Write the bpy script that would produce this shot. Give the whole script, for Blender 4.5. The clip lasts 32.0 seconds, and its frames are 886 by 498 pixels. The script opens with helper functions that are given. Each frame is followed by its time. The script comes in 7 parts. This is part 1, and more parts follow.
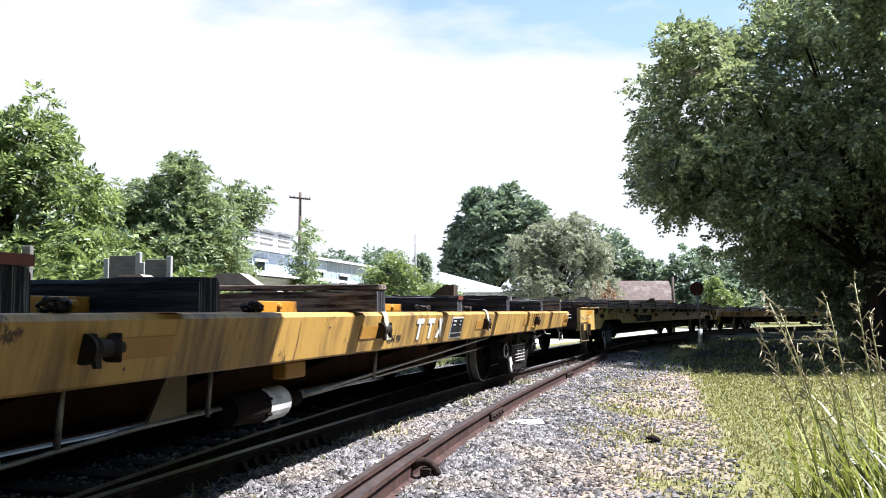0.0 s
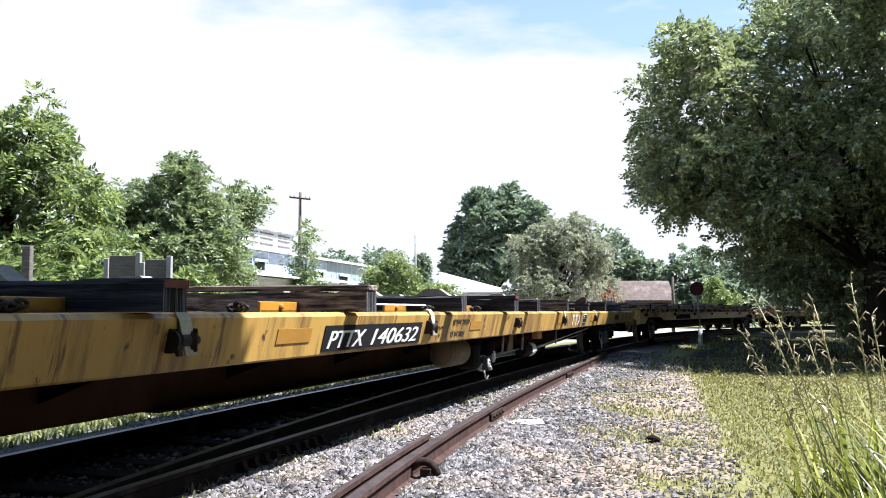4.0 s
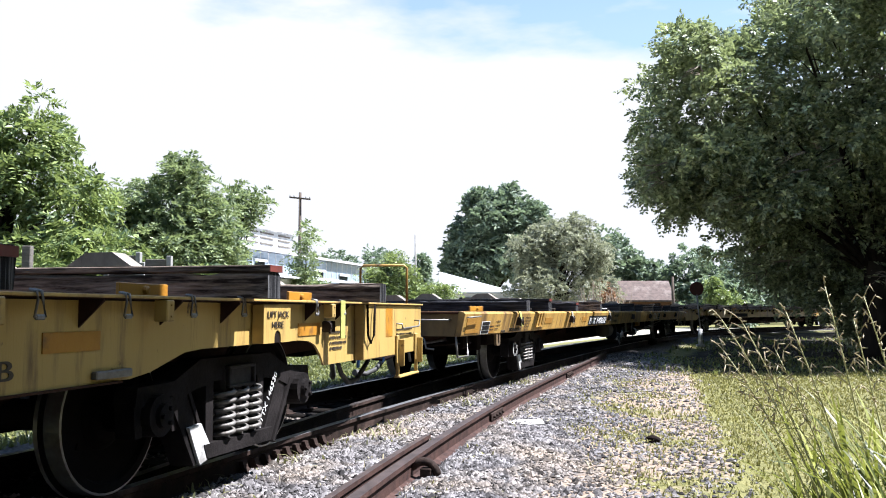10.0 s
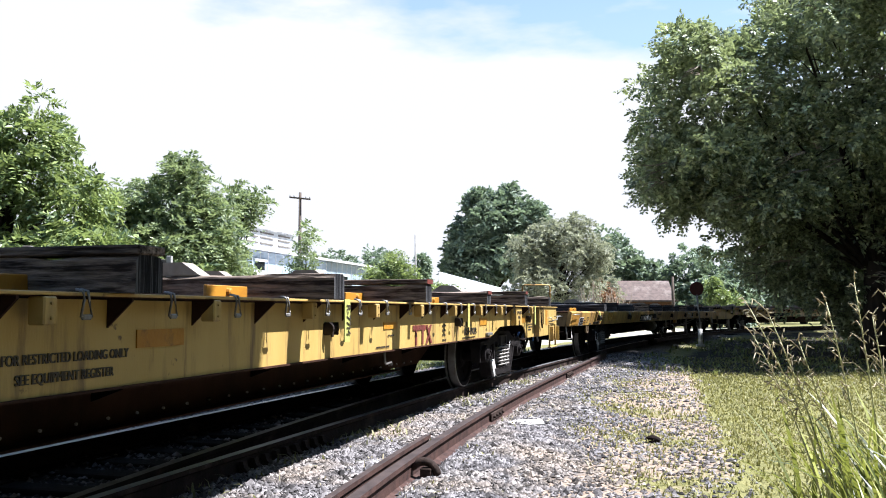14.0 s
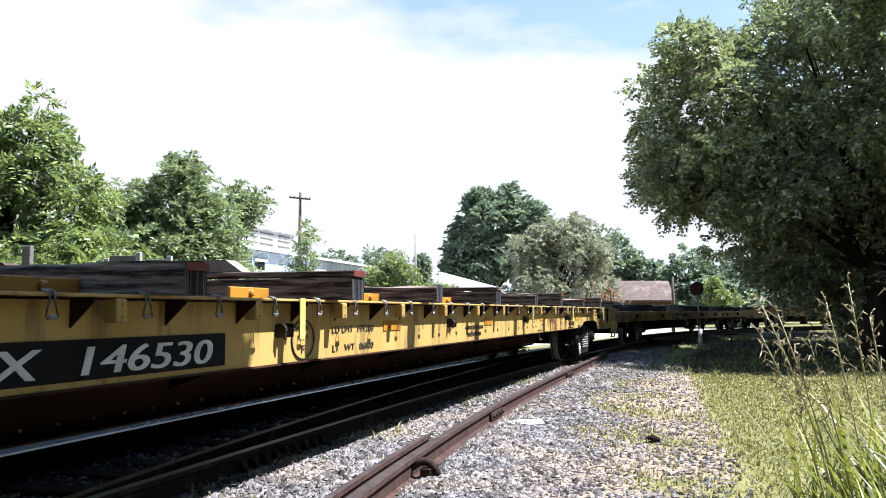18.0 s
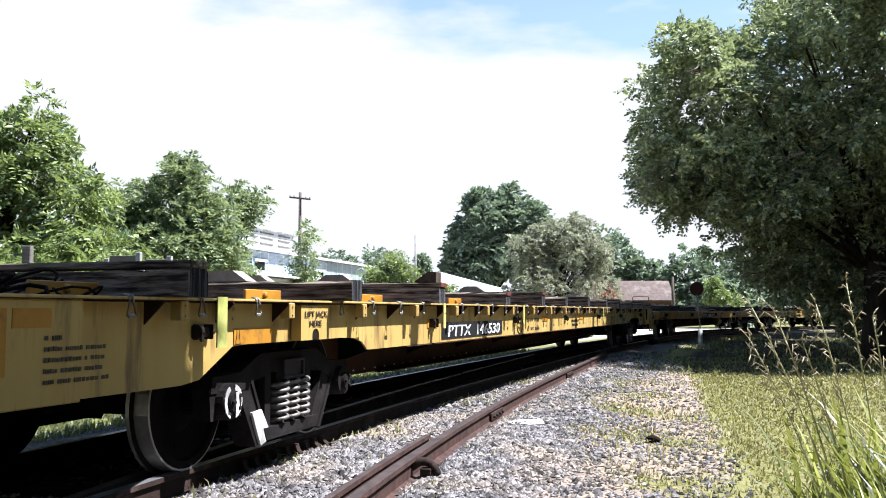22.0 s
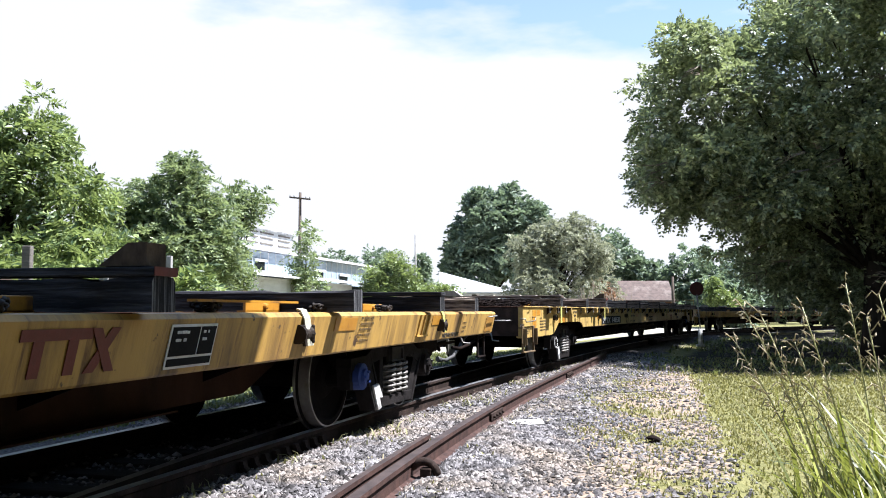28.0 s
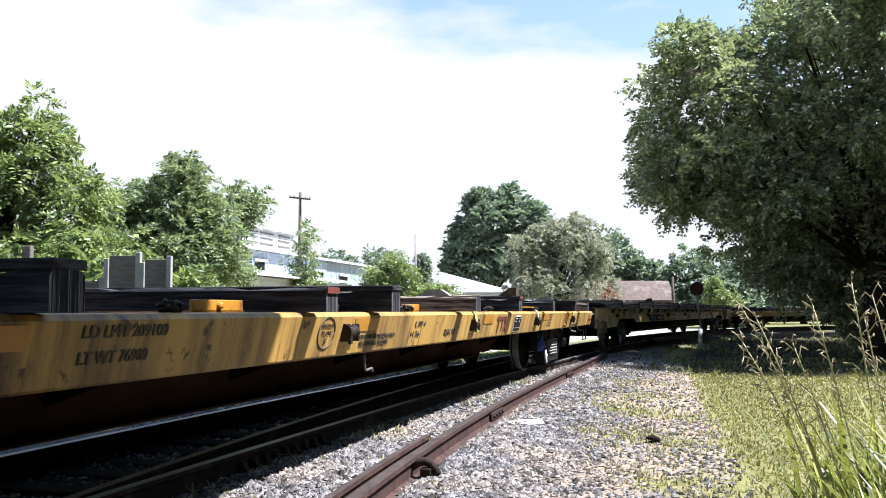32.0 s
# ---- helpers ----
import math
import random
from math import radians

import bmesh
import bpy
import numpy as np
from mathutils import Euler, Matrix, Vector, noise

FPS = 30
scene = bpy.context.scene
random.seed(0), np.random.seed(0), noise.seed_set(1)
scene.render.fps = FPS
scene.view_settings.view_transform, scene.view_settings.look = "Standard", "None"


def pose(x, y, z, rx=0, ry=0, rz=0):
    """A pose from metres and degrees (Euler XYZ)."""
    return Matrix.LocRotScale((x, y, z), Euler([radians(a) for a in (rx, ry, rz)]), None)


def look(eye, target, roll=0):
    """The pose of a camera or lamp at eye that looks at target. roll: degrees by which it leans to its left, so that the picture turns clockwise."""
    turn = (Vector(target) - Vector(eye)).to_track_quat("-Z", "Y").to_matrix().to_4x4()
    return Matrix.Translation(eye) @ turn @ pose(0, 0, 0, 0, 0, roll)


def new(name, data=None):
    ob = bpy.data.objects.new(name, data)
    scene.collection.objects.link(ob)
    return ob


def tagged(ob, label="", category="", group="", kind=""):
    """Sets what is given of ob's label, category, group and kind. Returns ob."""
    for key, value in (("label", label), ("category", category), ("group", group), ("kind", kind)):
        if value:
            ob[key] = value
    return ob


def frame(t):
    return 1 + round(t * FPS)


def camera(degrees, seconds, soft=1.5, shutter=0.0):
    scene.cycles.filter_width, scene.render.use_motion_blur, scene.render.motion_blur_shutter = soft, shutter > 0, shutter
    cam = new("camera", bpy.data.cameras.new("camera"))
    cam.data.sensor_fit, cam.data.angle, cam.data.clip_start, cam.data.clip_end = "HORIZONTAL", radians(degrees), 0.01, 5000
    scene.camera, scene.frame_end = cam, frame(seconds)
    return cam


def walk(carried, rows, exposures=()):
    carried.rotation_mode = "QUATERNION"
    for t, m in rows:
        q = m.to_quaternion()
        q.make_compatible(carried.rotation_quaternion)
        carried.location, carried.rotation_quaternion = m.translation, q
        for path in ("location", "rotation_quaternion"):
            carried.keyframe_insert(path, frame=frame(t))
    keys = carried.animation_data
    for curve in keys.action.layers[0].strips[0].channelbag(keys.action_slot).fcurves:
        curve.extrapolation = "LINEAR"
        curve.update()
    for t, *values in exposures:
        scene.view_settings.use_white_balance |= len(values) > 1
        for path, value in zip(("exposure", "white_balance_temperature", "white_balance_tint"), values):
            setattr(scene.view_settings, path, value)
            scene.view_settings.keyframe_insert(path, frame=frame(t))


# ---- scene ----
# World: rail top at z = 0, y runs ahead of the camera, x to its right.
cam = camera(53.3, 32.0, soft=1.0)
EYE = (0.0, 0.0, 1.008)
STAND = pose(*EYE, 94.01, 0, 0)
walk(cam, [(0.0, STAND), (32.0, STAND)], exposures=[(0.0, 1.82, 5950, 13), (32.0, 1.82, 5950, 13)])

# ---------------------------------------------------------------- light
SUN_AZ, SUN_EL = 90.0, 58.0          # clockwise from straight ahead; above the horizon
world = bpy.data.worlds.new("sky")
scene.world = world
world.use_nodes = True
wn, wl = world.node_tree.nodes, world.node_tree.links
wn.clear()
sky = wn.new("ShaderNodeTexSky")
sky.sky_type, sky.sun_disc = "NISHITA", False
sky.sun_elevation, sky.sun_rotation = radians(SUN_EL), radians(SUN_AZ)
sky.air_density, sky.dust_density, sky.ozone_density = 1.0, 0.5, 2.0
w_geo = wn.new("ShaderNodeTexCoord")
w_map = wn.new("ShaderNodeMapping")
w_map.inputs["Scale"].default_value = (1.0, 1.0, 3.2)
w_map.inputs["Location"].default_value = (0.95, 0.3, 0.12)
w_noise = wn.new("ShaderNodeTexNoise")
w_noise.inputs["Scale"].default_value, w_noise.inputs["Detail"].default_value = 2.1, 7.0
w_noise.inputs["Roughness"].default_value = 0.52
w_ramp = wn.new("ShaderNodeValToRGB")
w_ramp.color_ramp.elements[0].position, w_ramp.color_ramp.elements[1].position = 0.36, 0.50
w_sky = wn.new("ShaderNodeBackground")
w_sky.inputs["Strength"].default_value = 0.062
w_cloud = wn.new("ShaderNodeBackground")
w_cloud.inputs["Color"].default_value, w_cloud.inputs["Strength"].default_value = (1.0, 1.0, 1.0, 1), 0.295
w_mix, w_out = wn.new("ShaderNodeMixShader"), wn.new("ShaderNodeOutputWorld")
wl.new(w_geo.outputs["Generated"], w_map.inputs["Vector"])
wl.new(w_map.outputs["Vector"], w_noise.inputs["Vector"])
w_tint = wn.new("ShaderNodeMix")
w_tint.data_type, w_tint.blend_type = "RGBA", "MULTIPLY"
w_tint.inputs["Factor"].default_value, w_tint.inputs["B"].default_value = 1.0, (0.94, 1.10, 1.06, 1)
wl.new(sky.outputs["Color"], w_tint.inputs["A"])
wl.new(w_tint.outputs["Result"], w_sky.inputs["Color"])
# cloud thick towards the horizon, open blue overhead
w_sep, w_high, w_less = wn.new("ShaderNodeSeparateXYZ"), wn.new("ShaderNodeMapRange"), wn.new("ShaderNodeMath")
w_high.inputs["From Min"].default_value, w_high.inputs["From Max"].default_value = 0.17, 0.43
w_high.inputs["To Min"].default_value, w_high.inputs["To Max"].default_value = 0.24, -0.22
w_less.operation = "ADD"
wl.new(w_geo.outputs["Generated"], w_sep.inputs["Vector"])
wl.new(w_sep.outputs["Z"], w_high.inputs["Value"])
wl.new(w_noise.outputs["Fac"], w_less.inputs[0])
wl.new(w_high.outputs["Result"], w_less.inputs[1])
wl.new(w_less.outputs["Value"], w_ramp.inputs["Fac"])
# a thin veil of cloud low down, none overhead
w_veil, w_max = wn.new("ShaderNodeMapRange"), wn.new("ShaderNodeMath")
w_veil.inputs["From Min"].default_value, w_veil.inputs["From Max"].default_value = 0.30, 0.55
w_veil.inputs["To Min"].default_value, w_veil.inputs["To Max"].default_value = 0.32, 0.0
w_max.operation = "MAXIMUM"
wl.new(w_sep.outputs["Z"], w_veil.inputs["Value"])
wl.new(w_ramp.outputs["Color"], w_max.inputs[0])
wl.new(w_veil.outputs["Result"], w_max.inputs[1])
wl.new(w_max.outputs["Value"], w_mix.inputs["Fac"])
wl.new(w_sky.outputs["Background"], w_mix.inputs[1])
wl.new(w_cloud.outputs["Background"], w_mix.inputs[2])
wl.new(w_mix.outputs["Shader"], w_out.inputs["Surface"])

sun_data = bpy.data.lights.new("sun", "SUN")
sun_data.energy, sun_data.angle, sun_data.color = 5.0, radians(0.6), (1.0, 0.965, 0.91)
sun = new("sun", sun_data)
_a, _e = radians(SUN_AZ), radians(SUN_EL)
sun.matrix_world = look((30 * math.sin(_a) * math.cos(_e), 30 * math.cos(_a) * math.cos(_e), 30 * math.sin(_e)), (0, 0, 0))


# ---------------------------------------------------------------- materials
def material(name, base, second=None, scale=4.0, stretch=(1, 1, 1), rough=0.7, metal=0.0, bump=0.2, bump_scale=40.0,
             third=None, third_scale=1.2, third_amount=0.5, coords="Object", vary=0.0, island=0.0, contrast=(0.35, 0.65), spots=None, runs=None, gloss=0.5):
    """Base colour broken by a second (grain) and a third (stains), with fine relief."""
    m = bpy.data.materials.new(name)
    m.use_nodes = True
    n, l = m.node_tree.nodes, m.node_tree.links
    b = n["Principled BSDF"]
    b.inputs["Roughness"].default_value, b.inputs["Metallic"].default_value = rough, metal
    b.inputs["Specular IOR Level"].default_value = gloss
    tc, mp = n.new("ShaderNodeTexCoord"), n.new("ShaderNodeMapping")
    mp.inputs["Scale"].default_value = stretch
    l.new(tc.outputs[coords], mp.inputs["Vector"])
    second = second or tuple(c * 0.7 for c in base)

    def mixed(a, bcol, fac):
        x = n.new("ShaderNodeMix")
        x.data_type = "RGBA"
        l.new(fac, x.inputs["Factor"])
        for sock, col in ((x.inputs["A"], a), (x.inputs["B"], bcol)):
            if isinstance(col, tuple):
                sock.default_value = (*col, 1)
            else:
                l.new(col, sock)
        return x.outputs["Result"]

    def noise_fac(sc, lo, hi, det=6.0, vec=None):
        t, r = n.new("ShaderNodeTexNoise"), n.new("ShaderNodeMapRange")
        t.inputs["Scale"].default_value, t.inputs["Detail"].default_value, t.inputs["Roughness"].default_value = sc, det, 0.65
        l.new(vec or mp.outputs["Vector"], t.inputs["Vector"])
        l.new(t.outputs["Fac"], r.inputs["Value"])
        r.inputs["From Min"].default_value, r.inputs["From Max"].default_value = lo, hi
        return r.outputs["Result"], t.outputs["Fac"]

    fac, raw = noise_fac(scale, *contrast)
    col = mixed(base, second, fac)
    if third:
        f3, _ = noise_fac(third_scale, 0.62 - third_amount * 0.3, 0.72 - third_amount * 0.1, 8.0)
        col = mixed(col, third, f3)
    if spots:
        f4, _ = noise_fac(spots[1], spots[2], spots[2] + 0.05, 5.0, tc.outputs[coords])
        col = mixed(col, spots[0], f4)
    if runs:                                   # thin rust runs down the side, each its own length
        m2 = n.new("ShaderNodeMapping")
        m2.inputs["Scale"].default_value = (runs[1], 0.6, 1.1)
        l.new(tc.outputs[coords], m2.inputs["Vector"])
        f5, _ = noise_fac(1.0, runs[2], runs[2] + 0.09, 7.0, m2.outputs["Vector"])
        col = mixed(col, runs[0], f5)
    if vary or island:
        hsv = n.new("ShaderNodeHueSaturation")
        src = n.new("ShaderNodeNewGeometry").outputs["Random Per Island"] if island else n.new("ShaderNodeObjectInfo").outputs["Random"]
        r = n.new("ShaderNodeMapRange")
        amount = island or vary
        r.inputs["To Min"].default_value, r.inputs["To Max"].default_value = 1 - amount, 1 + amount
        l.new(src, r.inputs["Value"])
        l.new(r.outputs["Result"], hsv.inputs["Value"])
        l.new(col, hsv.inputs["Color"])
        col = hsv.outputs["Color"]
    l.new(col, b.inputs["Base Color"])
    if bump:
        f, t = noise_fac(bump_scale, 0, 1, 4.0)
        bp = n.new("ShaderNodeBump")
        bp.inputs["Strength"].default_value, bp.inputs["Distance"].default_value = bump, 0.02
        l.new(t, bp.inputs["Height"])
        l.new(bp.outputs["Normal"], b.inputs["Normal"])
    return m


def leaf_material(name, dark, light, back, rough=0.5, island=0.35, power=1.0):
    """Leaves: each blade takes its own shade; light passes through the blade."""
    m = bpy.data.materials.new(name)
    m.use_nodes = True
    n, l = m.node_tree.nodes, m.node_tree.links
    b, out = n["Principled BSDF"], n["Material Output"]
    geo = n.new("ShaderNodeNewGeometry")
    mix = n.new("ShaderNodeMix")
    mix.data_type = "RGBA"
    mix.inputs["A"].default_value, mix.inputs["B"].default_value = (*dark, 1), (*light, 1)
    few = n.new("ShaderNodeMath")
    few.operation = "POWER"
    few.inputs[1].default_value = power
    l.new(geo.outputs["Random Per Island"], few.inputs[0])
    l.new(few.outputs["Value"], mix.inputs["Factor"])
    l.new(mix.outputs["Result"], b.inputs["Base Color"])
    b.inputs["Roughness"].default_value = rough
    tr, ms = n.new("ShaderNodeBsdfTranslucent"), n.new("ShaderNodeMixShader")
    tr.inputs["Color"].default_value = (*back, 1)
    ms.inputs["Fac"].default_value = island
    l.new(b.outputs["BSDF"], ms.inputs[1])
    l.new(tr.outputs["BSDF"], ms.inputs[2])
    l.new(ms.outputs["Shader"], out.inputs["Surface"])
    return m


M = {}
M["yellow"] = material("yellow_paint", (0.415, 0.252, 0.058), (0.365, 0.212, 0.044), 1.0, (2.0, 0.2, 0.35), 0.55, 0, 0.12, 30,
                       (0.055, 0.026, 0.011), 1.7, 0.58, contrast=(0.3, 0.7), spots=((0.049, 0.025, 0.013), 7.0, 0.625), runs=((0.110, 0.052, 0.016), 9.0, 0.570))
M["yellow_pale"] = material("pale_yellow_paint", (0.405, 0.280, 0.086), (0.345, 0.226, 0.060), 0.9, (4, 0.3, 0.5), 0.55, 0, 0.1, 30,
                            (0.116, 0.068, 0.031), 1.6, 0.30, contrast=(0.3, 0.7), spots=((0.061, 0.031, 0.015), 6.0, 0.665), runs=((0.19, 0.115, 0.036), 10.0, 0.60))
M["dirty_yellow"] = material("grimy_yellow_paint", (0.170, 0.108, 0.038), (0.060, 0.038, 0.020), 3, (1, 1, 0.5), 0.7, 0, 0.2, 30)
M["orange"] = material("orange_yellow_paint", (0.378, 0.179, 0.016), (0.315, 0.136, 0.013), 5, (1, 1, 1), 0.45, 0, 0.1, 40, (0.131, 0.063, 0.021), 6, 0.25)
M["patch"] = material("primer_patch_paint", (0.315, 0.157, 0.021), (0.262, 0.126, 0.016), 5, (1, 1, 1), 0.55, 0, 0.1, 40)
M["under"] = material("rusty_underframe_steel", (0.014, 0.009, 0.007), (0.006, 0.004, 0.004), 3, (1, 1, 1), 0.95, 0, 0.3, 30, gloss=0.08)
M["sill"] = material("brown_centre_sill", (0.056, 0.026, 0.016), (0.026, 0.013, 0.009), 2, (1, 1, 0.5), 0.8, 0, 0.25, 30, gloss=0.1)
M["black"] = material("black_painted_panel", (0.006, 0.006, 0.007), (0.011, 0.011, 0.012), 4, (1, 1, 1), 0.85, 0, 0.1, 40, gloss=0.15)
M["white"] = material("white_lettering_paint", (0.62, 0.62, 0.62), (0.42, 0.42, 0.42), 6, (1, 1, 1), 0.6, 0, 0.05, 40)
M["ink"] = material("black_lettering_paint", (0.021, 0.016, 0.012), (0.049, 0.035, 0.018), 8, (1, 1, 1), 0.6, 0, 0.05, 40)
M["ink_faded"] = material("faded_lettering_paint", (0.085, 0.055, 0.022), (0.16, 0.10, 0.035), 8, (1, 1, 1), 0.6, 0, 0.05, 40)
M["red"] = material("red_paint", (0.142, 0.024, 0.016), (0.089, 0.018, 0.013), 6, (1, 1, 1), 0.6, 0, 0.1, 40)
M["grease"] = material("greasy_black_iron", (0.015, 0.012, 0.011), (0.029, 0.021, 0.016), 5, (1, 1, 1), 0.6, 0.3, 0.3, 40, gloss=0.25)
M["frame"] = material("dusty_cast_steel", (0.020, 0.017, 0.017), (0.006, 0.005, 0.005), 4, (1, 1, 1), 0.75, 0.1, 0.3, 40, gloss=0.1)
M["cast_worn"] = material("worn_cast_steel", (0.050, 0.046, 0.045), (0.016, 0.014, 0.014), 5, (1, 1, 1), 0.7, 0.1, 0.3, 40, gloss=0.2)
M["spring"] = material("worn_spring_steel", (0.221, 0.210, 0.199), (0.116, 0.105, 0.094), 8, (1, 1, 1), 0.55, 0.4, 0.2, 40)
M["whitewash"] = material("white_daubed_steel", (0.62, 0.62, 0.61), (0.22, 0.21, 0.20), 6, (1, 1, 1), 0.7, 0, 0.2, 40)
M["daubed"] = material("patchy_white_paint", (0.50, 0.50, 0.49), (0.02, 0.018, 0.018), 14, (1, 1, 1), 0.7, 0, 0.2, 40, contrast=(0.42, 0.47))
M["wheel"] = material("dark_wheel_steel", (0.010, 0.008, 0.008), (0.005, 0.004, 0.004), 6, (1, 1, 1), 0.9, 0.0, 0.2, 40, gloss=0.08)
M["tread"] = material("polished_wheel_rim", (0.40, 0.39, 0.38), (0.22, 0.2, 0.19), 6, (1, 1, 1), 0.4, 0.6, 0.1, 40)
M["blue"] = material("blue_bearing_cap_paint", (0.021, 0.052, 0.221), (0.016, 0.037, 0.157), 6)
M["timber"] = material("weathered_timber", (0.330, 0.262, 0.215), (0.030, 0.022, 0.019), 9, (3.5, 0.22, 3.5), 0.9, 0, 0.9, 10, (0.016, 0.013, 0.011), 3.0, 0.35, vary=0.3, contrast=(0.38, 0.60), gloss=0.12)
# darker copy of the timber colour, with shade painted into it
M["timber_dark"] = material("shade_darkened_timber", (0.050, 0.050, 0.056), (0.010, 0.010, 0.012), 5, (3.5, 0.30, 6.0), 0.85, 0, 0.9, 10, (0.10, 0.085, 0.075), 1.5, 0.15, vary=0.3, contrast=(0.38, 0.60), gloss=0.15)
M["timber_end"] = material("striped_timber_end_grain", (0.16, 0.16, 0.165), (0.012, 0.012, 0.014), 7, (12, 1, 0.25), 0.9, 0, 0.5, 20, vary=0.3, contrast=(0.40, 0.52), gloss=0.1)
M["chock"] = material("grey_timber_chock", (0.084, 0.061, 0.044), (0.029, 0.021, 0.016), 6, (1, 2, 1), 0.9, 0, 0.4, 20, vary=0.3, gloss=0.15)
# paler tone that paints the sun on the chocks' sloping sides
M["chock_pale"] = material("sunlit_chock_side", (0.262, 0.236, 0.199), (0.179, 0.157, 0.131), 6, (1, 2, 1), 0.9, 0, 0.3, 20, vary=0.2)
M["strap"] = material("lime_webbing", (0.36, 0.37, 0.10), (0.28, 0.29, 0.07), 20, (1, 1, 1), 0.75, 0, 0.2, 120)
M["strap_cream"] = material("yellow_webbing", (0.44, 0.40, 0.11), (0.36, 0.32, 0.08), 12, (1, 1, 1), 0.8, 0, 0.2, 120)
M["strap_pale"] = material("faded_webbing", (0.367, 0.357, 0.289), (0.273, 0.262, 0.199), 12, (1, 1, 1), 0.8, 0, 0.2, 120)
M["galv"] = material("grey_steel_fitting", (0.236, 0.231, 0.221), (0.131, 0.121, 0.110), 10, (1, 1, 1), 0.5, 0.5, 0.1, 60)
M["hose"] = material("grey_rubber_hose", (0.029, 0.029, 0.030), (0.074, 0.074, 0.074), 8, (1, 1, 1), 0.7, 0, 0.1, 60)
M["blue_hose"] = material("bright_blue_rubber_hose", (0.06, 0.20, 0.50), (0.04, 0.12, 0.34), 8, (1, 1, 1), 0.5, 0, 0.1, 60)
M["tank"] = material("tan_reservoir_paint", (0.126, 0.094, 0.052), (0.079, 0.057, 0.031), 3, (1, 1, 1), 0.6, 0, 0.15, 40, (0.033, 0.021, 0.012), 3, 0.3)
M["rail"] = material("rusty_rail_steel", (0.034, 0.021, 0.017), (0.016, 0.011, 0.009), 8, (1, 1, 1), 0.8, 0.1, 0.3, 60, (0.070, 0.046, 0.038), 3, 0.3, gloss=0.15)
M["railhead"] = material("polished_rail_head", (0.271, 0.271, 0.279), (0.180, 0.180, 0.189), 6, (1, 1, 1), 0.42, 0.6, 0.05, 60)
M["railhead_dull"] = material("dull_siding_rail_head", (0.068, 0.048, 0.044), (0.026, 0.018, 0.017), 6, (1, 1, 1), 0.6, 0.2, 0.1, 60)
M["railhead_worn"] = material("worn_closure_rail_head", (0.075, 0.060, 0.056), (0.030, 0.024, 0.022), 6, (1, 1, 1), 0.55, 0.3, 0.1, 60)
M["rail_rust"] = material("red_brown_siding_rail", (0.070, 0.038, 0.031), (0.030, 0.017, 0.015), 8, (1, 1, 1), 0.8, 0.1, 0.3, 60, gloss=0.2)
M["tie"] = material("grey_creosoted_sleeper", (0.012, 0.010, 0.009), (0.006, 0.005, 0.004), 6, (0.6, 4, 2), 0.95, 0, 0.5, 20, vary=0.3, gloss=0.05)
M["stone"] = material("ballast_stone", (0.200, 0.188, 0.190), (0.060, 0.055, 0.058), 5, (1, 1, 1), 0.9, 0, 0.3, 40, (0.215, 0.176, 0.142), 0.8, 0.52, island=0.80, gloss=0.2)
M["bark"] = material("grey_brown_bark", (0.030, 0.024, 0.018), (0.015, 0.011, 0.009), 8, (1, 1, 0.25), 0.95, 0, 0.7, 12, gloss=0.15)
M["twig"] = material("pale_dead_twig", (0.179, 0.147, 0.110), (0.116, 0.089, 0.063), 8, (1, 1, 0.4), 0.9, 0, 0.3, 30)
M["leaf_big"] = leaf_material("dark_small_leaves", (0.022, 0.040, 0.034), (0.57, 0.63, 0.37), (0.33, 0.39, 0.16), 0.36, 0.33, 1.5)
M["leaf_bright"] = leaf_material("bright_compound_leaves", (0.016, 0.040, 0.020), (0.360, 0.440, 0.165), (0.33, 0.41, 0.12), 0.4, 0.33, 1.8)
M["leaf_mid"] = leaf_material("mid_green_leaves", (0.024, 0.048, 0.030), (0.360, 0.435, 0.215), (0.31, 0.38, 0.15), 0.45, 0.36, 1.6)
# green made bluer and paler to paint in the haze of distance
M["leaf_dark"] = leaf_material("hazy_green_leaves", (0.046, 0.074, 0.062), (0.300, 0.370, 0.250), (0.22, 0.29, 0.16), 0.5, 0.34, 1.3)
M["leaf_dry"] = leaf_material("dry_russet_leaves", (0.10, 0.060, 0.040), (0.42, 0.27, 0.17), (0.30, 0.18, 0.10), 0.6, 0.30)
# grey-green with its dark tone raised for haze
M["leaf_grey"] = leaf_material("grey_green_leaves", (0.115, 0.128, 0.092), (0.420, 0.430, 0.300), (0.32, 0.34, 0.21), 0.6, 0.34)
M["grass"] = leaf_material("lawn_grass", (0.085, 0.085, 0.022), (0.300, 0.275, 0.080), (0.22, 0.21, 0.06), 0.6, 0.33, 1.2)
M["weeds"] = leaf_material("rough_trackside_weeds", (0.016, 0.029, 0.010), (0.240, 0.255, 0.080), (0.190, 0.210, 0.060), 0.5, 0.35, 1.5)
M["weeds_dry"] = leaf_material("sunburnt_weeds", (0.050, 0.055, 0.020), (0.36, 0.34, 0.16), (0.24, 0.24, 0.08), 0.6, 0.30, 1.3)
M["tall_grass"] = leaf_material("tall_grass_blades", (0.020, 0.034, 0.008), (0.40, 0.42, 0.105), (0.27, 0.30, 0.05), 0.45, 0.28, 1.6)
M["straw"] = leaf_material("straw_seed_heads", (0.26, 0.22, 0.13), (0.60, 0.52, 0.35), (0.42, 0.36, 0.22), 0.7, 0.35)
M["stem"] = leaf_material("pale_green_stems", (0.34, 0.34, 0.15), (0.50, 0.47, 0.24), (0.30, 0.30, 0.12), 0.5, 0.15)
M["concrete"] = material("grey_weathered_boards", (0.148, 0.131, 0.115), (0.078, 0.070, 0.061), 5, (1, 1, 6), 0.9, 0, 0.3, 30)
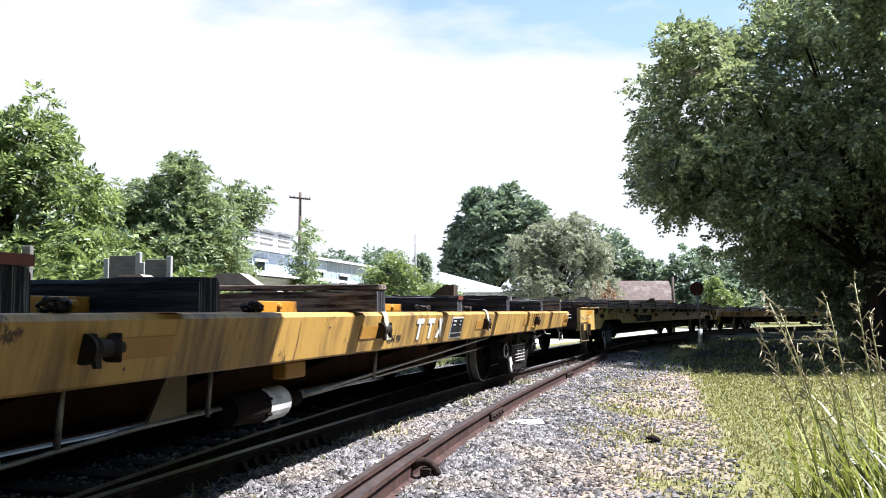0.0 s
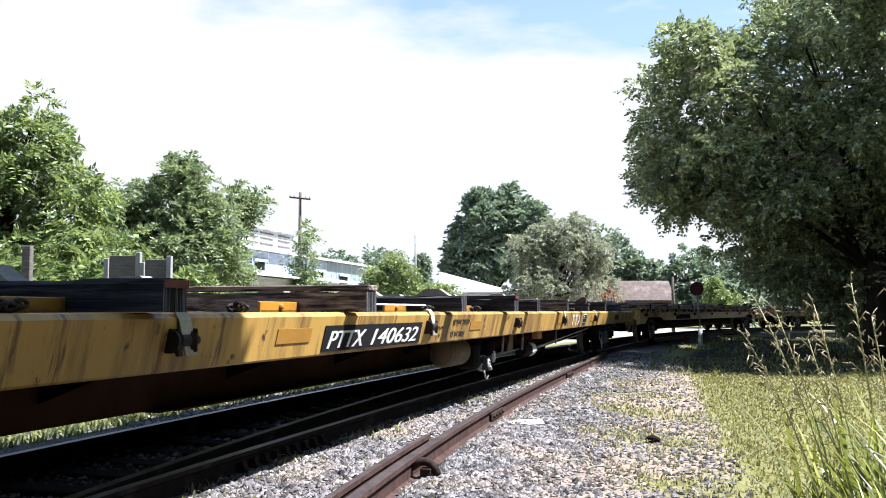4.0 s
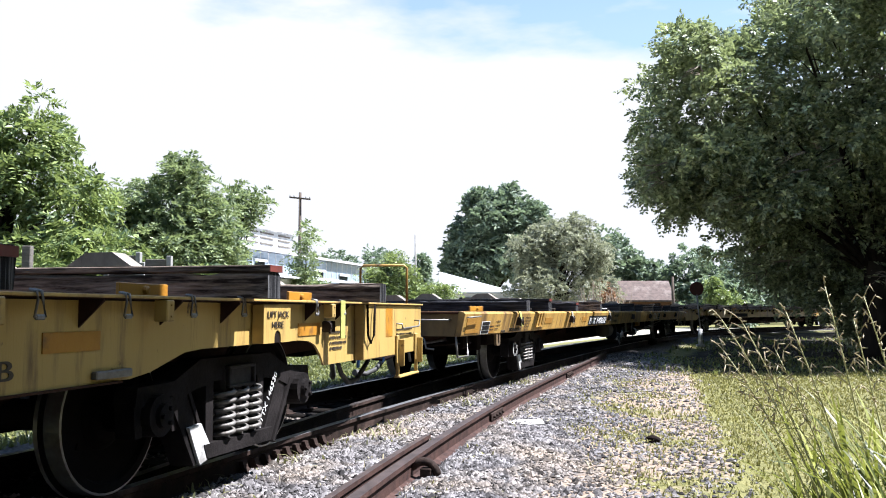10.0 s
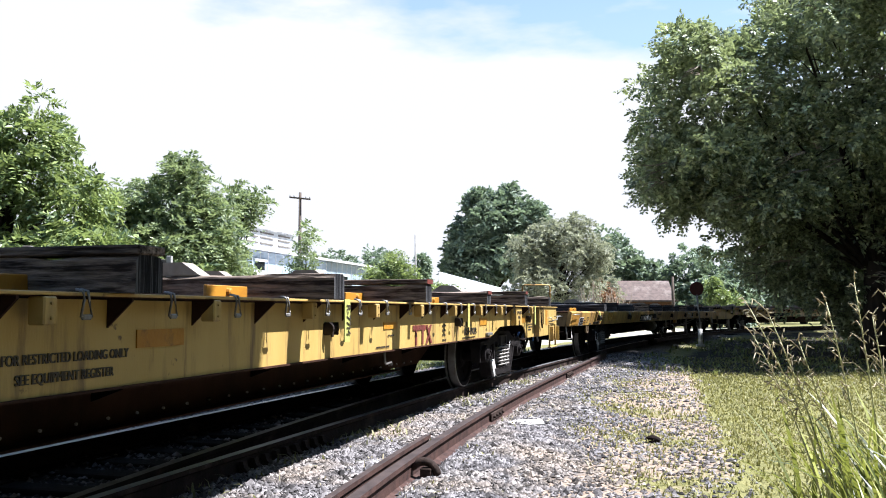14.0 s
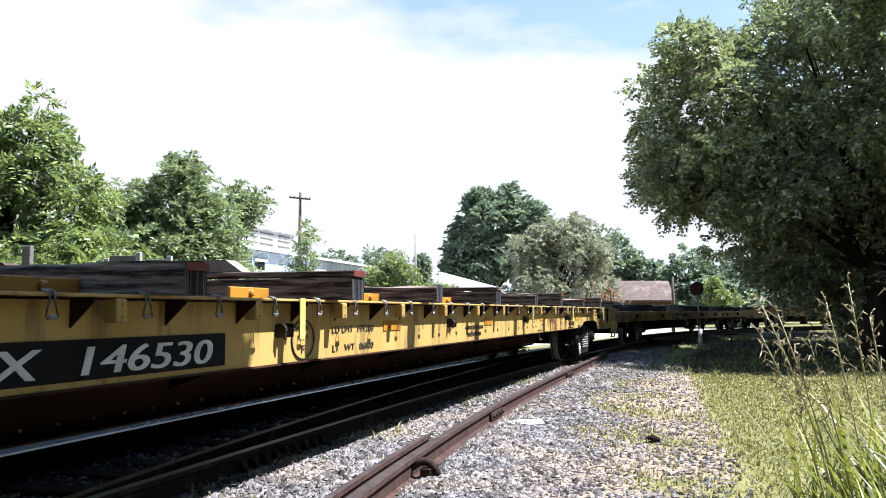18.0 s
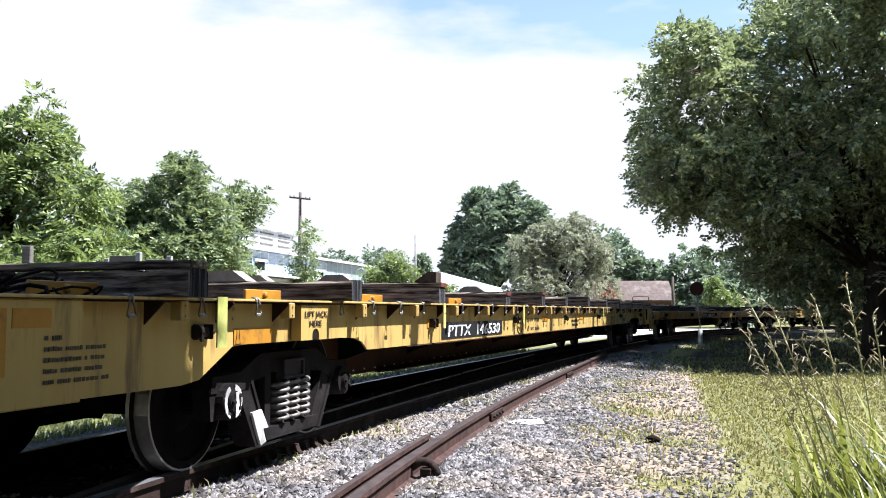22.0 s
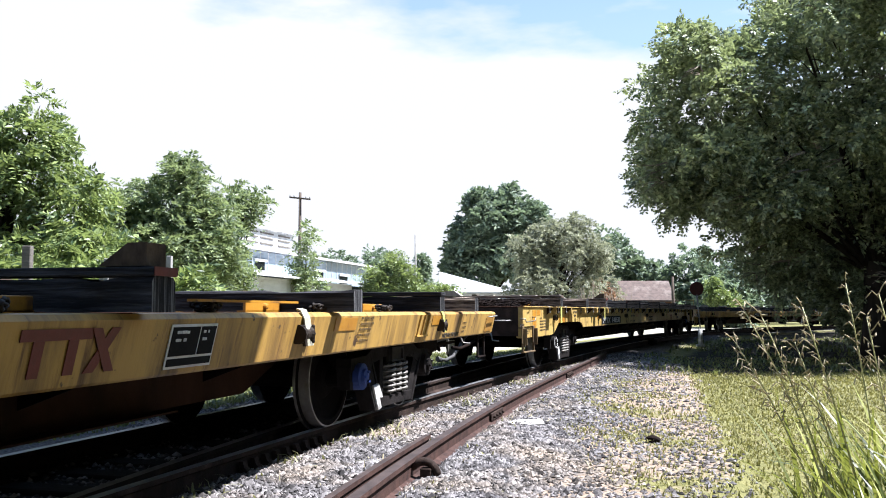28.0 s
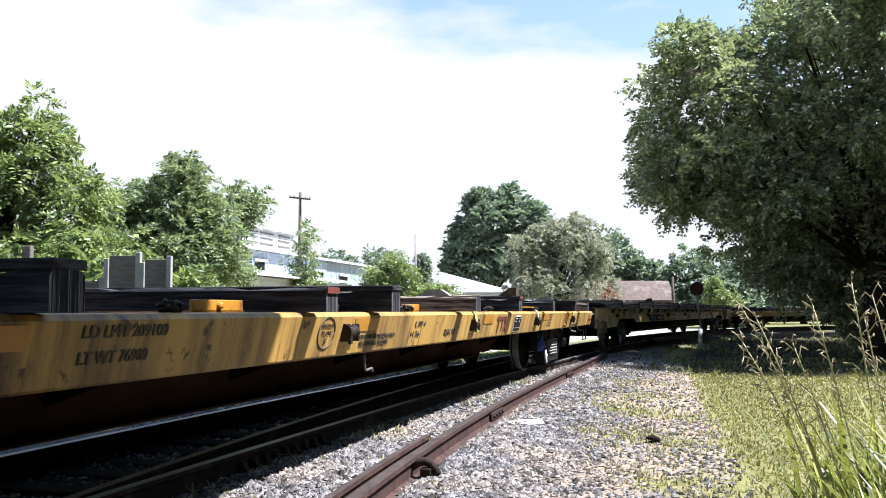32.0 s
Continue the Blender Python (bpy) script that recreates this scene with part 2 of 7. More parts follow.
M["concrete_pale"] = material("pale_post", (0.289, 0.284, 0.273), (0.210, 0.205, 0.194), 5, (1, 1, 1), 0.9, 0, 0.2, 30)
M["metal_wall"] = material("white_corrugated_siding", (0.52, 0.53, 0.55), (0.42, 0.43, 0.45), 1.2, (1, 1, 3), 0.5, 0.1, 0.1, 8, (0.262, 0.236, 0.210), 0.8, 0.15)
M["blue_wall"] = material("pale_blue_siding", (0.262, 0.315, 0.367), (0.210, 0.262, 0.315), 1.2, (1, 1, 3), 0.6, 0, 0.1, 8, (0.315, 0.315, 0.315), 0.8, 0.2)
M["roof_white"] = material("pale_sheet_roof", (0.64, 0.64, 0.65), (0.54, 0.54, 0.55), 1.0, (1, 1, 1), 0.4, 0.2, 0.1, 8)
M["roof_brown"] = material("brown_shingle_roof", (0.125, 0.088, 0.076), (0.066, 0.048, 0.042), 3, (1, 1, 1), 0.9, 0, 0.3, 20, (0.179, 0.142, 0.126), 1, 0.3)
M["brick"] = material("red_brick_wall", (0.157, 0.079, 0.052), (0.116, 0.057, 0.042), 6, (1, 1, 1), 0.9, 0, 0.3, 20)
M["dark_glass"] = material("dark_window_glass", (0.008, 0.011, 0.012), (0.012, 0.015, 0.016), 2, (1, 1, 1), 0.1, 0, 0)
M["pole"] = material("weathered_utility_pole", (0.105, 0.079, 0.061), (0.045, 0.035, 0.027), 5, (1, 1, 0.2), 0.95, 0, 0.4, 20)
M["target"] = material("dark_red_target_disc", (0.084, 0.016, 0.013), (0.033, 0.008, 0.007), 5, (1, 1, 1), 0.6, 0, 0.1, 40)
M["paper"] = material("sun_bleached_board", (0.326, 0.315, 0.299), (0.262, 0.252, 0.236), 4, (1, 1, 1), 0.9, 0, 0.2, 20)


def ground_material():
    """Grass, bare earth, ballast and two painted shade tones, chosen by the sheet's own layers."""
    m = bpy.data.materials.new("ground_earth_grass_and_ballast")
    m.use_nodes = True
    n, l = m.node_tree.nodes, m.node_tree.links
    b = n["Principled BSDF"]
    b.inputs["Roughness"].default_value = 0.95
    b.inputs["Specular IOR Level"].default_value = 0.1
    tc = n.new("ShaderNodeTexCoord")

    def noisy(scale, a, c, detail=8.0, lo=0.35, hi=0.65):
        t, r, x = n.new("ShaderNodeTexNoise"), n.new("ShaderNodeMapRange"), n.new("ShaderNodeMix")
        t.inputs["Scale"].default_value, t.inputs["Detail"].default_value, t.inputs["Roughness"].default_value = scale, detail, 0.7
        l.new(tc.outputs["Object"], t.inputs["Vector"])
        l.new(t.outputs["Fac"], r.inputs["Value"])
        r.inputs["From Min"].default_value, r.inputs["From Max"].default_value = lo, hi
        x.data_type = "RGBA"
        x.inputs["A"].default_value, x.inputs["B"].default_value = (*a, 1), (*c, 1)
        l.new(r.outputs["Result"], x.inputs["Factor"])
        return x.outputs["Result"]

    def layer(name):
        at = n.new("ShaderNodeAttribute")
        at.attribute_name = name
        t, add, r = n.new("ShaderNodeTexNoise"), n.new("ShaderNodeMath"), n.new("ShaderNodeMapRange")
        t.inputs["Scale"].default_value, t.inputs["Detail"].default_value = 3.0, 6.0
        l.new(tc.outputs["Object"], t.inputs["Vector"])
        l.new(at.outputs["Fac"], add.inputs[0])
        l.new(t.outputs["Fac"], add.inputs[1])
        l.new(add.outputs["Value"], r.inputs["Value"])
        r.inputs["From Min"].default_value, r.inputs["From Max"].default_value = 0.85, 1.12
        return r.outputs["Result"]

    def over(a, c, fac):
        x = n.new("ShaderNodeMix")
        x.data_type = "RGBA"
        l.new(fac, x.inputs["Factor"])
        l.new(a, x.inputs["A"])
        l.new(c, x.inputs["B"])
        return x.outputs["Result"]

    grass = noisy(7.0, (0.188, 0.175, 0.076), (0.107, 0.107, 0.041))
    earth = noisy(14.0, (0.330, 0.258, 0.200), (0.150, 0.112, 0.084))
    # dark brown litter, deepened to stand for the shade under the trees
    litter_shade = noisy(6.0, (0.041, 0.034, 0.023), (0.015, 0.013, 0.009))
    stones = noisy(38.0, (0.153, 0.145, 0.145), (0.030, 0.028, 0.028), 5.0, 0.40, 0.60)
    # ballast between the rails blackened to stand for the train's shade
    bed_shade = noisy(9.0, (0.007, 0.006, 0.006), (0.018, 0.016, 0.016), 6.0, 0.45, 0.75)
    col = over(over(over(grass, earth, layer("earth")), stones, layer("ballast")), bed_shade, layer("bed_shading"))
    lot = noisy(2.0, (0.42, 0.40, 0.33), (0.30, 0.29, 0.21))
    col = over(over(col, litter_shade, layer("litter_shade")), lot, layer("lot"))
    l.new(col, b.inputs["Base Color"])
    t, bp = n.new("ShaderNodeTexNoise"), n.new("ShaderNodeBump")
    t.inputs["Scale"].default_value, t.inputs["Detail"].default_value = 30.0, 5.0
    l.new(tc.outputs["Object"], t.inputs["Vector"])
    bp.inputs["Strength"].default_value, bp.inputs["Distance"].default_value = 0.7, 0.03
    l.new(t.outputs["Fac"], bp.inputs["Height"])
    l.new(bp.outputs["Normal"], b.inputs["Normal"])
    return m


M["ground"] = ground_material()


# ---------------------------------------------------------------- mesh helpers
def face_box(bm, x0, x1, y0, y1, z0, z1, bevel=0.0):
    v = [bm.verts.new(p) for p in ((x0, y0, z0), (x1, y0, z0), (x1, y1, z0), (x0, y1, z0), (x0, y0, z1), (x1, y0, z1), (x1, y1, z1), (x0, y1, z1))]
    f = [bm.faces.new([v[i] for i in q]) for q in ((3, 2, 1, 0), (4, 5, 6, 7), (0, 1, 5, 4), (1, 2, 6, 5), (2, 3, 7, 6), (3, 0, 4, 7))]
    if bevel:
        edges = list({e for q in f for e in q.edges})
        bmesh.ops.bevel(bm, geom=edges, offset=bevel, segments=1, affect="EDGES")
    return f


def box(x0, x1, y0, y1, z0, z1, bevel=0.0):
    bm = bmesh.new()
    face_box(bm, x0, x1, y0, y1, z0, z1, bevel)
    return bm


def prism(bm, outline, axis, a, b):
    """An outline in a plane (points of two numbers) pushed along an axis from a to b."""
    def put(p, w):
        return {"x": (w, p[0], p[1]), "y": (p[0], w, p[1]), "z": (p[0], p[1], w)}[axis]
    lo = [bm.verts.new(put(p, a)) for p in outline]
    hi = [bm.verts.new(put(p, b)) for p in outline]
    bm.faces.new(lo)
    bm.faces.new(hi[::-1])
    k = len(outline)
    for i in range(k):
        bm.faces.new((lo[i], hi[i], hi[(i + 1) % k], lo[(i + 1) % k]))
    return bm


def tube(bm, pts, radii, n=8, cap=True):
    pts = [Vector(p) for p in pts]
    if not isinstance(radii, (list, tuple)):
        radii = [radii] * len(pts)
    rings = []
    for i, p in enumerate(pts):
        d = (pts[min(i + 1, len(pts) - 1)] - pts[max(i - 1, 0)]).normalized()
        ref = Vector((0, 0, 1)) if abs(d.z) < 0.9 else Vector((1, 0, 0))
        u = d.cross(ref).normalized()
        w = d.cross(u)
        rings.append([bm.verts.new(p + radii[i] * (math.cos(2 * math.pi * j / n) * u + math.sin(2 * math.pi * j / n) * w)) for j in range(n)])
    for a, b in zip(rings, rings[1:]):
        for j in range(n):
            f = bm.faces.new((a[j], a[(j + 1) % n], b[(j + 1) % n], b[j]))
            f.smooth = True
    if cap:
        bm.faces.new(rings[0][::-1])
        bm.faces.new(rings[-1])
    return bm


def lathe(bm, profile, axis="y", n=24, centre=(0, 0, 0), tags=()):
    """Profile of (place along the axis, radius), turned round it."""
    rings = []
    for w, r in profile:
        ring = []
        for j in range(n):
            c, s = r * math.cos(2 * math.pi * j / n), r * math.sin(2 * math.pi * j / n)
            q = {"y": (c, w, s), "x": (w, c, s), "z": (c, s, w)}[axis]
            ring.append(bm.verts.new((q[0] + centre[0], q[1] + centre[1], q[2] + centre[2])))
        rings.append(ring)
    for i, (a, b) in enumerate(zip(rings, rings[1:])):
        for j in range(n):
            f = bm.faces.new((a[j], a[(j + 1) % n], b[(j + 1) % n], b[j]))
            f.material_index = 1 if i in tags else 0
    for ring in (rings[0], rings[-1]):
        bm.faces.new(ring)
    return bm


def data_of(name, bm, *mats):
    bmesh.ops.recalc_face_normals(bm, faces=bm.faces)
    me = bpy.data.meshes.new(name)
    bm.to_mesh(me)
    bm.free()
    for m in mats:
        me.materials.append(m)
    return me


def part(name, bm, mat, parent, label="", m=None):
    """One mesh object under a thing or a part. bm may be a finished mesh, shared between alike pieces."""
    mats = mat if isinstance(mat, (list, tuple)) else (mat,)
    me = bm if isinstance(bm, bpy.types.Mesh) else data_of(name, bm, *mats)
    ob = new(name, me)
    ob.parent = parent
    if m is not None:
        ob.matrix_basis = m
    if label:
        tagged(ob, label)
    return ob


def thing(name, label, category, group="", at=None, kind=""):
    ob = new(name)
    ob.empty_display_size = 0.2
    if at is not None:
        ob.matrix_basis = at
    return tagged(ob, label, category, group, kind)


def raw_mesh(name, verts, loops, sizes, mats, smooth=False, picks=None):
    """A mesh straight from arrays: corner indices in a row and the number of corners of each face."""
    me = bpy.data.meshes.new(name)
    verts = np.asarray(verts, dtype=np.float32)
    loops = np.asarray(loops, dtype=np.int32)
    sizes = np.asarray(sizes, dtype=np.int32)
    me.vertices.add(len(verts))
    me.vertices.foreach_set("co", verts.ravel())
    me.loops.add(len(loops))
    me.loops.foreach_set("vertex_index", loops)
    me.polygons.add(len(sizes))
    me.polygons.foreach_set("loop_start", np.concatenate([[0], np.cumsum(sizes)[:-1]]).astype(np.int32))
    me.polygons.foreach_set("use_smooth", np.full(len(sizes), smooth))
    for m in mats:
        me.materials.append(m)
    if picks is not None:
        me.polygons.foreach_set("material_index", np.asarray(picks, dtype=np.int32))
    me.update(calc_edges=True)
    return me


def lettering(text, height, mat, parent, m, width=None, shear=0.0, name="lettering", bold=0.0):
    """Text from the built-in font as a thin mesh; m puts its lower left corner, x along the line, y up."""
    cu = bpy.data.curves.new("text", "FONT")
    cu.body, cu.size, cu.extrude, cu.shear = text, height / 0.72, 0.0015, shear
    ob = bpy.data.objects.new("text", cu)
    scene.collection.objects.link(ob)
    bpy.context.view_layer.update()
    me = bpy.data.meshes.new_from_object(ob.evaluated_get(bpy.context.evaluated_depsgraph_get()))
    bpy.data.objects.remove(ob)
    if width and len(me.vertices):
        xs = [v.co.x for v in me.vertices]
        k = width / (max(xs) - min(xs))
        for v in me.vertices:
            v.co.x = (v.co.x - min(xs)) * k
    if bold:                                    # a second stroke beside the first
        bm = bmesh.new()
        bm.from_mesh(me)
        more = bmesh.ops.duplicate(bm, geom=bm.verts[:] + bm.edges[:] + bm.faces[:])
        bmesh.ops.translate(bm, verts=[g for g in more["geom"] if isinstance(g, bmesh.types.BMVert)], vec=(bold, 0, 0.0004))
        bm.to_mesh(me)
        bm.free()
    me.materials.clear()
    me.materials.append(mat)
    return part(name, me, mat, parent, m=m)


def bars(rows, height, gap, mat, parent, m, seed=1, name="stencil"):
    """Unreadable lines of writing: plain bars, word by word."""
    rnd = random.Random(seed)
    bm = bmesh.new()
    for i, width in enumerate(rows):
        x = 0.0
        while x < width - 0.02:
            w = min(rnd.uniform(0.010, 0.026), width - x)
            face_box(bm, x, x + w, -i * (height + gap), -i * (height + gap) + height * rnd.uniform(0.7, 0.85), 0, 0.003)
            x += w + rnd.choice((0.006, 0.006, 0.007, 0.007, 0.024))
    return tagged(part(name, bm, mat, parent, m=m), kind="stuff")


# ---------------------------------------------------------------- the line of the track
BENDS_AT = [-34.0, -30.0, -8.0, 2.0, 10.0, 18.0, 28.0, 42.0, 60.0, 80.0, 84.0]
BENDS = [0.0, 0.0143, 0.0072, 0.0056, 0.0054, 0.0010, 0.0060, 0.0133, 0.0205, 0.0205, 0.0]
GRID_S = np.linspace(-100, 180, 5601)
_step = GRID_S[1] - GRID_S[0]


def _sum(q):
    return np.concatenate([[0], np.cumsum((q[1:] + q[:-1]) / 2 * _step)])


_zero = int(np.argmin(abs(GRID_S)))
GRID_TH = _sum(np.interp(GRID_S, BENDS_AT, BENDS))
GRID_TH += 0.2624 - GRID_TH[_zero]
GRID_X, GRID_Y = _sum(np.sin(GRID_TH)), _sum(np.cos(GRID_TH))
GRID_X += -3.1924 - GRID_X[_zero]
GRID_Y += 3.0 - GRID_Y[_zero]


def track(s, lat=0.0):
    """Place on the main track: metres along it, metres to its right. Gives x, y and the heading."""
    x, y, th = (np.interp(s, GRID_S, g) for g in (GRID_X, GRID_Y, GRID_TH))
    return x + np.cos(th) * lat, y - np.sin(th) * lat, th


_side = np.polyfit([4.84, 5.87, 7.34, 9.68, 12.77, 15.2, 19.96, 22.5], [-0.55, -0.31, 0.0, 0.53, 1.35, 2.09, 3.44, 4.13], 3)


def siding_right(y):
    y = np.asarray(y, dtype=float)
    a = np.polyval(_side, 5.0)
    slope = np.polyval(np.polyder(_side), 5.0)
    return np.where(y < 5.0, a + slope * (y - 5.0) - 0.004 * (y - 5.0) ** 2 * 0, np.polyval(_side, y))


def siding_line(y0, y1, left, n=90):
    y = np.linspace(y0, y1, n)
    x = siding_right(y)
    dx = np.gradient(x, y)
    k = 1 / np.sqrt(1 + dx ** 2)
    return np.stack([x - k * left, y + dx * k * left], 1)


RAIL_OUTLINE = [(-0.036, 0.0), (0.036, 0.0), (0.037, -0.03), (0.012, -0.045), (0.010, -0.135), (0.068, -0.155), (0.070, -0.168),
                (-0.070, -0.168), (-0.068, -0.155), (-0.010, -0.135), (-0.012, -0.045), (-0.037, -0.03)]


def rail_mesh(name, line, top, widen=1.0, side=None):
    line = np.asarray(line)
    d = np.gradient(line, axis=0)
    d /= np.linalg.norm(d, axis=1)[:, None]
    k = len(RAIL_OUTLINE)
    verts = [(p[0] + t[1] * o[0] * widen, p[1] - t[0] * o[0] * widen, o[1]) for p, t in zip(line, d) for o in RAIL_OUTLINE]
    loops, sizes, picks = [], [], []
    for i in range(len(line) - 1):
        for j in range(k):
            loops += [i * k + j, i * k + (j + 1) % k, (i + 1) * k + (j + 1) % k, (i + 1) * k + j]
            sizes.append(4)
            picks.append(1 if j == 0 else 0)
    loops += list(range(k)) + list(range((len(line) - 1) * k, len(line) * k))[::-1]
    sizes += [k, k]
    picks += [0, 0]
    return raw_mesh(name, verts, loops, sizes, (side or M["rail"], top), picks=picks)


track_bed = thing("railway_track", "curving railway track with rusty rails on grey sleepers", "railway track", kind="structure")
for lat in (-0.7175 - 0.036, 0.7175 + 0.036):
    x, y, _ = track(np.arange(-20, 95, 0.5), lat)
    part("rail", rail_mesh("rail", np.stack([x, y], 1), M["railhead"]), None, track_bed, "rusty rail with a polished running surface")
siding = thing("siding_track", "rusty siding rails branching from the main track", "railway track", kind="structure")
part("rail", rail_mesh("rail", siding_line(-14, 22.0, -0.036), M["railhead_dull"], 1.0, M["rail_rust"]), None, siding, "rusty brown rail of the siding")
part("rail", rail_mesh("rail", siding_line(-14, 20.2, 1.435 + 0.036, 110), M["railhead_worn"]), None, siding, "closure rail with a worn dark head")
part("guard_rail", rail_mesh("guard_rail", siding_line(2.2, 7.3, 0.098, 40), M["railhead_dull"], 0.62, M["rail_rust"]), None, siding, "rusty guard rail beside the siding rail")


def on_siding(y, left):
    p = siding_line(y - 0.05, y + 0.05, left, 3)
    d = p[2] - p[0]
    return p[1][0], p[1][1], math.degrees(math.atan2(-d[0], d[1]))


# rail joints with four bolts, and the bent anchor that sticks out beside the guard rail
bar_mesh = bmesh.new()
face_box(bar_mesh, 0.0, 0.028, -0.32, 0.32, -0.135, -0.05, 0.008)
for q in (-0.24, -0.08, 0.08, 0.24):
    tube(bar_mesh, [(0.025, q, -0.092), (0.055, q, -0.092)], 0.016, 6)
bar_mesh = data_of("joint_bar", bar_mesh, M["rail"])
for y in (9.55, 4.6, 15.4):
    x, yy, a = on_siding(y, -0.05)
    part("joint_bar", bar_mesh, None, siding, m=pose(x, yy, 0, 0, 0, a))
brace = bmesh.new()
prism(brace, [(0.0, -0.165), (0.10, -0.165), (0.10, -0.148), (0.045, -0.10), (0.030, -0.055), (0.0, -0.055)], "y", -0.03, 0.03)
brace = data_of("rail_brace", brace, M["rail"])
for s in np.arange(3.72, 5.1, 0.17):
    x, y, th = track(s, 0.754 + 0.030)
    part("rail_brace", brace, None, track_bed, m=pose(x, y, 0, 0, 0, -math.degrees(th)))
hook = bmesh.new()
tube(hook, [(0.0 + 0.095 * math.cos(q), 0.02, -0.15 + 0.10 * math.sin(q)) for q in np.linspace(0.05, 2.7, 10)], [0.030] * 9 + [0.018], 8)
face_box(hook, -0.02, 0.06, -0.02, 0.06, -0.17, -0.09, 0.008)
x, yy, a = on_siding(6.2, -0.13)
part("rail_anchor", hook, M["rail"], siding, "bent rusty steel anchor", pose(x, yy, 0.02, 0, 0, a))

# sleepers under the main track
_r = random.Random(4)
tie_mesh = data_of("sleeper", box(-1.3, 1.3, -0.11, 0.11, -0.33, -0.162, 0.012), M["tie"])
plate_mesh = bmesh.new()
face_box(plate_mesh, -0.15, 0.15, -0.09, 0.09, -0.164, -0.150, 0.004)
for sx, sy in ((-0.09, 0.05), (0.09, -0.05)):
    face_box(plate_mesh, sx - 0.012, sx + 0.012, sy - 0.012, sy + 0.012, -0.15, -0.115)
plate_mesh = data_of("tie_plate", plate_mesh, M["rail"])
for i, s in enumerate(np.arange(-6, 78, 0.53)):
    x, y, th = track(s + _r.uniform(-0.03, 0.03), _r.uniform(-0.05, 0.05))
    sl = part("sleeper", tie_mesh, None, track_bed, m=pose(x, y, 0, 0, 0, -math.degrees(th) + _r.uniform(-1.2, 1.2)))
    if s < 20:
        for lat in (-0.754, 0.754):
            part("tie_plate", plate_mesh, None, sl, m=pose(lat, 0, 0))

# ---------------------------------------------------------------- ground
NEAR = GRID_S[(GRID_S > -30) & (GRID_S < 110)][::8]
NEAR_X, NEAR_Y, NEAR_TH = track(NEAR)


def lateral(x, y):
    """Signed metres to the right of the main track."""
    x, y = np.asarray(x, float).ravel(), np.asarray(y, float).ravel()
    out = np.empty_like(x)
    for a in range(0, len(x), 20000):
        dx, dy = x[a:a + 20000, None] - NEAR_X, y[a:a + 20000, None] - NEAR_Y
        i = np.argmin(dx * dx + dy * dy, axis=1)
        r = np.arange(len(i))
        c = np.cos(NEAR_TH[i]) * dx[r, i] - np.sin(NEAR_TH[i]) * dy[r, i]
        out[a:a + 20000] = np.where(np.abs(c) > 0.01, np.sign(c) * np.hypot(dx[r, i], dy[r, i]), 0)
    return out


def smooth_step(v, a, b):
    t = np.clip((np.asarray(v, float) - a) / (b - a), 0, 1)
    return t * t * (3 - 2 * t)


def edge_of_lawn(y):
    return np.interp(y, [-10, 0, 4.8, 8, 12, 15, 19, 24, 40], [0.4, 0.9, 1.75, 2.55, 3.5, 4.3, 5.2, 6.0, 9.0])


def ground_layers(x, y):
    x, y = np.asarray(x, float).ravel(), np.asarray(y, float).ravel()
    lat = lateral(x, y)
    side = x - siding_right(np.minimum(y, 22.0))
    side = np.where(y > 22.0, lat - 0.75, side)
    ballast = smooth_step(lat, -2.6, -1.9) * (1 - smooth_step(side + 0.35 * np.sin(x * 1.9 + 0.6 * y) * np.sin(y * 0.9), 0.6, 1.7))
    lawn = smooth_step(x - edge_of_lawn(y), -0.22, 0.22)
    lawn = np.maximum(lawn, smooth_step(y, 19.5, 22.0) * smooth_step(side, 0.9, 1.6) * 0.8)
    earth = (1 - lawn) * np.clip(smooth_step(side, 0.3, 1.2) * (0.75 + 0.35 * np.sin(x * 2.3 + 1.1 * y) * np.sin(y * 1.3)), 0, 1)
    wobble = np.sin(x * 2.1 + 0.7 * y) * np.cos(y * 1.7 - x) * 0.015 + np.sin(x * 6.3) * np.sin(y * 5.1) * 0.006
    z = np.full_like(x, -0.26) + wobble
    bed = np.where(np.abs(lat) < 0.62, -0.185, np.where(lat > 0, -0.135, -0.17))
    between = smooth_step(lat, 0.62, 0.95)
    bed = np.where(lat > 0.62, -0.185 + 0.05 * between, bed)
    near_rail = 1 - smooth_step(np.abs(side), 0.05, 0.22)
    bed = bed - 0.035 * near_rail * (y < 22)
    z = z * (1 - ballast) + (bed + wobble * 0.7) * ballast
    z = np.where((earth > 0.3) & (ballast < 0.5), np.maximum(z, -0.21 + wobble), z)
    return z, ballast, earth, lat, side


gx = np.concatenate([[-2500, -1200, -600, -300, -150, -80, -50, -35], np.arange(-25, -9, 1.0), np.arange(-9, -4, 0.4), np.arange(-4, 6, 0.1),
                     np.arange(6, 14, 0.4), np.arange(14, 40, 2.0), [45, 60, 90, 150, 300, 600, 1200, 2500]])
gy = np.concatenate([[-2500, -1200, -500, -200, -80, -40, -20, -12], np.arange(-8, 3.6, 0.5), np.arange(3.6, 14, 0.1), np.arange(14, 28, 0.25),
                     np.arange(28, 80, 1.5), [85, 100, 130, 200, 350, 700, 1400, 2500]])
XX, YY = np.meshgrid(gx, gy)
gz, gb, ge, glat, gside = ground_layers(XX, YY)
_i = np.arange(len(gy) - 1)[:, None] * len(gx) + np.arange(len(gx) - 1)[None, :]
_q = np.stack([_i, _i + 1, _i + 1 + len(gx), _i + len(gx)], -1).reshape(-1)
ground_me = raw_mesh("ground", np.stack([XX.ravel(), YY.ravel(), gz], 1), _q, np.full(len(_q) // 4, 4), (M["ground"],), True)
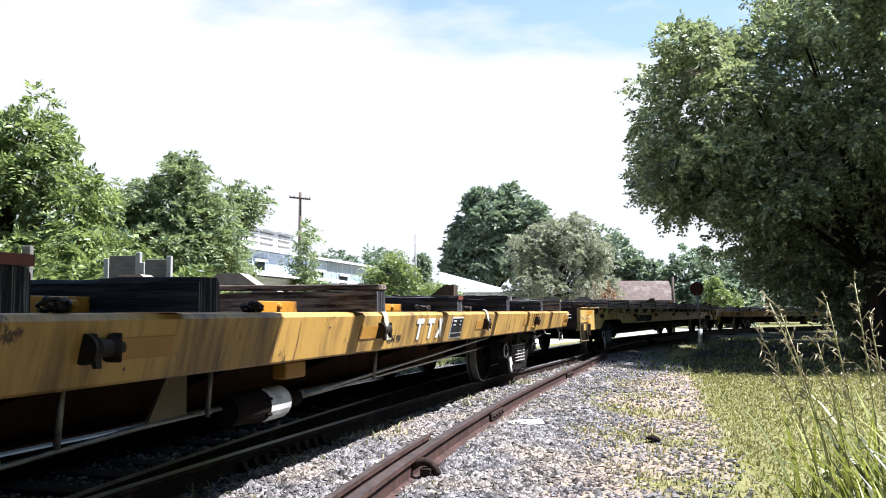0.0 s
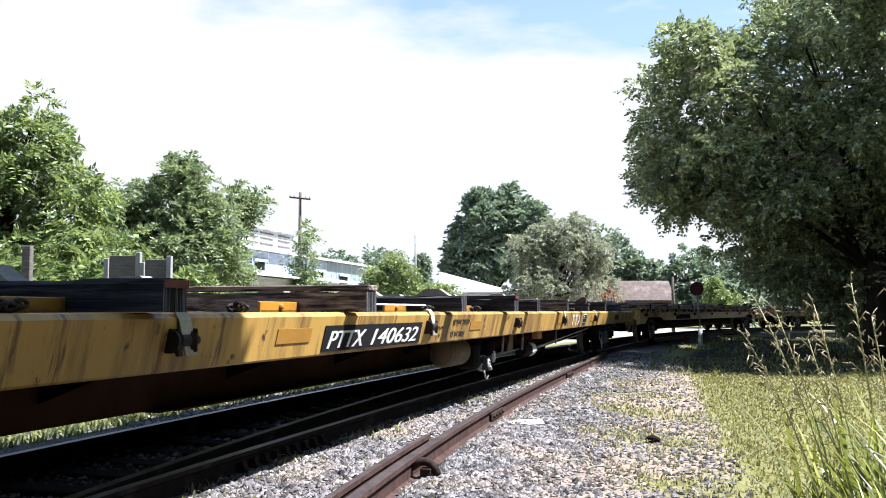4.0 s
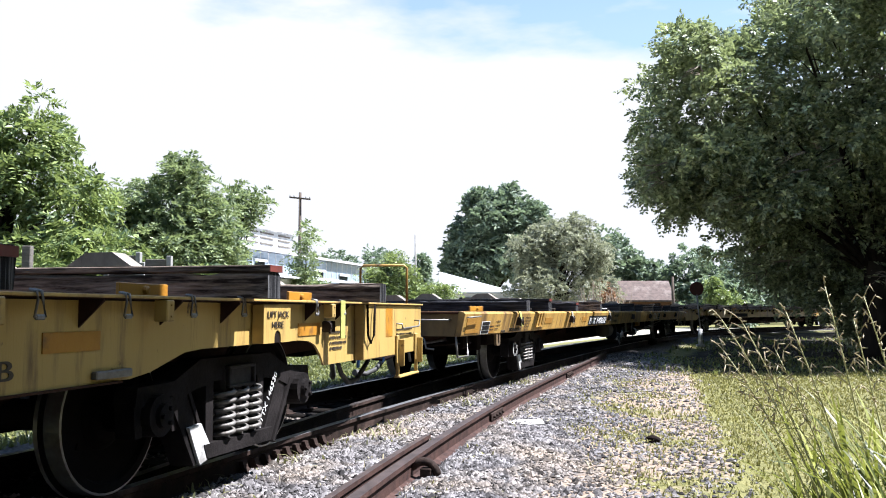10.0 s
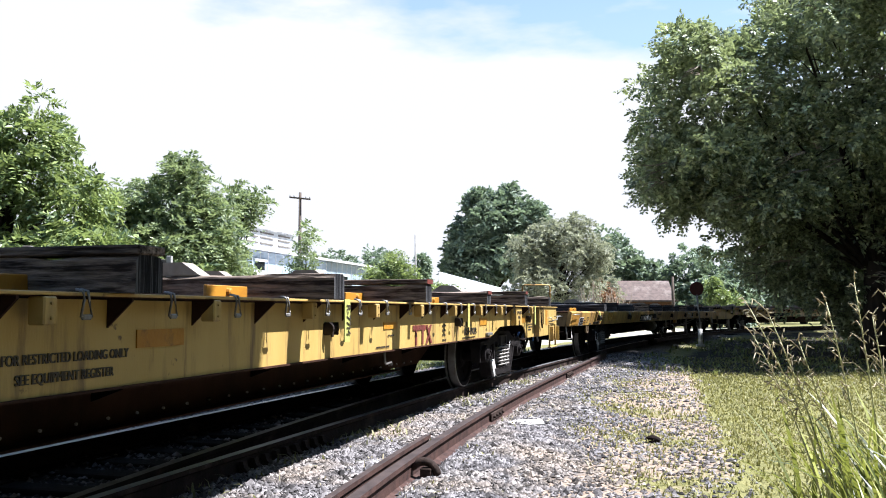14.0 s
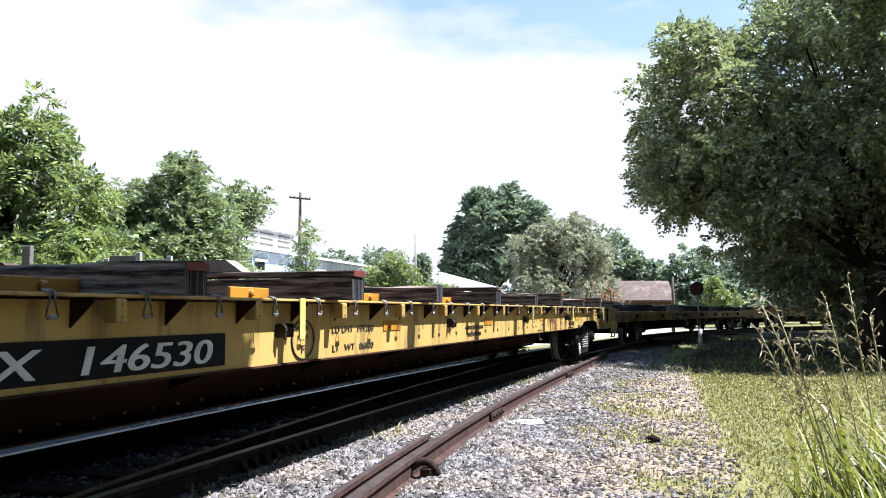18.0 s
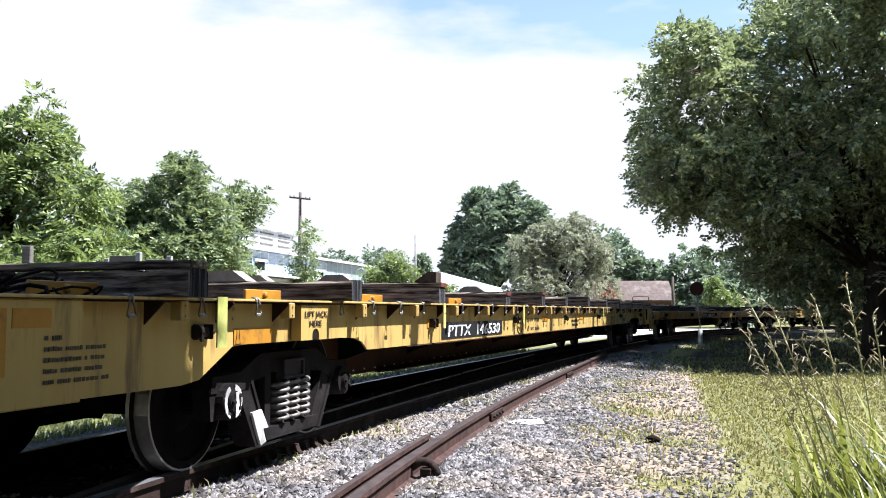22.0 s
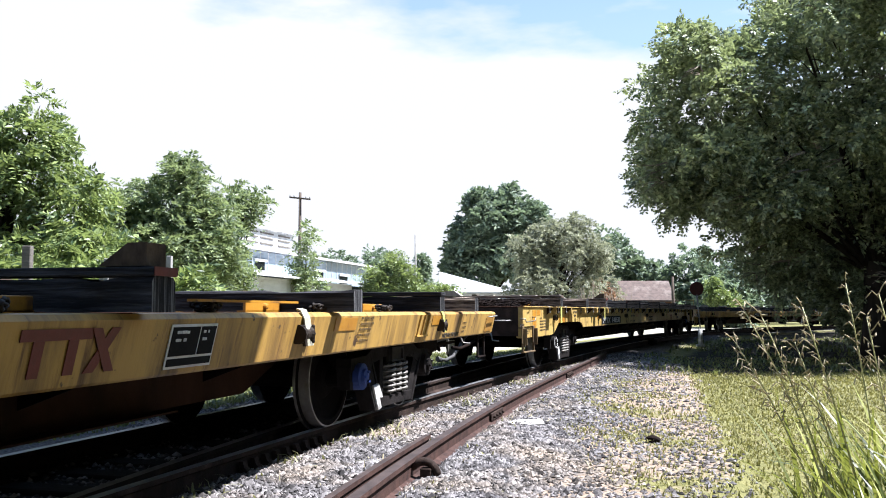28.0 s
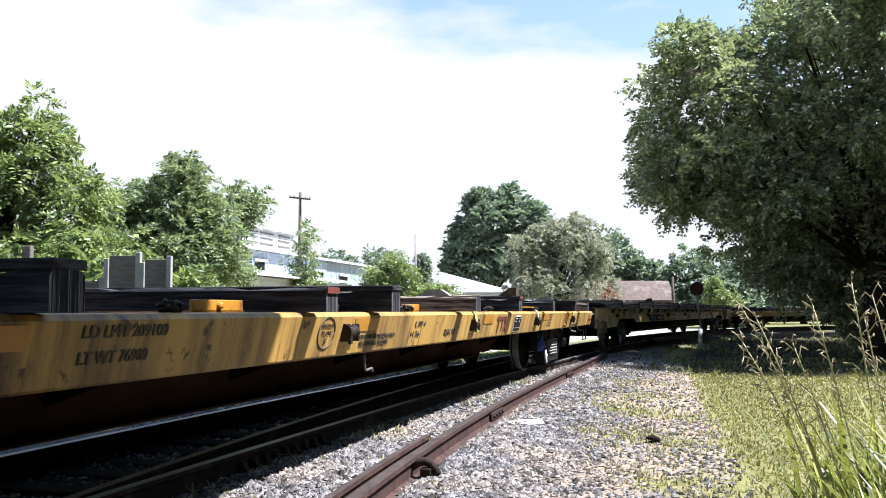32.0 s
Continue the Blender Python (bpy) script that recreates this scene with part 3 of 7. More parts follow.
# the train's shade is painted into the bed between the rails
for nm, val in (("ballast", gb), ("earth", ge), ("bed_shading", 1 - smooth_step(np.abs(glat), 0.7, 1.0)),
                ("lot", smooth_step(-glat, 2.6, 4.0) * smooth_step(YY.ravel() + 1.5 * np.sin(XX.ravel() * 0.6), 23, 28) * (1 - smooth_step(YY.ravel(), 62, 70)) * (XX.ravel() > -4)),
                # laid where the trees' shade falls on the ground
                ("litter_shade", np.clip(smooth_step(YY.ravel() + 0.8 * np.sin(XX.ravel() * 1.3), 16.2, 18.6) * smooth_step(gside, 1.2, 2.6) * (XX.ravel() < 60) * (YY.ravel() < 62), 0, 1))):
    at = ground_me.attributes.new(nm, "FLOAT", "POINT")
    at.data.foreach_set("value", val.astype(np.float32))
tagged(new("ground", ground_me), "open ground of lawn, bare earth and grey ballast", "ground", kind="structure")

RNG = np.random.default_rng(11)


def scatter_stones(name, count, x0, x1, y0, y1, keep, size, label):
    x, y = RNG.uniform(x0, x1, count), RNG.uniform(y0, y1, count)
    z, b, e, lat, side = ground_layers(x, y)
    ok = RNG.uniform(0, 1, count) < keep(b, e, lat, side)
    x, y, z = x[ok], y[ok], z[ok]
    k = len(x)
    base = np.array([(1, 0, 0), (0, 1, 0), (-1, 0, 0), (0, -1, 0), (0, 0, 1), (0, 0, -1)], float)
    tri = np.array([(0, 1, 4), (1, 2, 4), (2, 3, 4), (3, 0, 4), (1, 0, 5), (2, 1, 5), (3, 2, 5), (0, 3, 5)])
    v = base[None] * RNG.uniform(0.8, 1.15, (k, 6, 1)) + RNG.normal(0, 0.12, (k, 6, 3))
    r = RNG.uniform(size[0], size[1], k) * np.where(RNG.uniform(0, 1, k) > 0.93, 1.5, 1.0)
    v *= r[:, None, None] * np.stack([RNG.uniform(0.8, 1.3, k), RNG.uniform(0.7, 1.2, k), RNG.uniform(0.5, 0.8, k)], 1)[:, None]
    a = RNG.uniform(0, 2 * math.pi, k)
    c, s = np.cos(a)[:, None], np.sin(a)[:, None]
    v = np.stack([v[..., 0] * c - v[..., 1] * s, v[..., 0] * s + v[..., 1] * c, v[..., 2]], -1)
    v += np.stack([x, y, z + r * 0.25], 1)[:, None]
    loops = (tri[None] + 6 * np.arange(k)[:, None, None]).ravel()
    tagged(new(name, raw_mesh(name, v.reshape(-1, 3), loops, np.full(k * 8, 3), (M["stone"],))), label, "gravel", kind="stuff")


scatter_stones("ballast_gravel", 64000, -3.2, 3.2, 3.6, 10, lambda b, e, l, s: np.where(l < -1.9, 0, np.clip(b + 0.32 * e, 0, 1)) * np.where(np.abs(l) < 0.8, 0.22, 1), (0.010, 0.027), "loose grey and tan crushed ballast stones")
scatter_stones("ballast_gravel", 42000, -3, 6.5, 10, 24, lambda b, e, l, s: np.where(l < -1.9, 0, np.clip(b + 0.28 * e, 0, 1)) * np.where(np.abs(l) < 0.8, 0.04, 1), (0.016, 0.034), "loose grey and tan crushed ballast stones")

scatter_stones("ballast_gravel", 5000, -2.6, -0.7, 2.6, 4.3, lambda b, e, l, s: np.where(np.abs(l) < 0.66, 0.9, 0), (0.012, 0.028), "loose grey ballast stones between the rails")


# ---------------------------------------------------------------- grass
def blades(name, x, y, z, height, width, lean, mat, label, category="grass", parent=None, bend=0.35):
    """Blades of two joints each, leaning their own way."""
    k = len(x)
    a, tilt = RNG.uniform(0, 2 * math.pi, k), RNG.normal(0, 1, k) * lean
    wx, wy = np.cos(a) * width, np.sin(a) * width
    dx, dy = -np.sin(a) * tilt, np.cos(a) * tilt
    base, zero = np.stack([x, y, z], 1), np.zeros(k)
    off = np.stack([wx, wy, zero], 1)
    mid = base + np.stack([dx * height * 0.45, dy * height * 0.45, height * 0.6], 1)
    tip = base + np.stack([dx * height * (1 + bend), dy * height * (1 + bend), height * (1 - 0.25 * np.minimum(abs(tilt), 1))], 1)
    v = np.stack([base - off, base + off, mid + off * 0.8, mid - off * 0.8, tip], 1).reshape(-1, 3)
    i = 5 * np.arange(k)[:, None]
    loops = np.concatenate([i + np.array([[0, 1, 2, 3]]), i + np.array([[3, 2, 4]])], 1).ravel()
    me = raw_mesh(name, v, loops, np.tile([4, 3], k), (mat,))
    if parent is not None:
        return part(name, me, None, parent, label)
    return tagged(new(name, me), label, category, kind="stuff")


def sown(count, x0, x1, y0, y1, keep):
    x, y = RNG.uniform(x0, x1, count), RNG.uniform(y0, y1, count)
    z, b, e, lat, side = ground_layers(x, y)
    ok = RNG.uniform(0, 1, count) < keep(x, y, b, e, lat, side)
    return x[ok], y[ok], z[ok]


x, y, z = sown(170000, 1.2, 14, 4.0, 24, lambda x, y, b, e, l, s: np.clip((1 - b) * (1 - e) * np.clip(9 / y, 0.3, 1) * np.where(y > 18, 0.25, 1) + 0.012 * e, 0, 1))
blades("lawn_grass", x, y, z, RNG.uniform(0.014, 0.042, len(x)) * (1 + 0.03 * y), 0.0035 + 0.0005 * y, 0.9, M["grass"], "short sunlit yellow-green lawn grass")
x, y, z = sown(26000, -2.0, 5.0, 4.4, 22, lambda x, y, b, e, l, s: np.where(l > 0.85, np.clip(np.sin(x * 3.1 + y) * np.sin(y * 1.9 - 1.3 * x) + 0.5 * np.sin(x * 7.3 + 2.0) * np.sin(y * 5.9) - 0.30 - 0.25 * e, 0, 1) * 0.6, 0))
blades("ballast_weeds", x, y, z, RNG.uniform(0.015, 0.055, len(x)), 0.004 + 0.0004 * y, 0.9, M["grass"], "thin yellow-green weeds growing through the ballast")
x, y, z = sown(150000, -14, 3, 4, 26, lambda x, y, b, e, l, s: np.where((l < -1.75) & (l > -9), np.clip(14 / y, 0.35, 1), 0))
blades("trackside_grass", x, y, z, RNG.uniform(0.03, 0.13, len(x)), 0.007 + 0.0006 * y, 1.0, M["weeds"], "rough green grass and weeds beyond the track")
x, y, z = sown(11000, 4.0, 22, 17.0, 40, lambda x, y, b, e, l, s: np.where((s > 1.0) & (l > 1.2), np.clip(0.35 + np.sin(x * 1.7 + y) * np.sin(y * 1.1), 0, 1), 0))
blades("shaded_undergrowth", x, y, z, RNG.uniform(0.04, 0.16, len(x)), 0.012 + 0.0006 * y, 0.9, M["weeds"], "low weeds and leaf litter under the trees")
x, y, z = sown(16000, -1.5, 5.0, 4.4, 20, lambda x, y, b, e, l, s: np.where((l > 0.9) & (np.abs(s) > 0.15), np.clip(np.sin(x * 2.3 - 0.8 * y + 1) * np.sin(y * 1.3 + x) - 0.25, 0, 1) * 0.7, 0))
blades("dry_weeds", x, y, z, RNG.uniform(0.015, 0.06, len(x)), 0.003 + 0.0003 * y, 1.1, M["straw"], "dry tan weeds and straw among the ballast")
x, y, z = sown(3400, -2.2, 4.0, 4.4, 21, lambda x, y, b, e, l, s: np.where((l > 0.85) & (l < 1.25), np.clip(0.5 + np.sin(3.1 * y) * np.sin(1.3 * y + 1), 0, 1), 0))
blades("ballast_weeds", x, y, z + 0.01, RNG.uniform(0.03, 0.10, len(x)), 0.007, 0.8, M["weeds_dry"], "small weeds and dry stems along the rail")

x, y, z = sown(15000, -2.4, 3.0, 3.9, 16, lambda x, y, b, e, l, s: np.where((l > 0.84) & (l < 1.5), np.clip(0.25 + np.sin(2.3 * y + 3 * x) * np.sin(1.1 * y + 2), 0, 1) * np.clip(1.6 - l, 0, 1), 0))
blades("ballast_weeds", x, y, z + 0.005, RNG.uniform(0.02, 0.075, len(x)), 0.009, 1.1, M["weeds_dry"], "low broad-leaved weeds along the rail")
x, y, z = sown(5200, -8.2, -3.6, 12.2, 13.9, lambda x, y, b, e, l, s: np.where(l < -3.2, 0.8, 0))
blades("trackside_weeds", x, y, z, RNG.uniform(0.15, 0.75, len(x)), 0.016, 0.5, M["weeds"], "tall green weeds before the old fence")


# ---------------------------------------------------------------- freight cars
# Car space: x ahead, y to the left, z up from the rail top; the side at y < 0 faces the camera.
WHEEL_R = 0.42
REAR, FRONT, AXLE = -10.10, 9.92, 0.90        # truck centres along the car, axles along the truck


def wheelset_data():
    bm = bmesh.new()
    for side in (-1, 1):
        prof = [(0.66, 0.20), (0.68, 0.36), (0.662, 0.375), (0.662, 0.452), (0.688, 0.452), (0.70, WHEEL_R + 0.004), (0.795, WHEEL_R - 0.001),
                (0.798, WHEEL_R - 0.013), (0.797, 0.36), (0.765, 0.345), (0.735, 0.18), (0.78, 0.14), (0.79, 0.09)]
        lathe(bm, [(side * a, r) for a, r in prof], "y", 40, tags=(3, 5, 6))
        # two cast marks on the wheel face, so that its turning shows
        for q in (0.6, 2.5):
            face_box(bm, 0.26 * math.cos(q) - 0.018, 0.26 * math.cos(q) + 0.018, *sorted((side * 0.742, side * 0.760)), 0.26 * math.sin(q) - 0.012, 0.26 * math.sin(q) + 0.012)
    lathe(bm, [(-1.0, 0.075), (-0.8, 0.08), (-0.6, 0.085), (0.6, 0.085), (0.8, 0.08), (1.0, 0.075)], "y", 14)
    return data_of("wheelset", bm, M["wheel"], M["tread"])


def side_frame_data():
    """Cast side frame: a beam dropping to the spring seat, two slanting legs, pedestals over the axles."""
    bm = bmesh.new()
    top = [(-1.08, 0.50), (-1.06, 0.60), (-0.72, 0.61), (-0.45, 0.72), (0.45, 0.72), (0.72, 0.61), (1.06, 0.60), (1.08, 0.50), (0.72, 0.48), (0.40, 0.58), (-0.40, 0.58), (-0.72, 0.48)]
    prism(bm, top, "y", -0.07, 0.07)
    for k in (-1, 1):
        prism(bm, [(k * 0.28, 0.60), (k * 0.37, 0.60), (k * 0.36, 0.20), (k * 0.28, 0.20)], "y", -0.06, 0.06)
        prism(bm, [(k * 0.60, 0.60), (k * 0.76, 0.52), (k * 0.50, 0.11), (k * 0.35, 0.16)], "y", -0.060, 0.060)
        # raised flanges along the slanting leg
        prism(bm, [(k * 0.745, 0.53), (k * 0.775, 0.515), (k * 0.515, 0.10), (k * 0.485, 0.115)], "y", -0.078, 0.078)
        prism(bm, [(k * 0.585, 0.60), (k * 0.610, 0.59), (k * 0.365, 0.155), (k * 0.340, 0.165)], "y", -0.072, 0.072)
        prism(bm, [(k * 0.37, 0.64), (k * 0.60, 0.62), (k * 0.50, 0.54), (k * 0.37, 0.56)], "y", -0.062, 0.062)
        prism(bm, [(k * 1.08, 0.52), (k * 1.00, 0.52), (k * 1.00, 0.33), (k * 1.06, 0.33)], "y", -0.06, 0.06)
        prism(bm, [(k * 0.74, 0.52), (k * 0.68, 0.52), (k * 0.66, 0.33), (k * 0.72, 0.33)], "y", -0.06, 0.06)
    prism(bm, [(-0.44, 0.215), (0.44, 0.215), (0.40, 0.13), (-0.40, 0.13)], "y", -0.10, 0.13)
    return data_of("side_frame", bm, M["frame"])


def coil_data():
    bm = bmesh.new()
    pts = [(0.060 * math.cos(q), 0.060 * math.sin(q), 0.225 + 0.29 * q / (2 * math.pi * 6)) for q in np.linspace(0, 2 * math.pi * 6, 73)]
    tube(bm, pts, 0.014, 6)
    return data_of("spring", bm, M["spring"])


def cap_data(mat):
    bm = bmesh.new()
    lathe(bm, [(0.0, 0.115), (0.05, 0.12), (0.16, 0.115), (0.165, 0.07), (0.19, 0.065), (0.195, 0.02)], "y", 18)
    for q in range(3):
        a = q * 2.094
        tube(bm, [(0.045 * math.cos(a), 0.19, 0.045 * math.sin(a)), (0.045 * math.cos(a), 0.212, 0.045 * math.sin(a))], 0.014, 6)
    return data_of("bearing_cap", bm, mat)


WHEELSET, SIDE_FRAME, COIL = wheelset_data(), side_frame_data(), coil_data()
CAPS = [cap_data(M[k]) for k in ("frame", "frame", "blue", "frame")]
STROKES = []
for q0, q1, r0, r1 in ((1.75, 4.4, 0.072, 0.108), (-1.2, 1.1, 0.078, 0.108)):
    _b = bmesh.new()
    arc = np.linspace(q0, q1, 9)
    prism(_b, [(r1 * math.cos(a), r1 * math.sin(a)) for a in arc] + [(r0 * math.cos(a), r0 * math.sin(a)) for a in arc[::-1]], "y", 0.166, 0.172)
    STROKES.append(data_of("paint_stroke", _b, M["whitewash"]))
_b = bmesh.new()
prism(_b, [(-0.020, -0.062), (0.020, -0.066), (0.024, 0.058), (-0.012, 0.062)], "y", 0.196, 0.202)
STROKES.append(data_of("paint_stroke", _b, M["whitewash"]))
_b = bmesh.new()
face_box(_b, -0.20, 0.20, -1.08, 1.08, 0.50, 0.66, 0.02)
face_box(_b, -0.16, 0.16, -0.45, 0.45, 0.62, 0.74, 0.02)
BOLSTER = data_of("bolster", _b, M["frame"])
_b = bmesh.new()
prism(_b, [(-0.60, 0.335), (-0.47, 0.345), (-0.36, 0.20), (-0.39, 0.125), (-0.475, 0.105)], "y", -0.010, 0.010)
WEDGE = data_of("whitewash_patch", _b, M["whitewash"])
_b = bmesh.new()
face_box(_b, -0.17, 0.17, -0.012, 0.012, 0.525, 0.665)
for x0, x1, z0, z1 in ((-0.17, 0.17, 0.525, 0.545), (-0.17, 0.17, 0.645, 0.665), (-0.17, -0.145, 0.545, 0.645), (0.145, 0.17, 0.545, 0.645)):
    face_box(_b, x0, x1, -0.035, 0.035, z0, z1, 0.004)
SLOT = data_of("bolster_end", _b, M["cast_worn"])
_b = bmesh.new()
for k in (-1, 1):
    face_box(_b, k * 0.43 - 0.03, k * 0.43 + 0.03, -0.85, 0.85, 0.32, 0.42, 0.01)
    for s in (-0.745, 0.745):
        face_box(_b, k * 0.455 - 0.04, k * 0.455 + 0.02, s - 0.045, s + 0.045, 0.28, 0.52, 0.01)
BRAKE = data_of("brake_beam", _b, M["under"])


def truck(car, at, cap, daub=True):
    """Two-axle truck under a car: side frames, bolster, springs, bearings and two turning wheelsets."""
    t = part("truck", BOLSTER, None, car, "rusty two-axle truck with coil springs", pose(at, 0, 0))
    wheels = []
    for k in (-AXLE, AXLE):
        wheels.append(part("wheelset", WHEELSET, None, t, "dark steel wheels with polished rims", pose(k, 0, WHEEL_R)))
    part("brake_beam", BRAKE, None, t)
    for side in (-1, 1):
        part("side_frame", SIDE_FRAME, None, t, m=pose(0, side * 1.0, 0))
        for k in (-0.17, 0.0, 0.17):
            for d in (-0.075, 0.075):
                part("spring", COIL, None, t, m=pose(k, side * 1.0 + d, 0))
        part("bolster_end", SLOT, None, t, m=pose(0, side * 1.075, 0))
        for k in (-AXLE, AXLE):
            mesh = CAPS[cap] if k < 0 else CAPS[1]
            seat = part("bearing_cap", mesh, None, t, m=pose(k, side * 0.955, WHEEL_R + 0.02, 0, 0, 180 if side < 0 else 0))
            if k < 0 and cap == 0:
                for stroke in STROKES:
                    part("paint_stroke", stroke, None, seat, "stroke of white paint")
        if daub:
            part("paint_daub", WEDGE, None, t, "white paint daubed on the side frame", pose(0, side * 1.085, 0))
    return t, wheels


def timber_data(cap_board, seed):
    """Cross timber with a split, worn edge, longer than the car is wide; sometimes with a board on top."""
    rnd = random.Random(seed)
    bm = bmesh.new()
    h, w = 0.150, 0.088
    n = 23
    rings = []
    bowed, wave = rnd.uniform(-0.012, 0.012), rnd.uniform(0, 6)
    for i in range(n):
        y = -1.52 + 3.04 * i / (n - 1)
        j = [rnd.uniform(-0.009, 0.009) for _ in range(8)]
        sag = bowed * math.sin(y * 1.1 + wave) + (rnd.uniform(-0.022, 0.0) if rnd.random() < 0.25 else 0.0)
        ring = [(-w + j[0], 0.0), (w + j[1], 0.0), (w + 0.004 + j[2], h - 0.02), (w - 0.016 + j[3], h + j[4] * 0.6 + sag), (-w + 0.016 + j[5], h + j[6] * 0.6 + sag), (-w - 0.004 + j[7], h - 0.02)]
        rings.append([bm.verts.new((a, y, b)) for a, b in ring])
    for a, b in zip(rings, rings[1:]):
        for i in range(6):
            bm.faces.new((a[i], a[(i + 1) % 6], b[(i + 1) % 6], b[i]))
    for ring in (rings[0], rings[-1]):
        f = bm.faces.new(ring)
        f.material_index = 1
    if cap_board:
        for f in face_box(bm, -w - 0.006, w + 0.006, -1.53, 1.53, h + 0.003, h + 0.042, 0.006):
            pass
    return data_of("timber", bm, M["timber"], M["timber_end"])


TIMBERS = [timber_data(i % 2 == 0, 30 + i) for i in range(4)]
# dark copies stand in for timbers seen in shade
TIMBERS_DARK = [me.copy() for me in TIMBERS]
for me in TIMBERS_DARK:
    me.materials[0] = M["timber_dark"]
_b = bmesh.new()
prism(_b, [(-0.22, 0.0), (0.22, 0.0), (0.09, 0.085), (-0.09, 0.085)], "x", -0.07, 0.07)
# faces off the x axis take the painted sunlit tone
for f in _b.faces:
    if abs(f.normal.x) < 0.5:
        f.material_index = 1
CHOCK = data_of("chock", _b, M["chock"], M["chock_pale"])
_b = bmesh.new()
prism(_b, [(-0.08, 0.0), (0.15, 0.0), (0.01, 0.10), (-0.08, 0.10)], "x", -0.075, 0.075)
END_CHOCK = data_of("end_chock", _b, M["chock"])
_b = bmesh.new()
face_box(_b, -0.090, 0.090, -0.112, -0.105, 0.018, 0.056)
RED_PATCH = data_of("red_paint_patch", _b, M["red"])
# upright yellow plate with a round eye, standing on the deck edge
_b = bmesh.new()
face_box(_b, -0.245, 0.245, -0.012, 0.012, 0.0, 0.080, 0.004)
face_box(_b, -0.25, 0.25, -0.012, 0.05, 0.0, 0.012)
lathe(_b, [(-0.035, 0.012), (-0.030, 0.022), (-0.012, 0.026)], "y", 10, (0, 0, 0.044))
DECK_PLATE = data_of("deck_plate", _b, M["orange"])
DECK_PLATE_LOW = DECK_PLATE.copy()
DECK_PLATE_LOW.transform(Matrix.Diagonal((1.15, 1, 0.9, 1)))
# heap of chain and ratchet on the deck
_b = bmesh.new()
_r = random.Random(9)
for i in range(9):
    c = Vector((_r.uniform(-0.13, 0.13), _r.uniform(-0.07, 0.07), _r.uniform(0.015, 0.05)))
    a = _r.uniform(0, 3.1)
    tube(_b, [c + Vector((0.05 * math.cos(q) * math.cos(a), 0.05 * math.cos(q) * math.sin(a), 0.022 * math.sin(q) + 0.01)) for q in np.linspace(0, 5.6, 7)], 0.013, 5)
CHAIN = data_of("chain", _b, M["grease"])
CHAIN.transform(Matrix.Diagonal((0.8, 0.75, 0.75, 1)))
# hanging ring with its clip under the deck edge
_b = bmesh.new()
tube(_b, [(-0.012, 0.012, 0.030), (-0.014, -0.022, 0.022), (-0.014, -0.028, -0.01), (-0.032, -0.028, -0.075), (0.032, -0.028, -0.075), (0.014, -0.028, -0.01), (0.014, -0.022, 0.022), (0.012, 0.012, 0.030)], 0.006, 6)
face_box(_b, -0.026, 0.026, -0.036, -0.020, -0.088, -0.066, 0.005)
RING = data_of("tie_down_ring", _b, M["galv"])
_b = bmesh.new()
face_box(_b, -0.035, 0.035, -0.124, -0.05, -0.105, 0.0, 0.006)
for q in (-0.025, -0.08):
    tube(_b, [(0.0, -0.123, q), (0.0, -0.132, q)], 0.006, 6)
POCKET = data_of("stake_pocket", _b, M["yellow_pale"])
# rusty brown here also stands for the shade under the deck edge
_b = bmesh.new()
prism(_b, [(0.0, 0.0), (-0.12, 0.0), (-0.12, -0.012), (-0.0, -0.125)], "x", -0.006, 0.006)
GUSSET = data_of("gusset", _b, M["sill"])
_b = bmesh.new()
lathe(_b, [(-0.07, 0.045), (-0.055, 0.058), (-0.04, 0.04), (0.04, 0.04), (0.055, 0.058), (0.07, 0.045)], "x", 14)
face_box(_b, -0.085, -0.07, -0.045, 0.07, -0.06, 0.06, 0.006)
face_box(_b, 0.07, 0.085, -0.045, 0.07, -0.06, 0.06, 0.006)
tube(_b, [(0.085, 0, 0), (0.13, -0.01, 0.0)], 0.025, 8)
lathe(_b, [(-0.105, 0.02), (-0.104, 0.062), (-0.088, 0.062), (-0.087, 0.02)], "x", 14)
prism(_b, [(-0.10, -0.02), (-0.06, -0.02), (-0.055, -0.075), (-0.085, -0.075)], "y", -0.05, -0.03)
WINCH = data_of("strap_winch", _b, M["grease"])
WINCH_SMALL = WINCH.copy()
WINCH_SMALL.transform(Matrix.Diagonal((0.7, 0.7, 0.72, 1)))
_b = bmesh.new()
for f in face_box(_b, -0.05, 0.05, -0.004, 0.004, -0.27, 0.02):
    pass
STRAP = data_of("strap", _b, M["strap"])
STRAP_CREAM = STRAP.copy()
STRAP_CREAM.materials[0] = M["strap_cream"]
STRAP_CREAM.transform(Matrix.Diagonal((0.72, 1, 0.86, 1)))
_b = bmesh.new()
prism(_b, [(-0.004, 0.04), (-0.03, 0.03), (-0.05, -0.02), (-0.052, -0.20), (-0.044, -0.20), (-0.042, -0.02), (-0.022, 0.022), (0.0, 0.03)], "x", -0.05, 0.05)
STRAP_PALE = data_of("strap", _b, M["strap_pale"])
STRAP_PALE.transform(Matrix(((1, 0, -0.34, 0), (0, 1, 0, 0), (0, 0, 1, 0), (0, 0, 0, 1))))
STRAP_LIME = STRAP_PALE.copy()
STRAP_LIME.materials[0] = M["strap"]


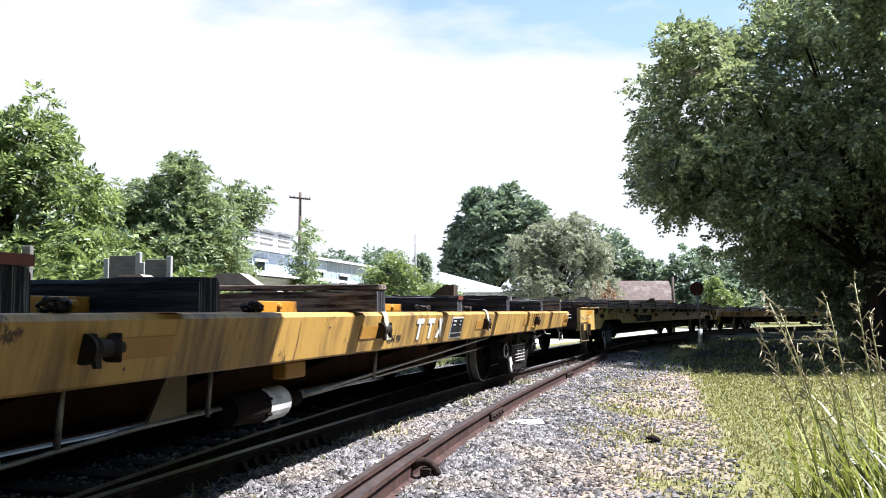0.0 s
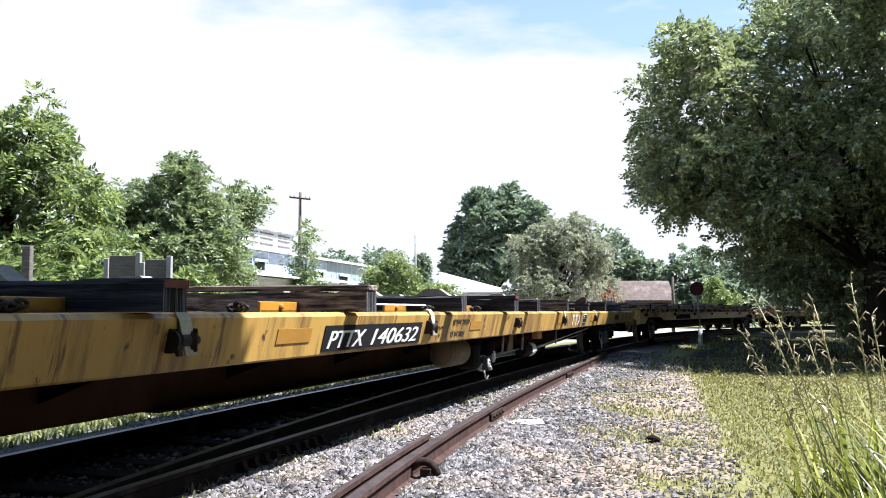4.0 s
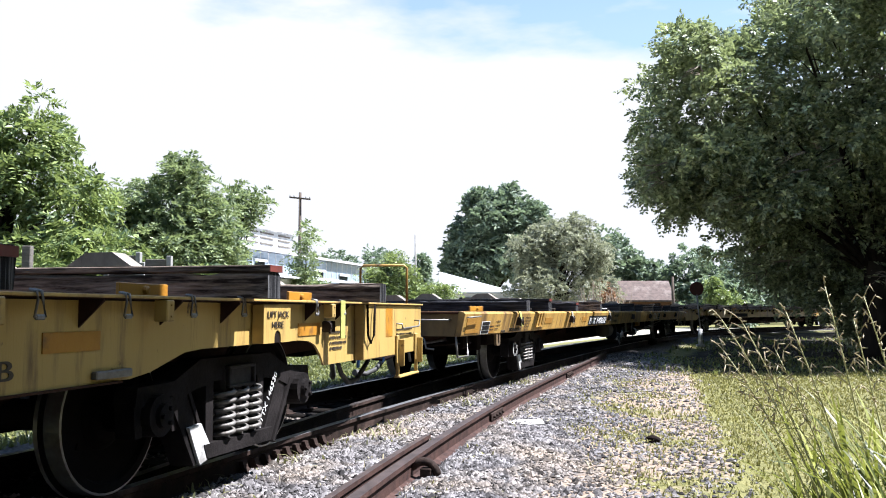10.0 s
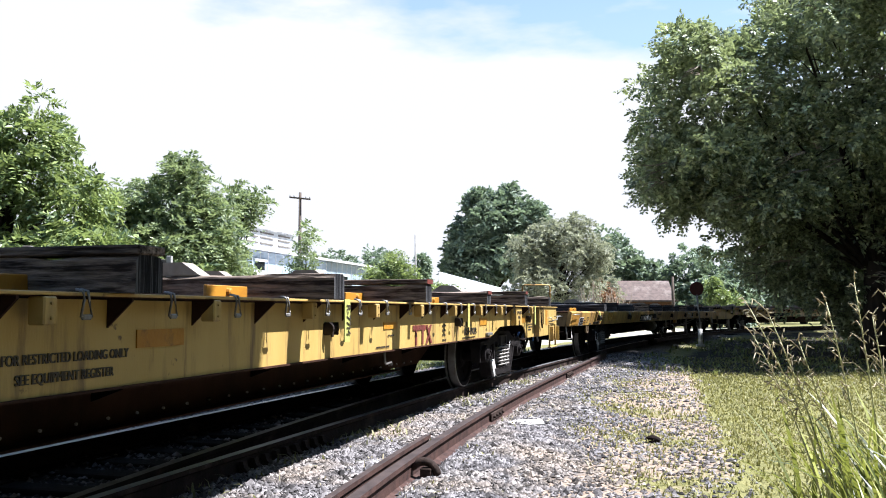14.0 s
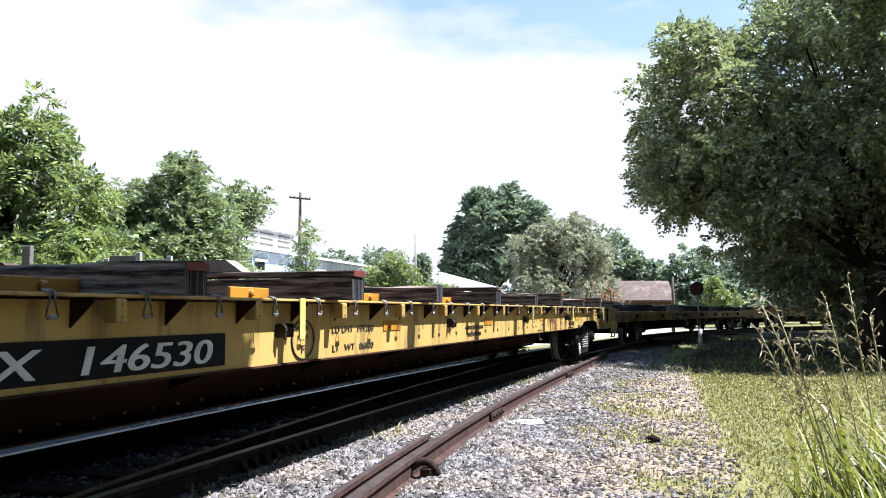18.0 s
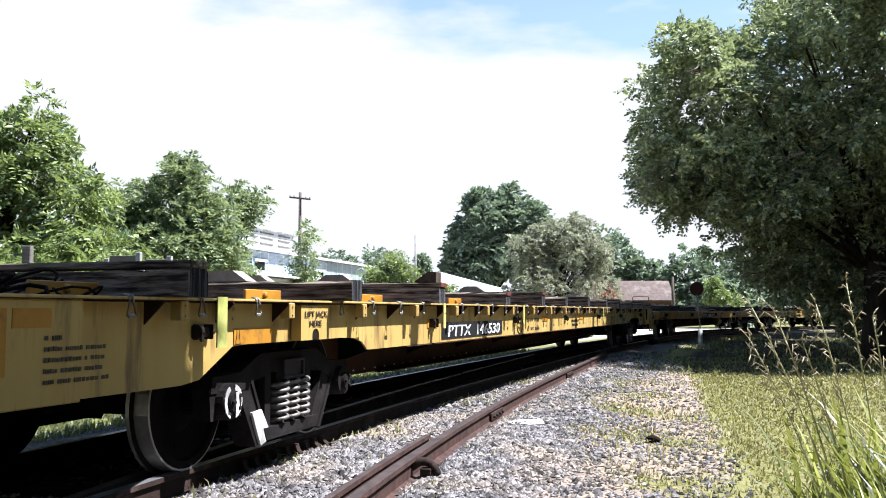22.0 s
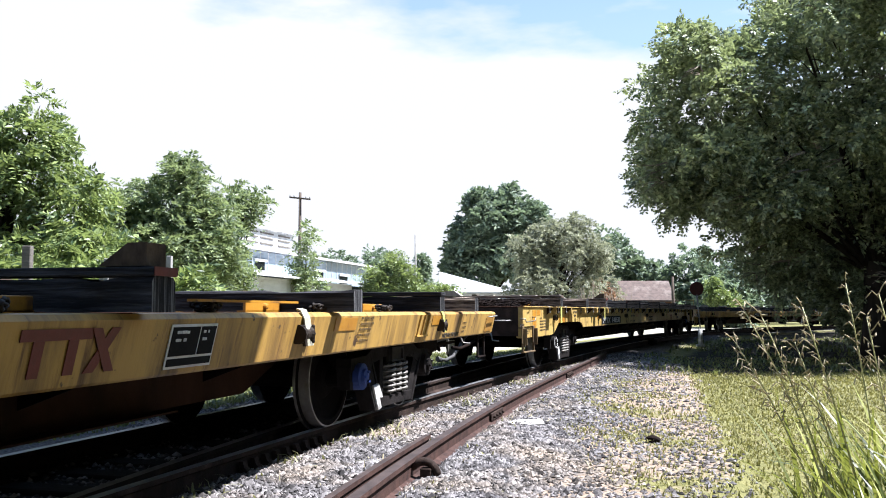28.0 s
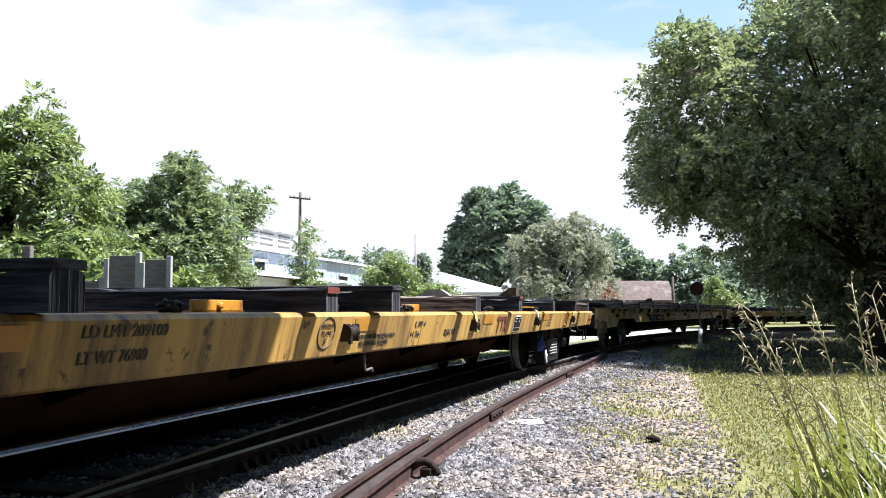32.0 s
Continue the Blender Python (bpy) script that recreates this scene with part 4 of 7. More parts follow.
def sill_step(car, x, side, top, drop=0.27, width=0.80, mat="dirty_yellow"):
    """Corner footstep: two hangers and a tread, below two grab irons."""
    bm = bmesh.new()
    y = side * 1.348
    face_box(bm, x - width / 2 - 0.02, x + width / 2 + 0.02, y - 0.03, y + 0.03, top - drop - 0.012, top - drop + 0.008, 0.004)
    step = part("corner_step", bm, M[mat], car, "yellow steel corner footstep")
    for a in (-width / 2, width / 2):
        bm = bmesh.new()
        face_box(bm, x + a - 0.042, x + a + 0.042, y - 0.010, y + 0.010, top - drop * 0.62, top + 0.06, 0.005)
        face_box(bm, x + a - 0.006, x + a + 0.006, *sorted((y + side * 0.008, y + side * 0.07)), top - drop * 0.7, top + 0.02, 0.004)
        face_box(bm, x + a - 0.014, x + a + 0.014, y - 0.016, y + 0.016, top - drop, top - drop * 0.55, 0.005)
        face_box(bm, x + a - 0.035, x + a + 0.035, y - 0.012, y + 0.06 * -side, top + 0.02, top + 0.045)
        part("step_hanger", bm, M[mat], step)
    bm = bmesh.new()
    yy = side * 1.39
    w, g = width * 0.5 - 0.04, top + 0.12
    tube(bm, [(x - w - 0.03, side * 1.30, g + 0.05), (x - w - 0.03, yy, g + 0.045), (x - w, yy, g), (x + w, yy, g + 0.015), (x + w + 0.03, yy, g + 0.07), (x + w + 0.03, side * 1.30, g + 0.075)], 0.009, 6)
    part("grab_iron", bm, M["galv"], car, "bent steel grab iron")


def coupler(car, x, direction):
    bm = bmesh.new()
    d = direction
    face_box(bm, min(x, x + d * 0.35), max(x, x + d * 0.35), -0.10, 0.10, 0.72, 0.92, 0.02)
    face_box(bm, min(x + d * 0.35, x + d * 0.62), max(x + d * 0.35, x + d * 0.62), -0.17, 0.15, 0.69, 0.95, 0.04)
    tube(bm, [(x + d * 0.50, 0.12, 0.68), (x + d * 0.50, 0.12, 0.97)], 0.05, 10)
    part("coupler", bm, M["under"], car, "rusty knuckle coupler")
    bm = bmesh.new()
    face_box(bm, *sorted((x - d * 0.85, x - d * 0.02)), -0.34, 0.34, 0.55, 0.70, 0.03)
    face_box(bm, *sorted((x - d * 0.04, x + d * 0.10)), -0.42, 0.42, 0.60, 0.68, 0.02)
    tube(bm, [(x - d * 0.3, -0.55, 0.60), (x + d * 0.12, -0.52, 0.50), (x + d * 0.40, -0.46, 0.44), (x + d * 0.58, -0.40, 0.46)], 0.026, 8)
    part("draft_gear", bm, M["under"], car, "black coupler carrier with a slack hose")
    bm = bmesh.new()
    pts = [(x - d * 0.30, -0.34, 0.64), (x - d * 0.12, -0.33, 0.58), (x + d * 0.06, -0.32, 0.44), (x + d * 0.22, -0.28, 0.31), (x + d * 0.38, -0.22, 0.26), (x + d * 0.54, -0.16, 0.28)]
    tube(bm, pts, 0.029, 8)
    tube(bm, [(x + d * 0.50, -0.175, 0.275), (x + d * 0.56, -0.155, 0.285)], 0.040, 8)
    part("air_hose", bm, M["hose"], car, "drooping grey air hose")
    bm = bmesh.new()
    tube(bm, [(x - d * 0.02, -0.15, 0.86), (x + d * 0.05, -0.35, 0.76), (x + d * 0.05, -0.75, 0.74), (x + d * 0.06, -0.84, 0.66), (x + d * 0.10, -0.88, 0.56), (x + d * 0.10, -0.98, 0.55)], 0.012, 6)
    part("uncoupling_lever", bm, M["galv"], car, "bent steel uncoupling lever")


def deck_load(car, places, plates, deck, seed, reds=()):
    """Cross timbers with their chocks, deck plates, chains and straps."""
    rnd = random.Random(seed)
    for i, x in enumerate(places):
        k = (i + seed) % 4
        t = part("timber", (TIMBERS_DARK if seed in (3, 6) and i % 4 != 3 else TIMBERS)[k], None, car, ("shade-darkened" if seed in (3, 6) and i % 4 != 3 else "weathered") + " square cross timber" + (" with a board on top" if k % 2 == 0 else ""), pose(x, rnd.uniform(-0.04, 0.04), deck + 0.002, 0, 0, rnd.uniform(-1.2, 1.2)))
        top = 0.154 + (0.042 if k % 2 == 0 else 0.0)
        for y in (() if seed == 6 and i % 4 else (-0.42, 0.5) if i % 3 else (0.55,)):
            part("chock", CHOCK, None, t, "grey wooden chock, its sloping sides painted as sunlit", pose(rnd.uniform(-0.02, 0.02), y + rnd.uniform(-0.06, 0.06), top))
        if rnd.random() < (0.08 if seed == 6 else 0.3):
            part("end_chock", END_CHOCK, None, t, "tall wooden end chock", pose(0, -1.40, top))
        if rnd.random() < 0.35:
            part("end_chock", END_CHOCK, None, t, "tall wooden end chock", pose(0, 1.40, top, 0, 0, 180))
        if i in reds:
            part("red_paint_patch", RED_PATCH, None, t, "red painted timber end", pose(0, -1.42, top - 0.06))
    for x in plates:
        for side in (-1, 1):
            part("deck_plate", DECK_PLATE if deck > 1.02 else DECK_PLATE_LOW, None, car, "upright orange-yellow plate with a round eye", pose(x, side * 0.95, deck, 0, 0, 0 if side < 0 else 180))
    return rnd


def pocket_car(name, label, half, ends, seed, letters=True):
    """Flat car whose deck overhangs a web with gussets, stake pockets and rings."""
    DECK, WEB, LOW, ENDLOW = 1.078, 1.238, 0.688, 0.594
    FLUSH, BLOCK, REAR_BLOCK = 1.334, 11.70, 12.50      # near the ends the side comes out flush with the deck edge
    car = thing(name, label, "flat car", "freight cars of the train")
    bm = bmesh.new()
    face_box(bm, -half - ends, half + ends, -1.332, 1.332, DECK - 0.016, DECK - 0.002, 0.003)
    part("deck", bm, M["sill"], car, "rusty steel deck plate")
    for side in (-1, 1):
        y0, y1 = (-1.354, -1.334) if side < 0 else (1.334, 1.354)
        bm = bmesh.new()
        face_box(bm, -half - ends, half + ends, y0 - 0.004 if side < 0 else y0, y1 if side < 0 else y1 + 0.004, DECK - 0.013, DECK + 0.002, 0.003)
        part("deck_edge", bm, M["yellow_pale"], car, "pale yellow deck edge")
        out = [(-half - ends, DECK - 0.024), (-half - ends, ENDLOW)]
        for k in (-1, 1):                              # a long slope behind each truck, a short drop before it
            behind, before = (ENDLOW, LOW) if k < 0 else (LOW, ENDLOW)
            arch = [(-1.66, behind), (-1.48, behind + 0.02), (-1.14, 0.790), (-0.95, 0.800), (0.46, 0.800), (0.66, 0.790), (0.80, 0.755), (0.90, 0.69), (0.99, before)]
            out += [(k * half + p, q) for p, q in arch]
        out += [(half + ends, ENDLOW), (half + ends, DECK - 0.024)]
        bm = bmesh.new()
        prism(bm, out, "y", side * WEB - 0.008, side * WEB + 0.008)
        part("side_sill", bm, M["yellow_pale"], car, "faded yellow side sill arched over the trucks")
        for d in (-1, 1):
            bm = bmesh.new()
            a, b = sorted((d * (BLOCK if d > 0 else REAR_BLOCK), d * (half + ends)))
            lo, hi = sorted((side * (WEB + 0.01), side * FLUSH))
            face_box(bm, a, b, lo, hi, ENDLOW - 0.002, DECK - 0.017, 0.006)
            part("end_block", bm, M["yellow_pale"], car, "pale yellow flush end of the side")
        bm = bmesh.new()
        face_box(bm, -half + 1.75, half - 1.75, side * WEB - 0.03, side * WEB + 0.012, LOW - 0.010, LOW)
        part("bottom_flange", bm, M["sill"], car)
        for k in (-1, 1):
            pad = -10.17 if k < 0 else 9.86
            bm = bmesh.new()
            slot = [(pad - 0.052 * math.cos(q), 0.838 + 0.046 * math.sin(q)) for q in np.linspace(0, math.pi, 9)]
            pad_out = [(pad - 0.22, 0.805), (pad - 0.052, 0.805)] + slot + [(pad + 0.052, 0.805), (pad + 0.21, 0.805), (pad + 0.21, DECK - 0.032), (pad - 0.22, DECK - 0.032)]
            prism(bm, pad_out, "y", *sorted((side * (WEB + 0.02), side * 1.333)))
            part("jacking_pad", bm, M["yellow_pale"], car, "yellow jacking pad with a dark arched slot")
            # black plate fills the slot in place of the shade inside it
            bm = bmesh.new()
            prism(bm, [(pad - 0.051, 0.806)] + [(pad - 0.051 * math.cos(q), 0.838 + 0.045 * math.sin(q)) for q in np.linspace(0, math.pi, 9)] + [(pad + 0.051, 0.806)], "y", *sorted((side * 1.316, side * 1.326)))
            part("slot_back", bm, M["under"], car, "black plate standing in for the slot's shade")
        # pockets, gussets and rings under the deck edge
        turn = 0 if side < 0 else 180
        for step, off, kind in ((0.662, 0.32, "gusset"), (1.19, 0.50, "stake_pocket"), (0.597, 0.06, "tie_down_ring")):
            for i in range(int((2 * half + 5.2) / step)):
                x = -half - 2.30 + off + step * i
                if x > half + 1.65:
                    continue
                if min(abs(x + 10.17), abs(x - 9.86)) < 0.30:
                    continue
                if kind == "gusset":
                    part(kind, GUSSET, None, car, m=pose(x, side * (WEB + 0.008), DECK - 0.017, 0, 0, turn))
                elif kind == "stake_pocket":
                    part(kind, POCKET, None, car, m=pose(x, side * (WEB + 0.008), DECK - 0.017, 0, 0, turn))
                else:
                    part(kind, RING, None, car, m=pose(x, side * 1.342, DECK - 0.017, 0, 0, turn))
        for x in (-11.42, -7.45, -4.10, -0.53, 3.05, 6.60, 11.03):
            part("strap_winch", WINCH_SMALL, None, car, "greasy black strap winch", pose(x - 0.04, side * 1.275, 0.888, 0, 0, turn))
            if x != -0.53:
                lime = x in (-11.42, 3.05, 11.03)
                strap = part("strap", STRAP if lime else STRAP_CREAM, None, car, "lime yellow webbing strap" if lime else "faded yellow webbing strap", pose(x, side * 1.372, DECK - 0.01))
                if letters and side < 0 and x == 3.05:
                    lettering("R-77M", 0.072, M["ink"], strap, pose(-0.022, -0.008, -0.02, 90, 0, 0) @ pose(0, 0, 0, 0, 0, -90), 0.20)
    for d in (-1, 1):
        bm = bmesh.new()
        face_box(bm, d * (half + ends) - 0.012, d * (half + ends) + 0.012, -1.258, 1.258, ENDLOW + 0.03, DECK - 0.024)
        # rusty brown, darkened because this face is turned from the sun
        part("end_sill", bm, M["rail"], car, "rusty brown end plate, darkened for its shade")
        bm = bmesh.new()
        tube(bm, [(d * (half + ends + 0.01), -1.15, 0.86), (d * (half + ends + 0.07), -1.15, 0.86), (d * (half + ends + 0.07), -0.5, 0.86), (d * (half + ends + 0.01), -0.5, 0.86)], 0.011, 6)
        part("grab_iron", bm, M["galv"], car, "steel grab iron across the end")
        coupler(car, d * (half + ends), d)
        for side in (-1, 1):
            sill_step(car, -13.47 if d < 0 else 13.08, side, LOW + 0.03, 0.335, 0.60 if d < 0 else 0.72, "dirty_yellow" if d < 0 else "yellow_pale")
    underframe(car, half, ends, 0.35)
    # rivet heads whitened to stand for their small sunlit glints
    bm = bmesh.new()
    lathe(bm, [(-0.008, 0.008), (0.0, 0.010), (0.008, 0.007)], "y", 8)
    rivet = data_of("rivet", bm, M["whitewash"])
    for x in np.arange(-half + 2.4, half - 2.3, 0.275):
        part("rivet", rivet, None, car, m=pose(x, -0.435, 0.405))
    bm = bmesh.new()
    tube(bm, [(4.33, -1.20, 0.70), (4.33, -1.21, 0.58), (4.35, -1.21, 0.57), (4.48, -1.21, 0.58), (4.50, -1.21, 0.555)], 0.010, 6)
    part("release_lever", bm, M["galv"], car, "bent pale release lever")
    if letters:
        bm = bmesh.new()
        tube(bm, [(12.40, -0.85, 0.56), (12.54, -0.85, 0.41), (12.74, -0.85, 0.32), (13.01, -0.85, 0.33), (13.40, -0.85, 0.50)], 0.024, 8)
        part("train_pipe", bm, M["hose"], car, "dark hose hanging in a loop under the end")
        bm = bmesh.new()
        e = half + ends
        tube(bm, [(e - 0.75, -0.95, 0.62), (e - 0.45, -0.95, 0.585), (e - 0.10, -0.93, 0.60), (e + 0.10, -0.80, 0.68), (e + 0.20, -0.62, 0.66), (e + 0.30, -0.55, 0.52), (e + 0.36, -0.52, 0.38)], 0.020, 8)
        tube(bm, [(e - 0.75, -1.00, 0.60), (e - 0.30, -1.00, 0.56), (e + 0.02, -0.95, 0.66), (e + 0.12, -0.90, 0.62), (e + 0.20, -0.86, 0.45)], 0.014, 8)
        part("air_hose", bm, M["blue_hose"], car, "bright blue air hose hanging at the coupler")
    part("fusee_holder", box(8.0, 8.28, -WEB - 0.045, -WEB - 0.010, 0.705, 0.742, 0.006), M["galv"], car, "small grey steel holder")
    # inverted U-shaped rail on the leading end
    bm = bmesh.new()
    x = half + ends - 0.35
    tube(bm, [(x, -1.27, DECK), (x, -1.27, 1.45), (x, -1.24, 1.48), (x, -0.80, 1.48), (x, -0.77, 1.45), (x, -0.77, DECK)], 0.013, 8)
    part("end_rail", bm, M["yellow"], car, "yellow inverted U-shaped pipe rail")
    bm = bmesh.new()
    tube(bm, [(11.72, -1.356, DECK - 0.02), (11.70, -1.364, 0.95), (11.72, -1.364, 0.80), (11.80, -1.364, 0.735), (11.89, -1.364, 0.80), (11.90, -1.364, 0.95), (11.94, -1.356, DECK - 0.02)], 0.011, 6)
    part("cable_loop", bm, M["under"], car, "dark cable hanging in a loop")
    places = [-11.85, -9.84, -7.92, -5.49, -3.59, -1.67, 0.59, 2.51, 4.54, 7.12, 9.36, 11.69]
    plates = [-12.20, -10.25, -8.31, -5.84, -4.01, -1.98, 0.28, 2.16, 4.32, 6.66, 8.90, 11.20]
    rnd = deck_load(car, places, plates, DECK, seed, reds=(2, 3, 4, 8, 9, 10))
    part("deck_plate", DECK_PLATE, None, car, "upright orange-yellow plate with a round eye", pose(-11.89, 0.85, DECK))
    bm = bmesh.new()
    for i in range(74):
        c = (-half - ends + rnd.uniform(0.2, 1.55), rnd.uniform(-1.25, 0.5), DECK + rnd.uniform(0.01, 0.10))
        a, g, w = rnd.uniform(0.08, 0.24), rnd.uniform(0.08, 0.22), rnd.uniform(0, 6)
        tube(bm, [(c[0] + a * math.cos(q + w), c[1] + g * math.sin(q + w), c[2] + 0.03 * math.sin(2 * q + w)) for q in np.linspace(0, rnd.uniform(3, 6), 9)], rnd.uniform(0.005, 0.011), 5)
    tagged(part("wire_tangle", bm, M["under"], car, "tangled heap of dark wire and straps on the deck"), kind="stuff")
    face = -WEB - 0.012

    def near(x, z, y=None):
        flush = -FLUSH - 0.004 if x > BLOCK - 0.02 or x < 0.02 - REAR_BLOCK else face
        return pose(x, flush if y is None else y, z, 90, 0, 0)

    def panel(x0, x1, z0, z1, mat, label):
        at = -FLUSH if x0 > BLOCK - 0.02 or x0 < 0.02 - REAR_BLOCK else face
        part("painted_panel", box(x0, x1, at - 0.003, at + 0.003, z0, z1), mat, car, label)

    for x0, x1, z0, z1 in ((-13.17, -12.95, 0.735, 1.02), (-12.92, -12.70, 0.935, 1.02), (12.36, 12.58, 0.77, 1.03), (0.83, 1.21, 0.845, 0.925), (4.17, 4.52, 0.86, 0.915), (7.67, 8.06, 0.835, 0.92), (-2.40, -1.99, 0.85, 0.925), (10.42, 10.86, 0.83, 0.92), (-7.62, -7.32, 0.84, 0.93), (-11.1, -10.6, 0.80, 0.90)):
        panel(x0, x1, z0, z1, M["orange"], "orange reflective patch")
    panel(-7.18, -4.79, 0.715, 0.888, M["black"], "black number panel")
    for q in (-10.17, 9.86):
        lettering("LIFT JACK", 0.042, M["ink"], car, near(q - 0.17, 0.965, -1.338), 0.34, bold=0.003)
        lettering("HERE", 0.042, M["ink"], car, near(q - 0.10, 0.90, -1.338), 0.18, bold=0.003)
    if letters:
        lettering("PTTX", 0.125, M["white"], car, near(-6.99, 0.737, face - 0.005), 0.82, 0.16, bold=0.013)
        lettering("146530", 0.125, M["white"], car, near(-5.93, 0.737, face - 0.005), 1.00, 0.16, bold=0.013)
        for q, w in enumerate((0.17, 0.17, 0.14)):     # red mark of the owner, as plain blocks
            bm = bmesh.new()
            x = 4.97 + q * 0.205
            if q < 2:
                face_box(bm, x, x + 0.20, face - 0.004, face, 0.833, 0.878)
                face_box(bm, x + 0.075, x + 0.125, face - 0.004, face, 0.700, 0.832)
            else:
                prism(bm, [(x, 0.70), (x + 0.05, 0.70), (x + 0.20, 0.878), (x + 0.15, 0.878)], "y", face - 0.004, face)
                prism(bm, [(x + 0.15, 0.70), (x + 0.20, 0.70), (x + 0.05, 0.878), (x, 0.878)], "y", face - 0.008, face - 0.005)
            part("owner_mark", bm, M["red"], car, "red block-shaped owner's mark")
        lettering("L-89-4", 0.055, M["ink"], car, near(6.89, 0.835), 0.30, bold=0.004)
        lettering("RSH90B", 0.08, M["ink"], car, near(6.91, 0.742), 0.59, bold=0.007)
        bars((0.62,), 0.022, 0.02, M["ink"], car, near(6.82, 0.702), 21)
        bars((0.14, 0.15, 0.13, 0.16), 0.026, 0.022, M["ink"], car, near(5.98, 0.85), 22)
        lettering("B-END", 0.05, M["ink"], car, near(-13.88, 0.765), 0.22, bold=0.004)
        lettering("LD LMT  199200", 0.048, M["ink"], car, near(-3.39, 0.855), 0.77, bold=0.004)
        lettering("LT   WT   86800", 0.048, M["ink"], car, near(-3.38, 0.725), 0.76, bold=0.004)
        lettering("FOR RESTRICTED LOADING ONLY", 0.040, M["ink"], car, near(0.03, 0.81), 0.74, bold=0.004)
        lettering("SEE EQUIPMENT REGISTER", 0.040, M["ink"], car, near(0.10, 0.737), 0.57, bold=0.004)
        lettering("EXCEEDS", 0.026, M["ink"], car, near(-3.93, 0.885), 0.18)
        lettering("PLATE", 0.03, M["ink"], car, near(-3.91, 0.825), 0.15)
        lettering("F", 0.055, M["ink"], car, near(-3.86, 0.735), 0.045)
        bars((0.52, 0.55, 0.40, 0.34), 0.018, 0.014, M["ink"], car, near(-13.72, 0.755), 3)
        bars((0.12, 0.40, 0.42, 0.38, 0.42), 0.024, 0.024, M["ink"], car, near(-12.74, 0.88), 5)
        bars((0.30, 0.42, 0.40, 0.30), 0.026, 0.016, M["ink"], car, near(11.08, 0.83), 6)
        bars((0.34,), 0.018, 0.02, M["ink"], car, near(3.99, 0.712), 7)
        bars((0.16,), 0.016, 0.02, M["ink"], car, near(4.28, 0.80), 17)
        bars((0.6, 0.6), 0.022, 0.022, M["ink"], car, near(12.72, 0.82), 8)
        bm = bmesh.new()
        tube(bm, [(-3.84 + 0.16 * math.cos(q), face - 0.002, 0.825 + 0.125 * math.sin(q)) for q in np.linspace(0, 2 * math.pi, 33)], 0.006, 4)
        part("round_stencil", bm, M["ink"], car, "round black plate stencil")
    rear, front = truck(car, REAR, 0), truck(car, FRONT, 1)
    if letters:
        lettering("PTTX 146530", 0.045, M["white"], front[0], pose(0.31, -1.072, 0.22, 90, 0, 0) @ pose(0, 0, 0, 0, 0, 55), 0.42)
    return car, half, (rear, front)


def underframe(car, half, ends, low):
    bm = bmesh.new()
    out = [(-half - ends + 0.1, 1.0), (-half - ends + 0.1, 0.62), (-half - 1.2, 0.58), (-half + 1.12, 0.62), (-half + 1.9, low), (half - 1.9, low), (half - 1.12, 0.62), (half + 1.2, 0.58), (half + ends - 0.1, 0.62), (half + ends - 0.1, 1.0)]
    prism(bm, out, "y", -0.36, -0.34)
    prism(bm, out, "y", 0.34, 0.36)
    face_box(bm, -half + 3.2, half - 3.2, -0.42, 0.42, low - 0.015, low)
    face_box(bm, -half + 3.2, half - 3.2, -0.55, -0.421, low + 0.002, low + 0.014)
    part("centre_sill", bm, M["sill"], car, "deep rusty brown centre sill")
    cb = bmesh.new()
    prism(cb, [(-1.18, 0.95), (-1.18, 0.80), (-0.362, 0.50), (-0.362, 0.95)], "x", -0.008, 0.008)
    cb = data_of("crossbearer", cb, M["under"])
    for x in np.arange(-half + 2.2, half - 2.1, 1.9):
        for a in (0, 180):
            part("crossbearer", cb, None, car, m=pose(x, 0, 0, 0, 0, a))


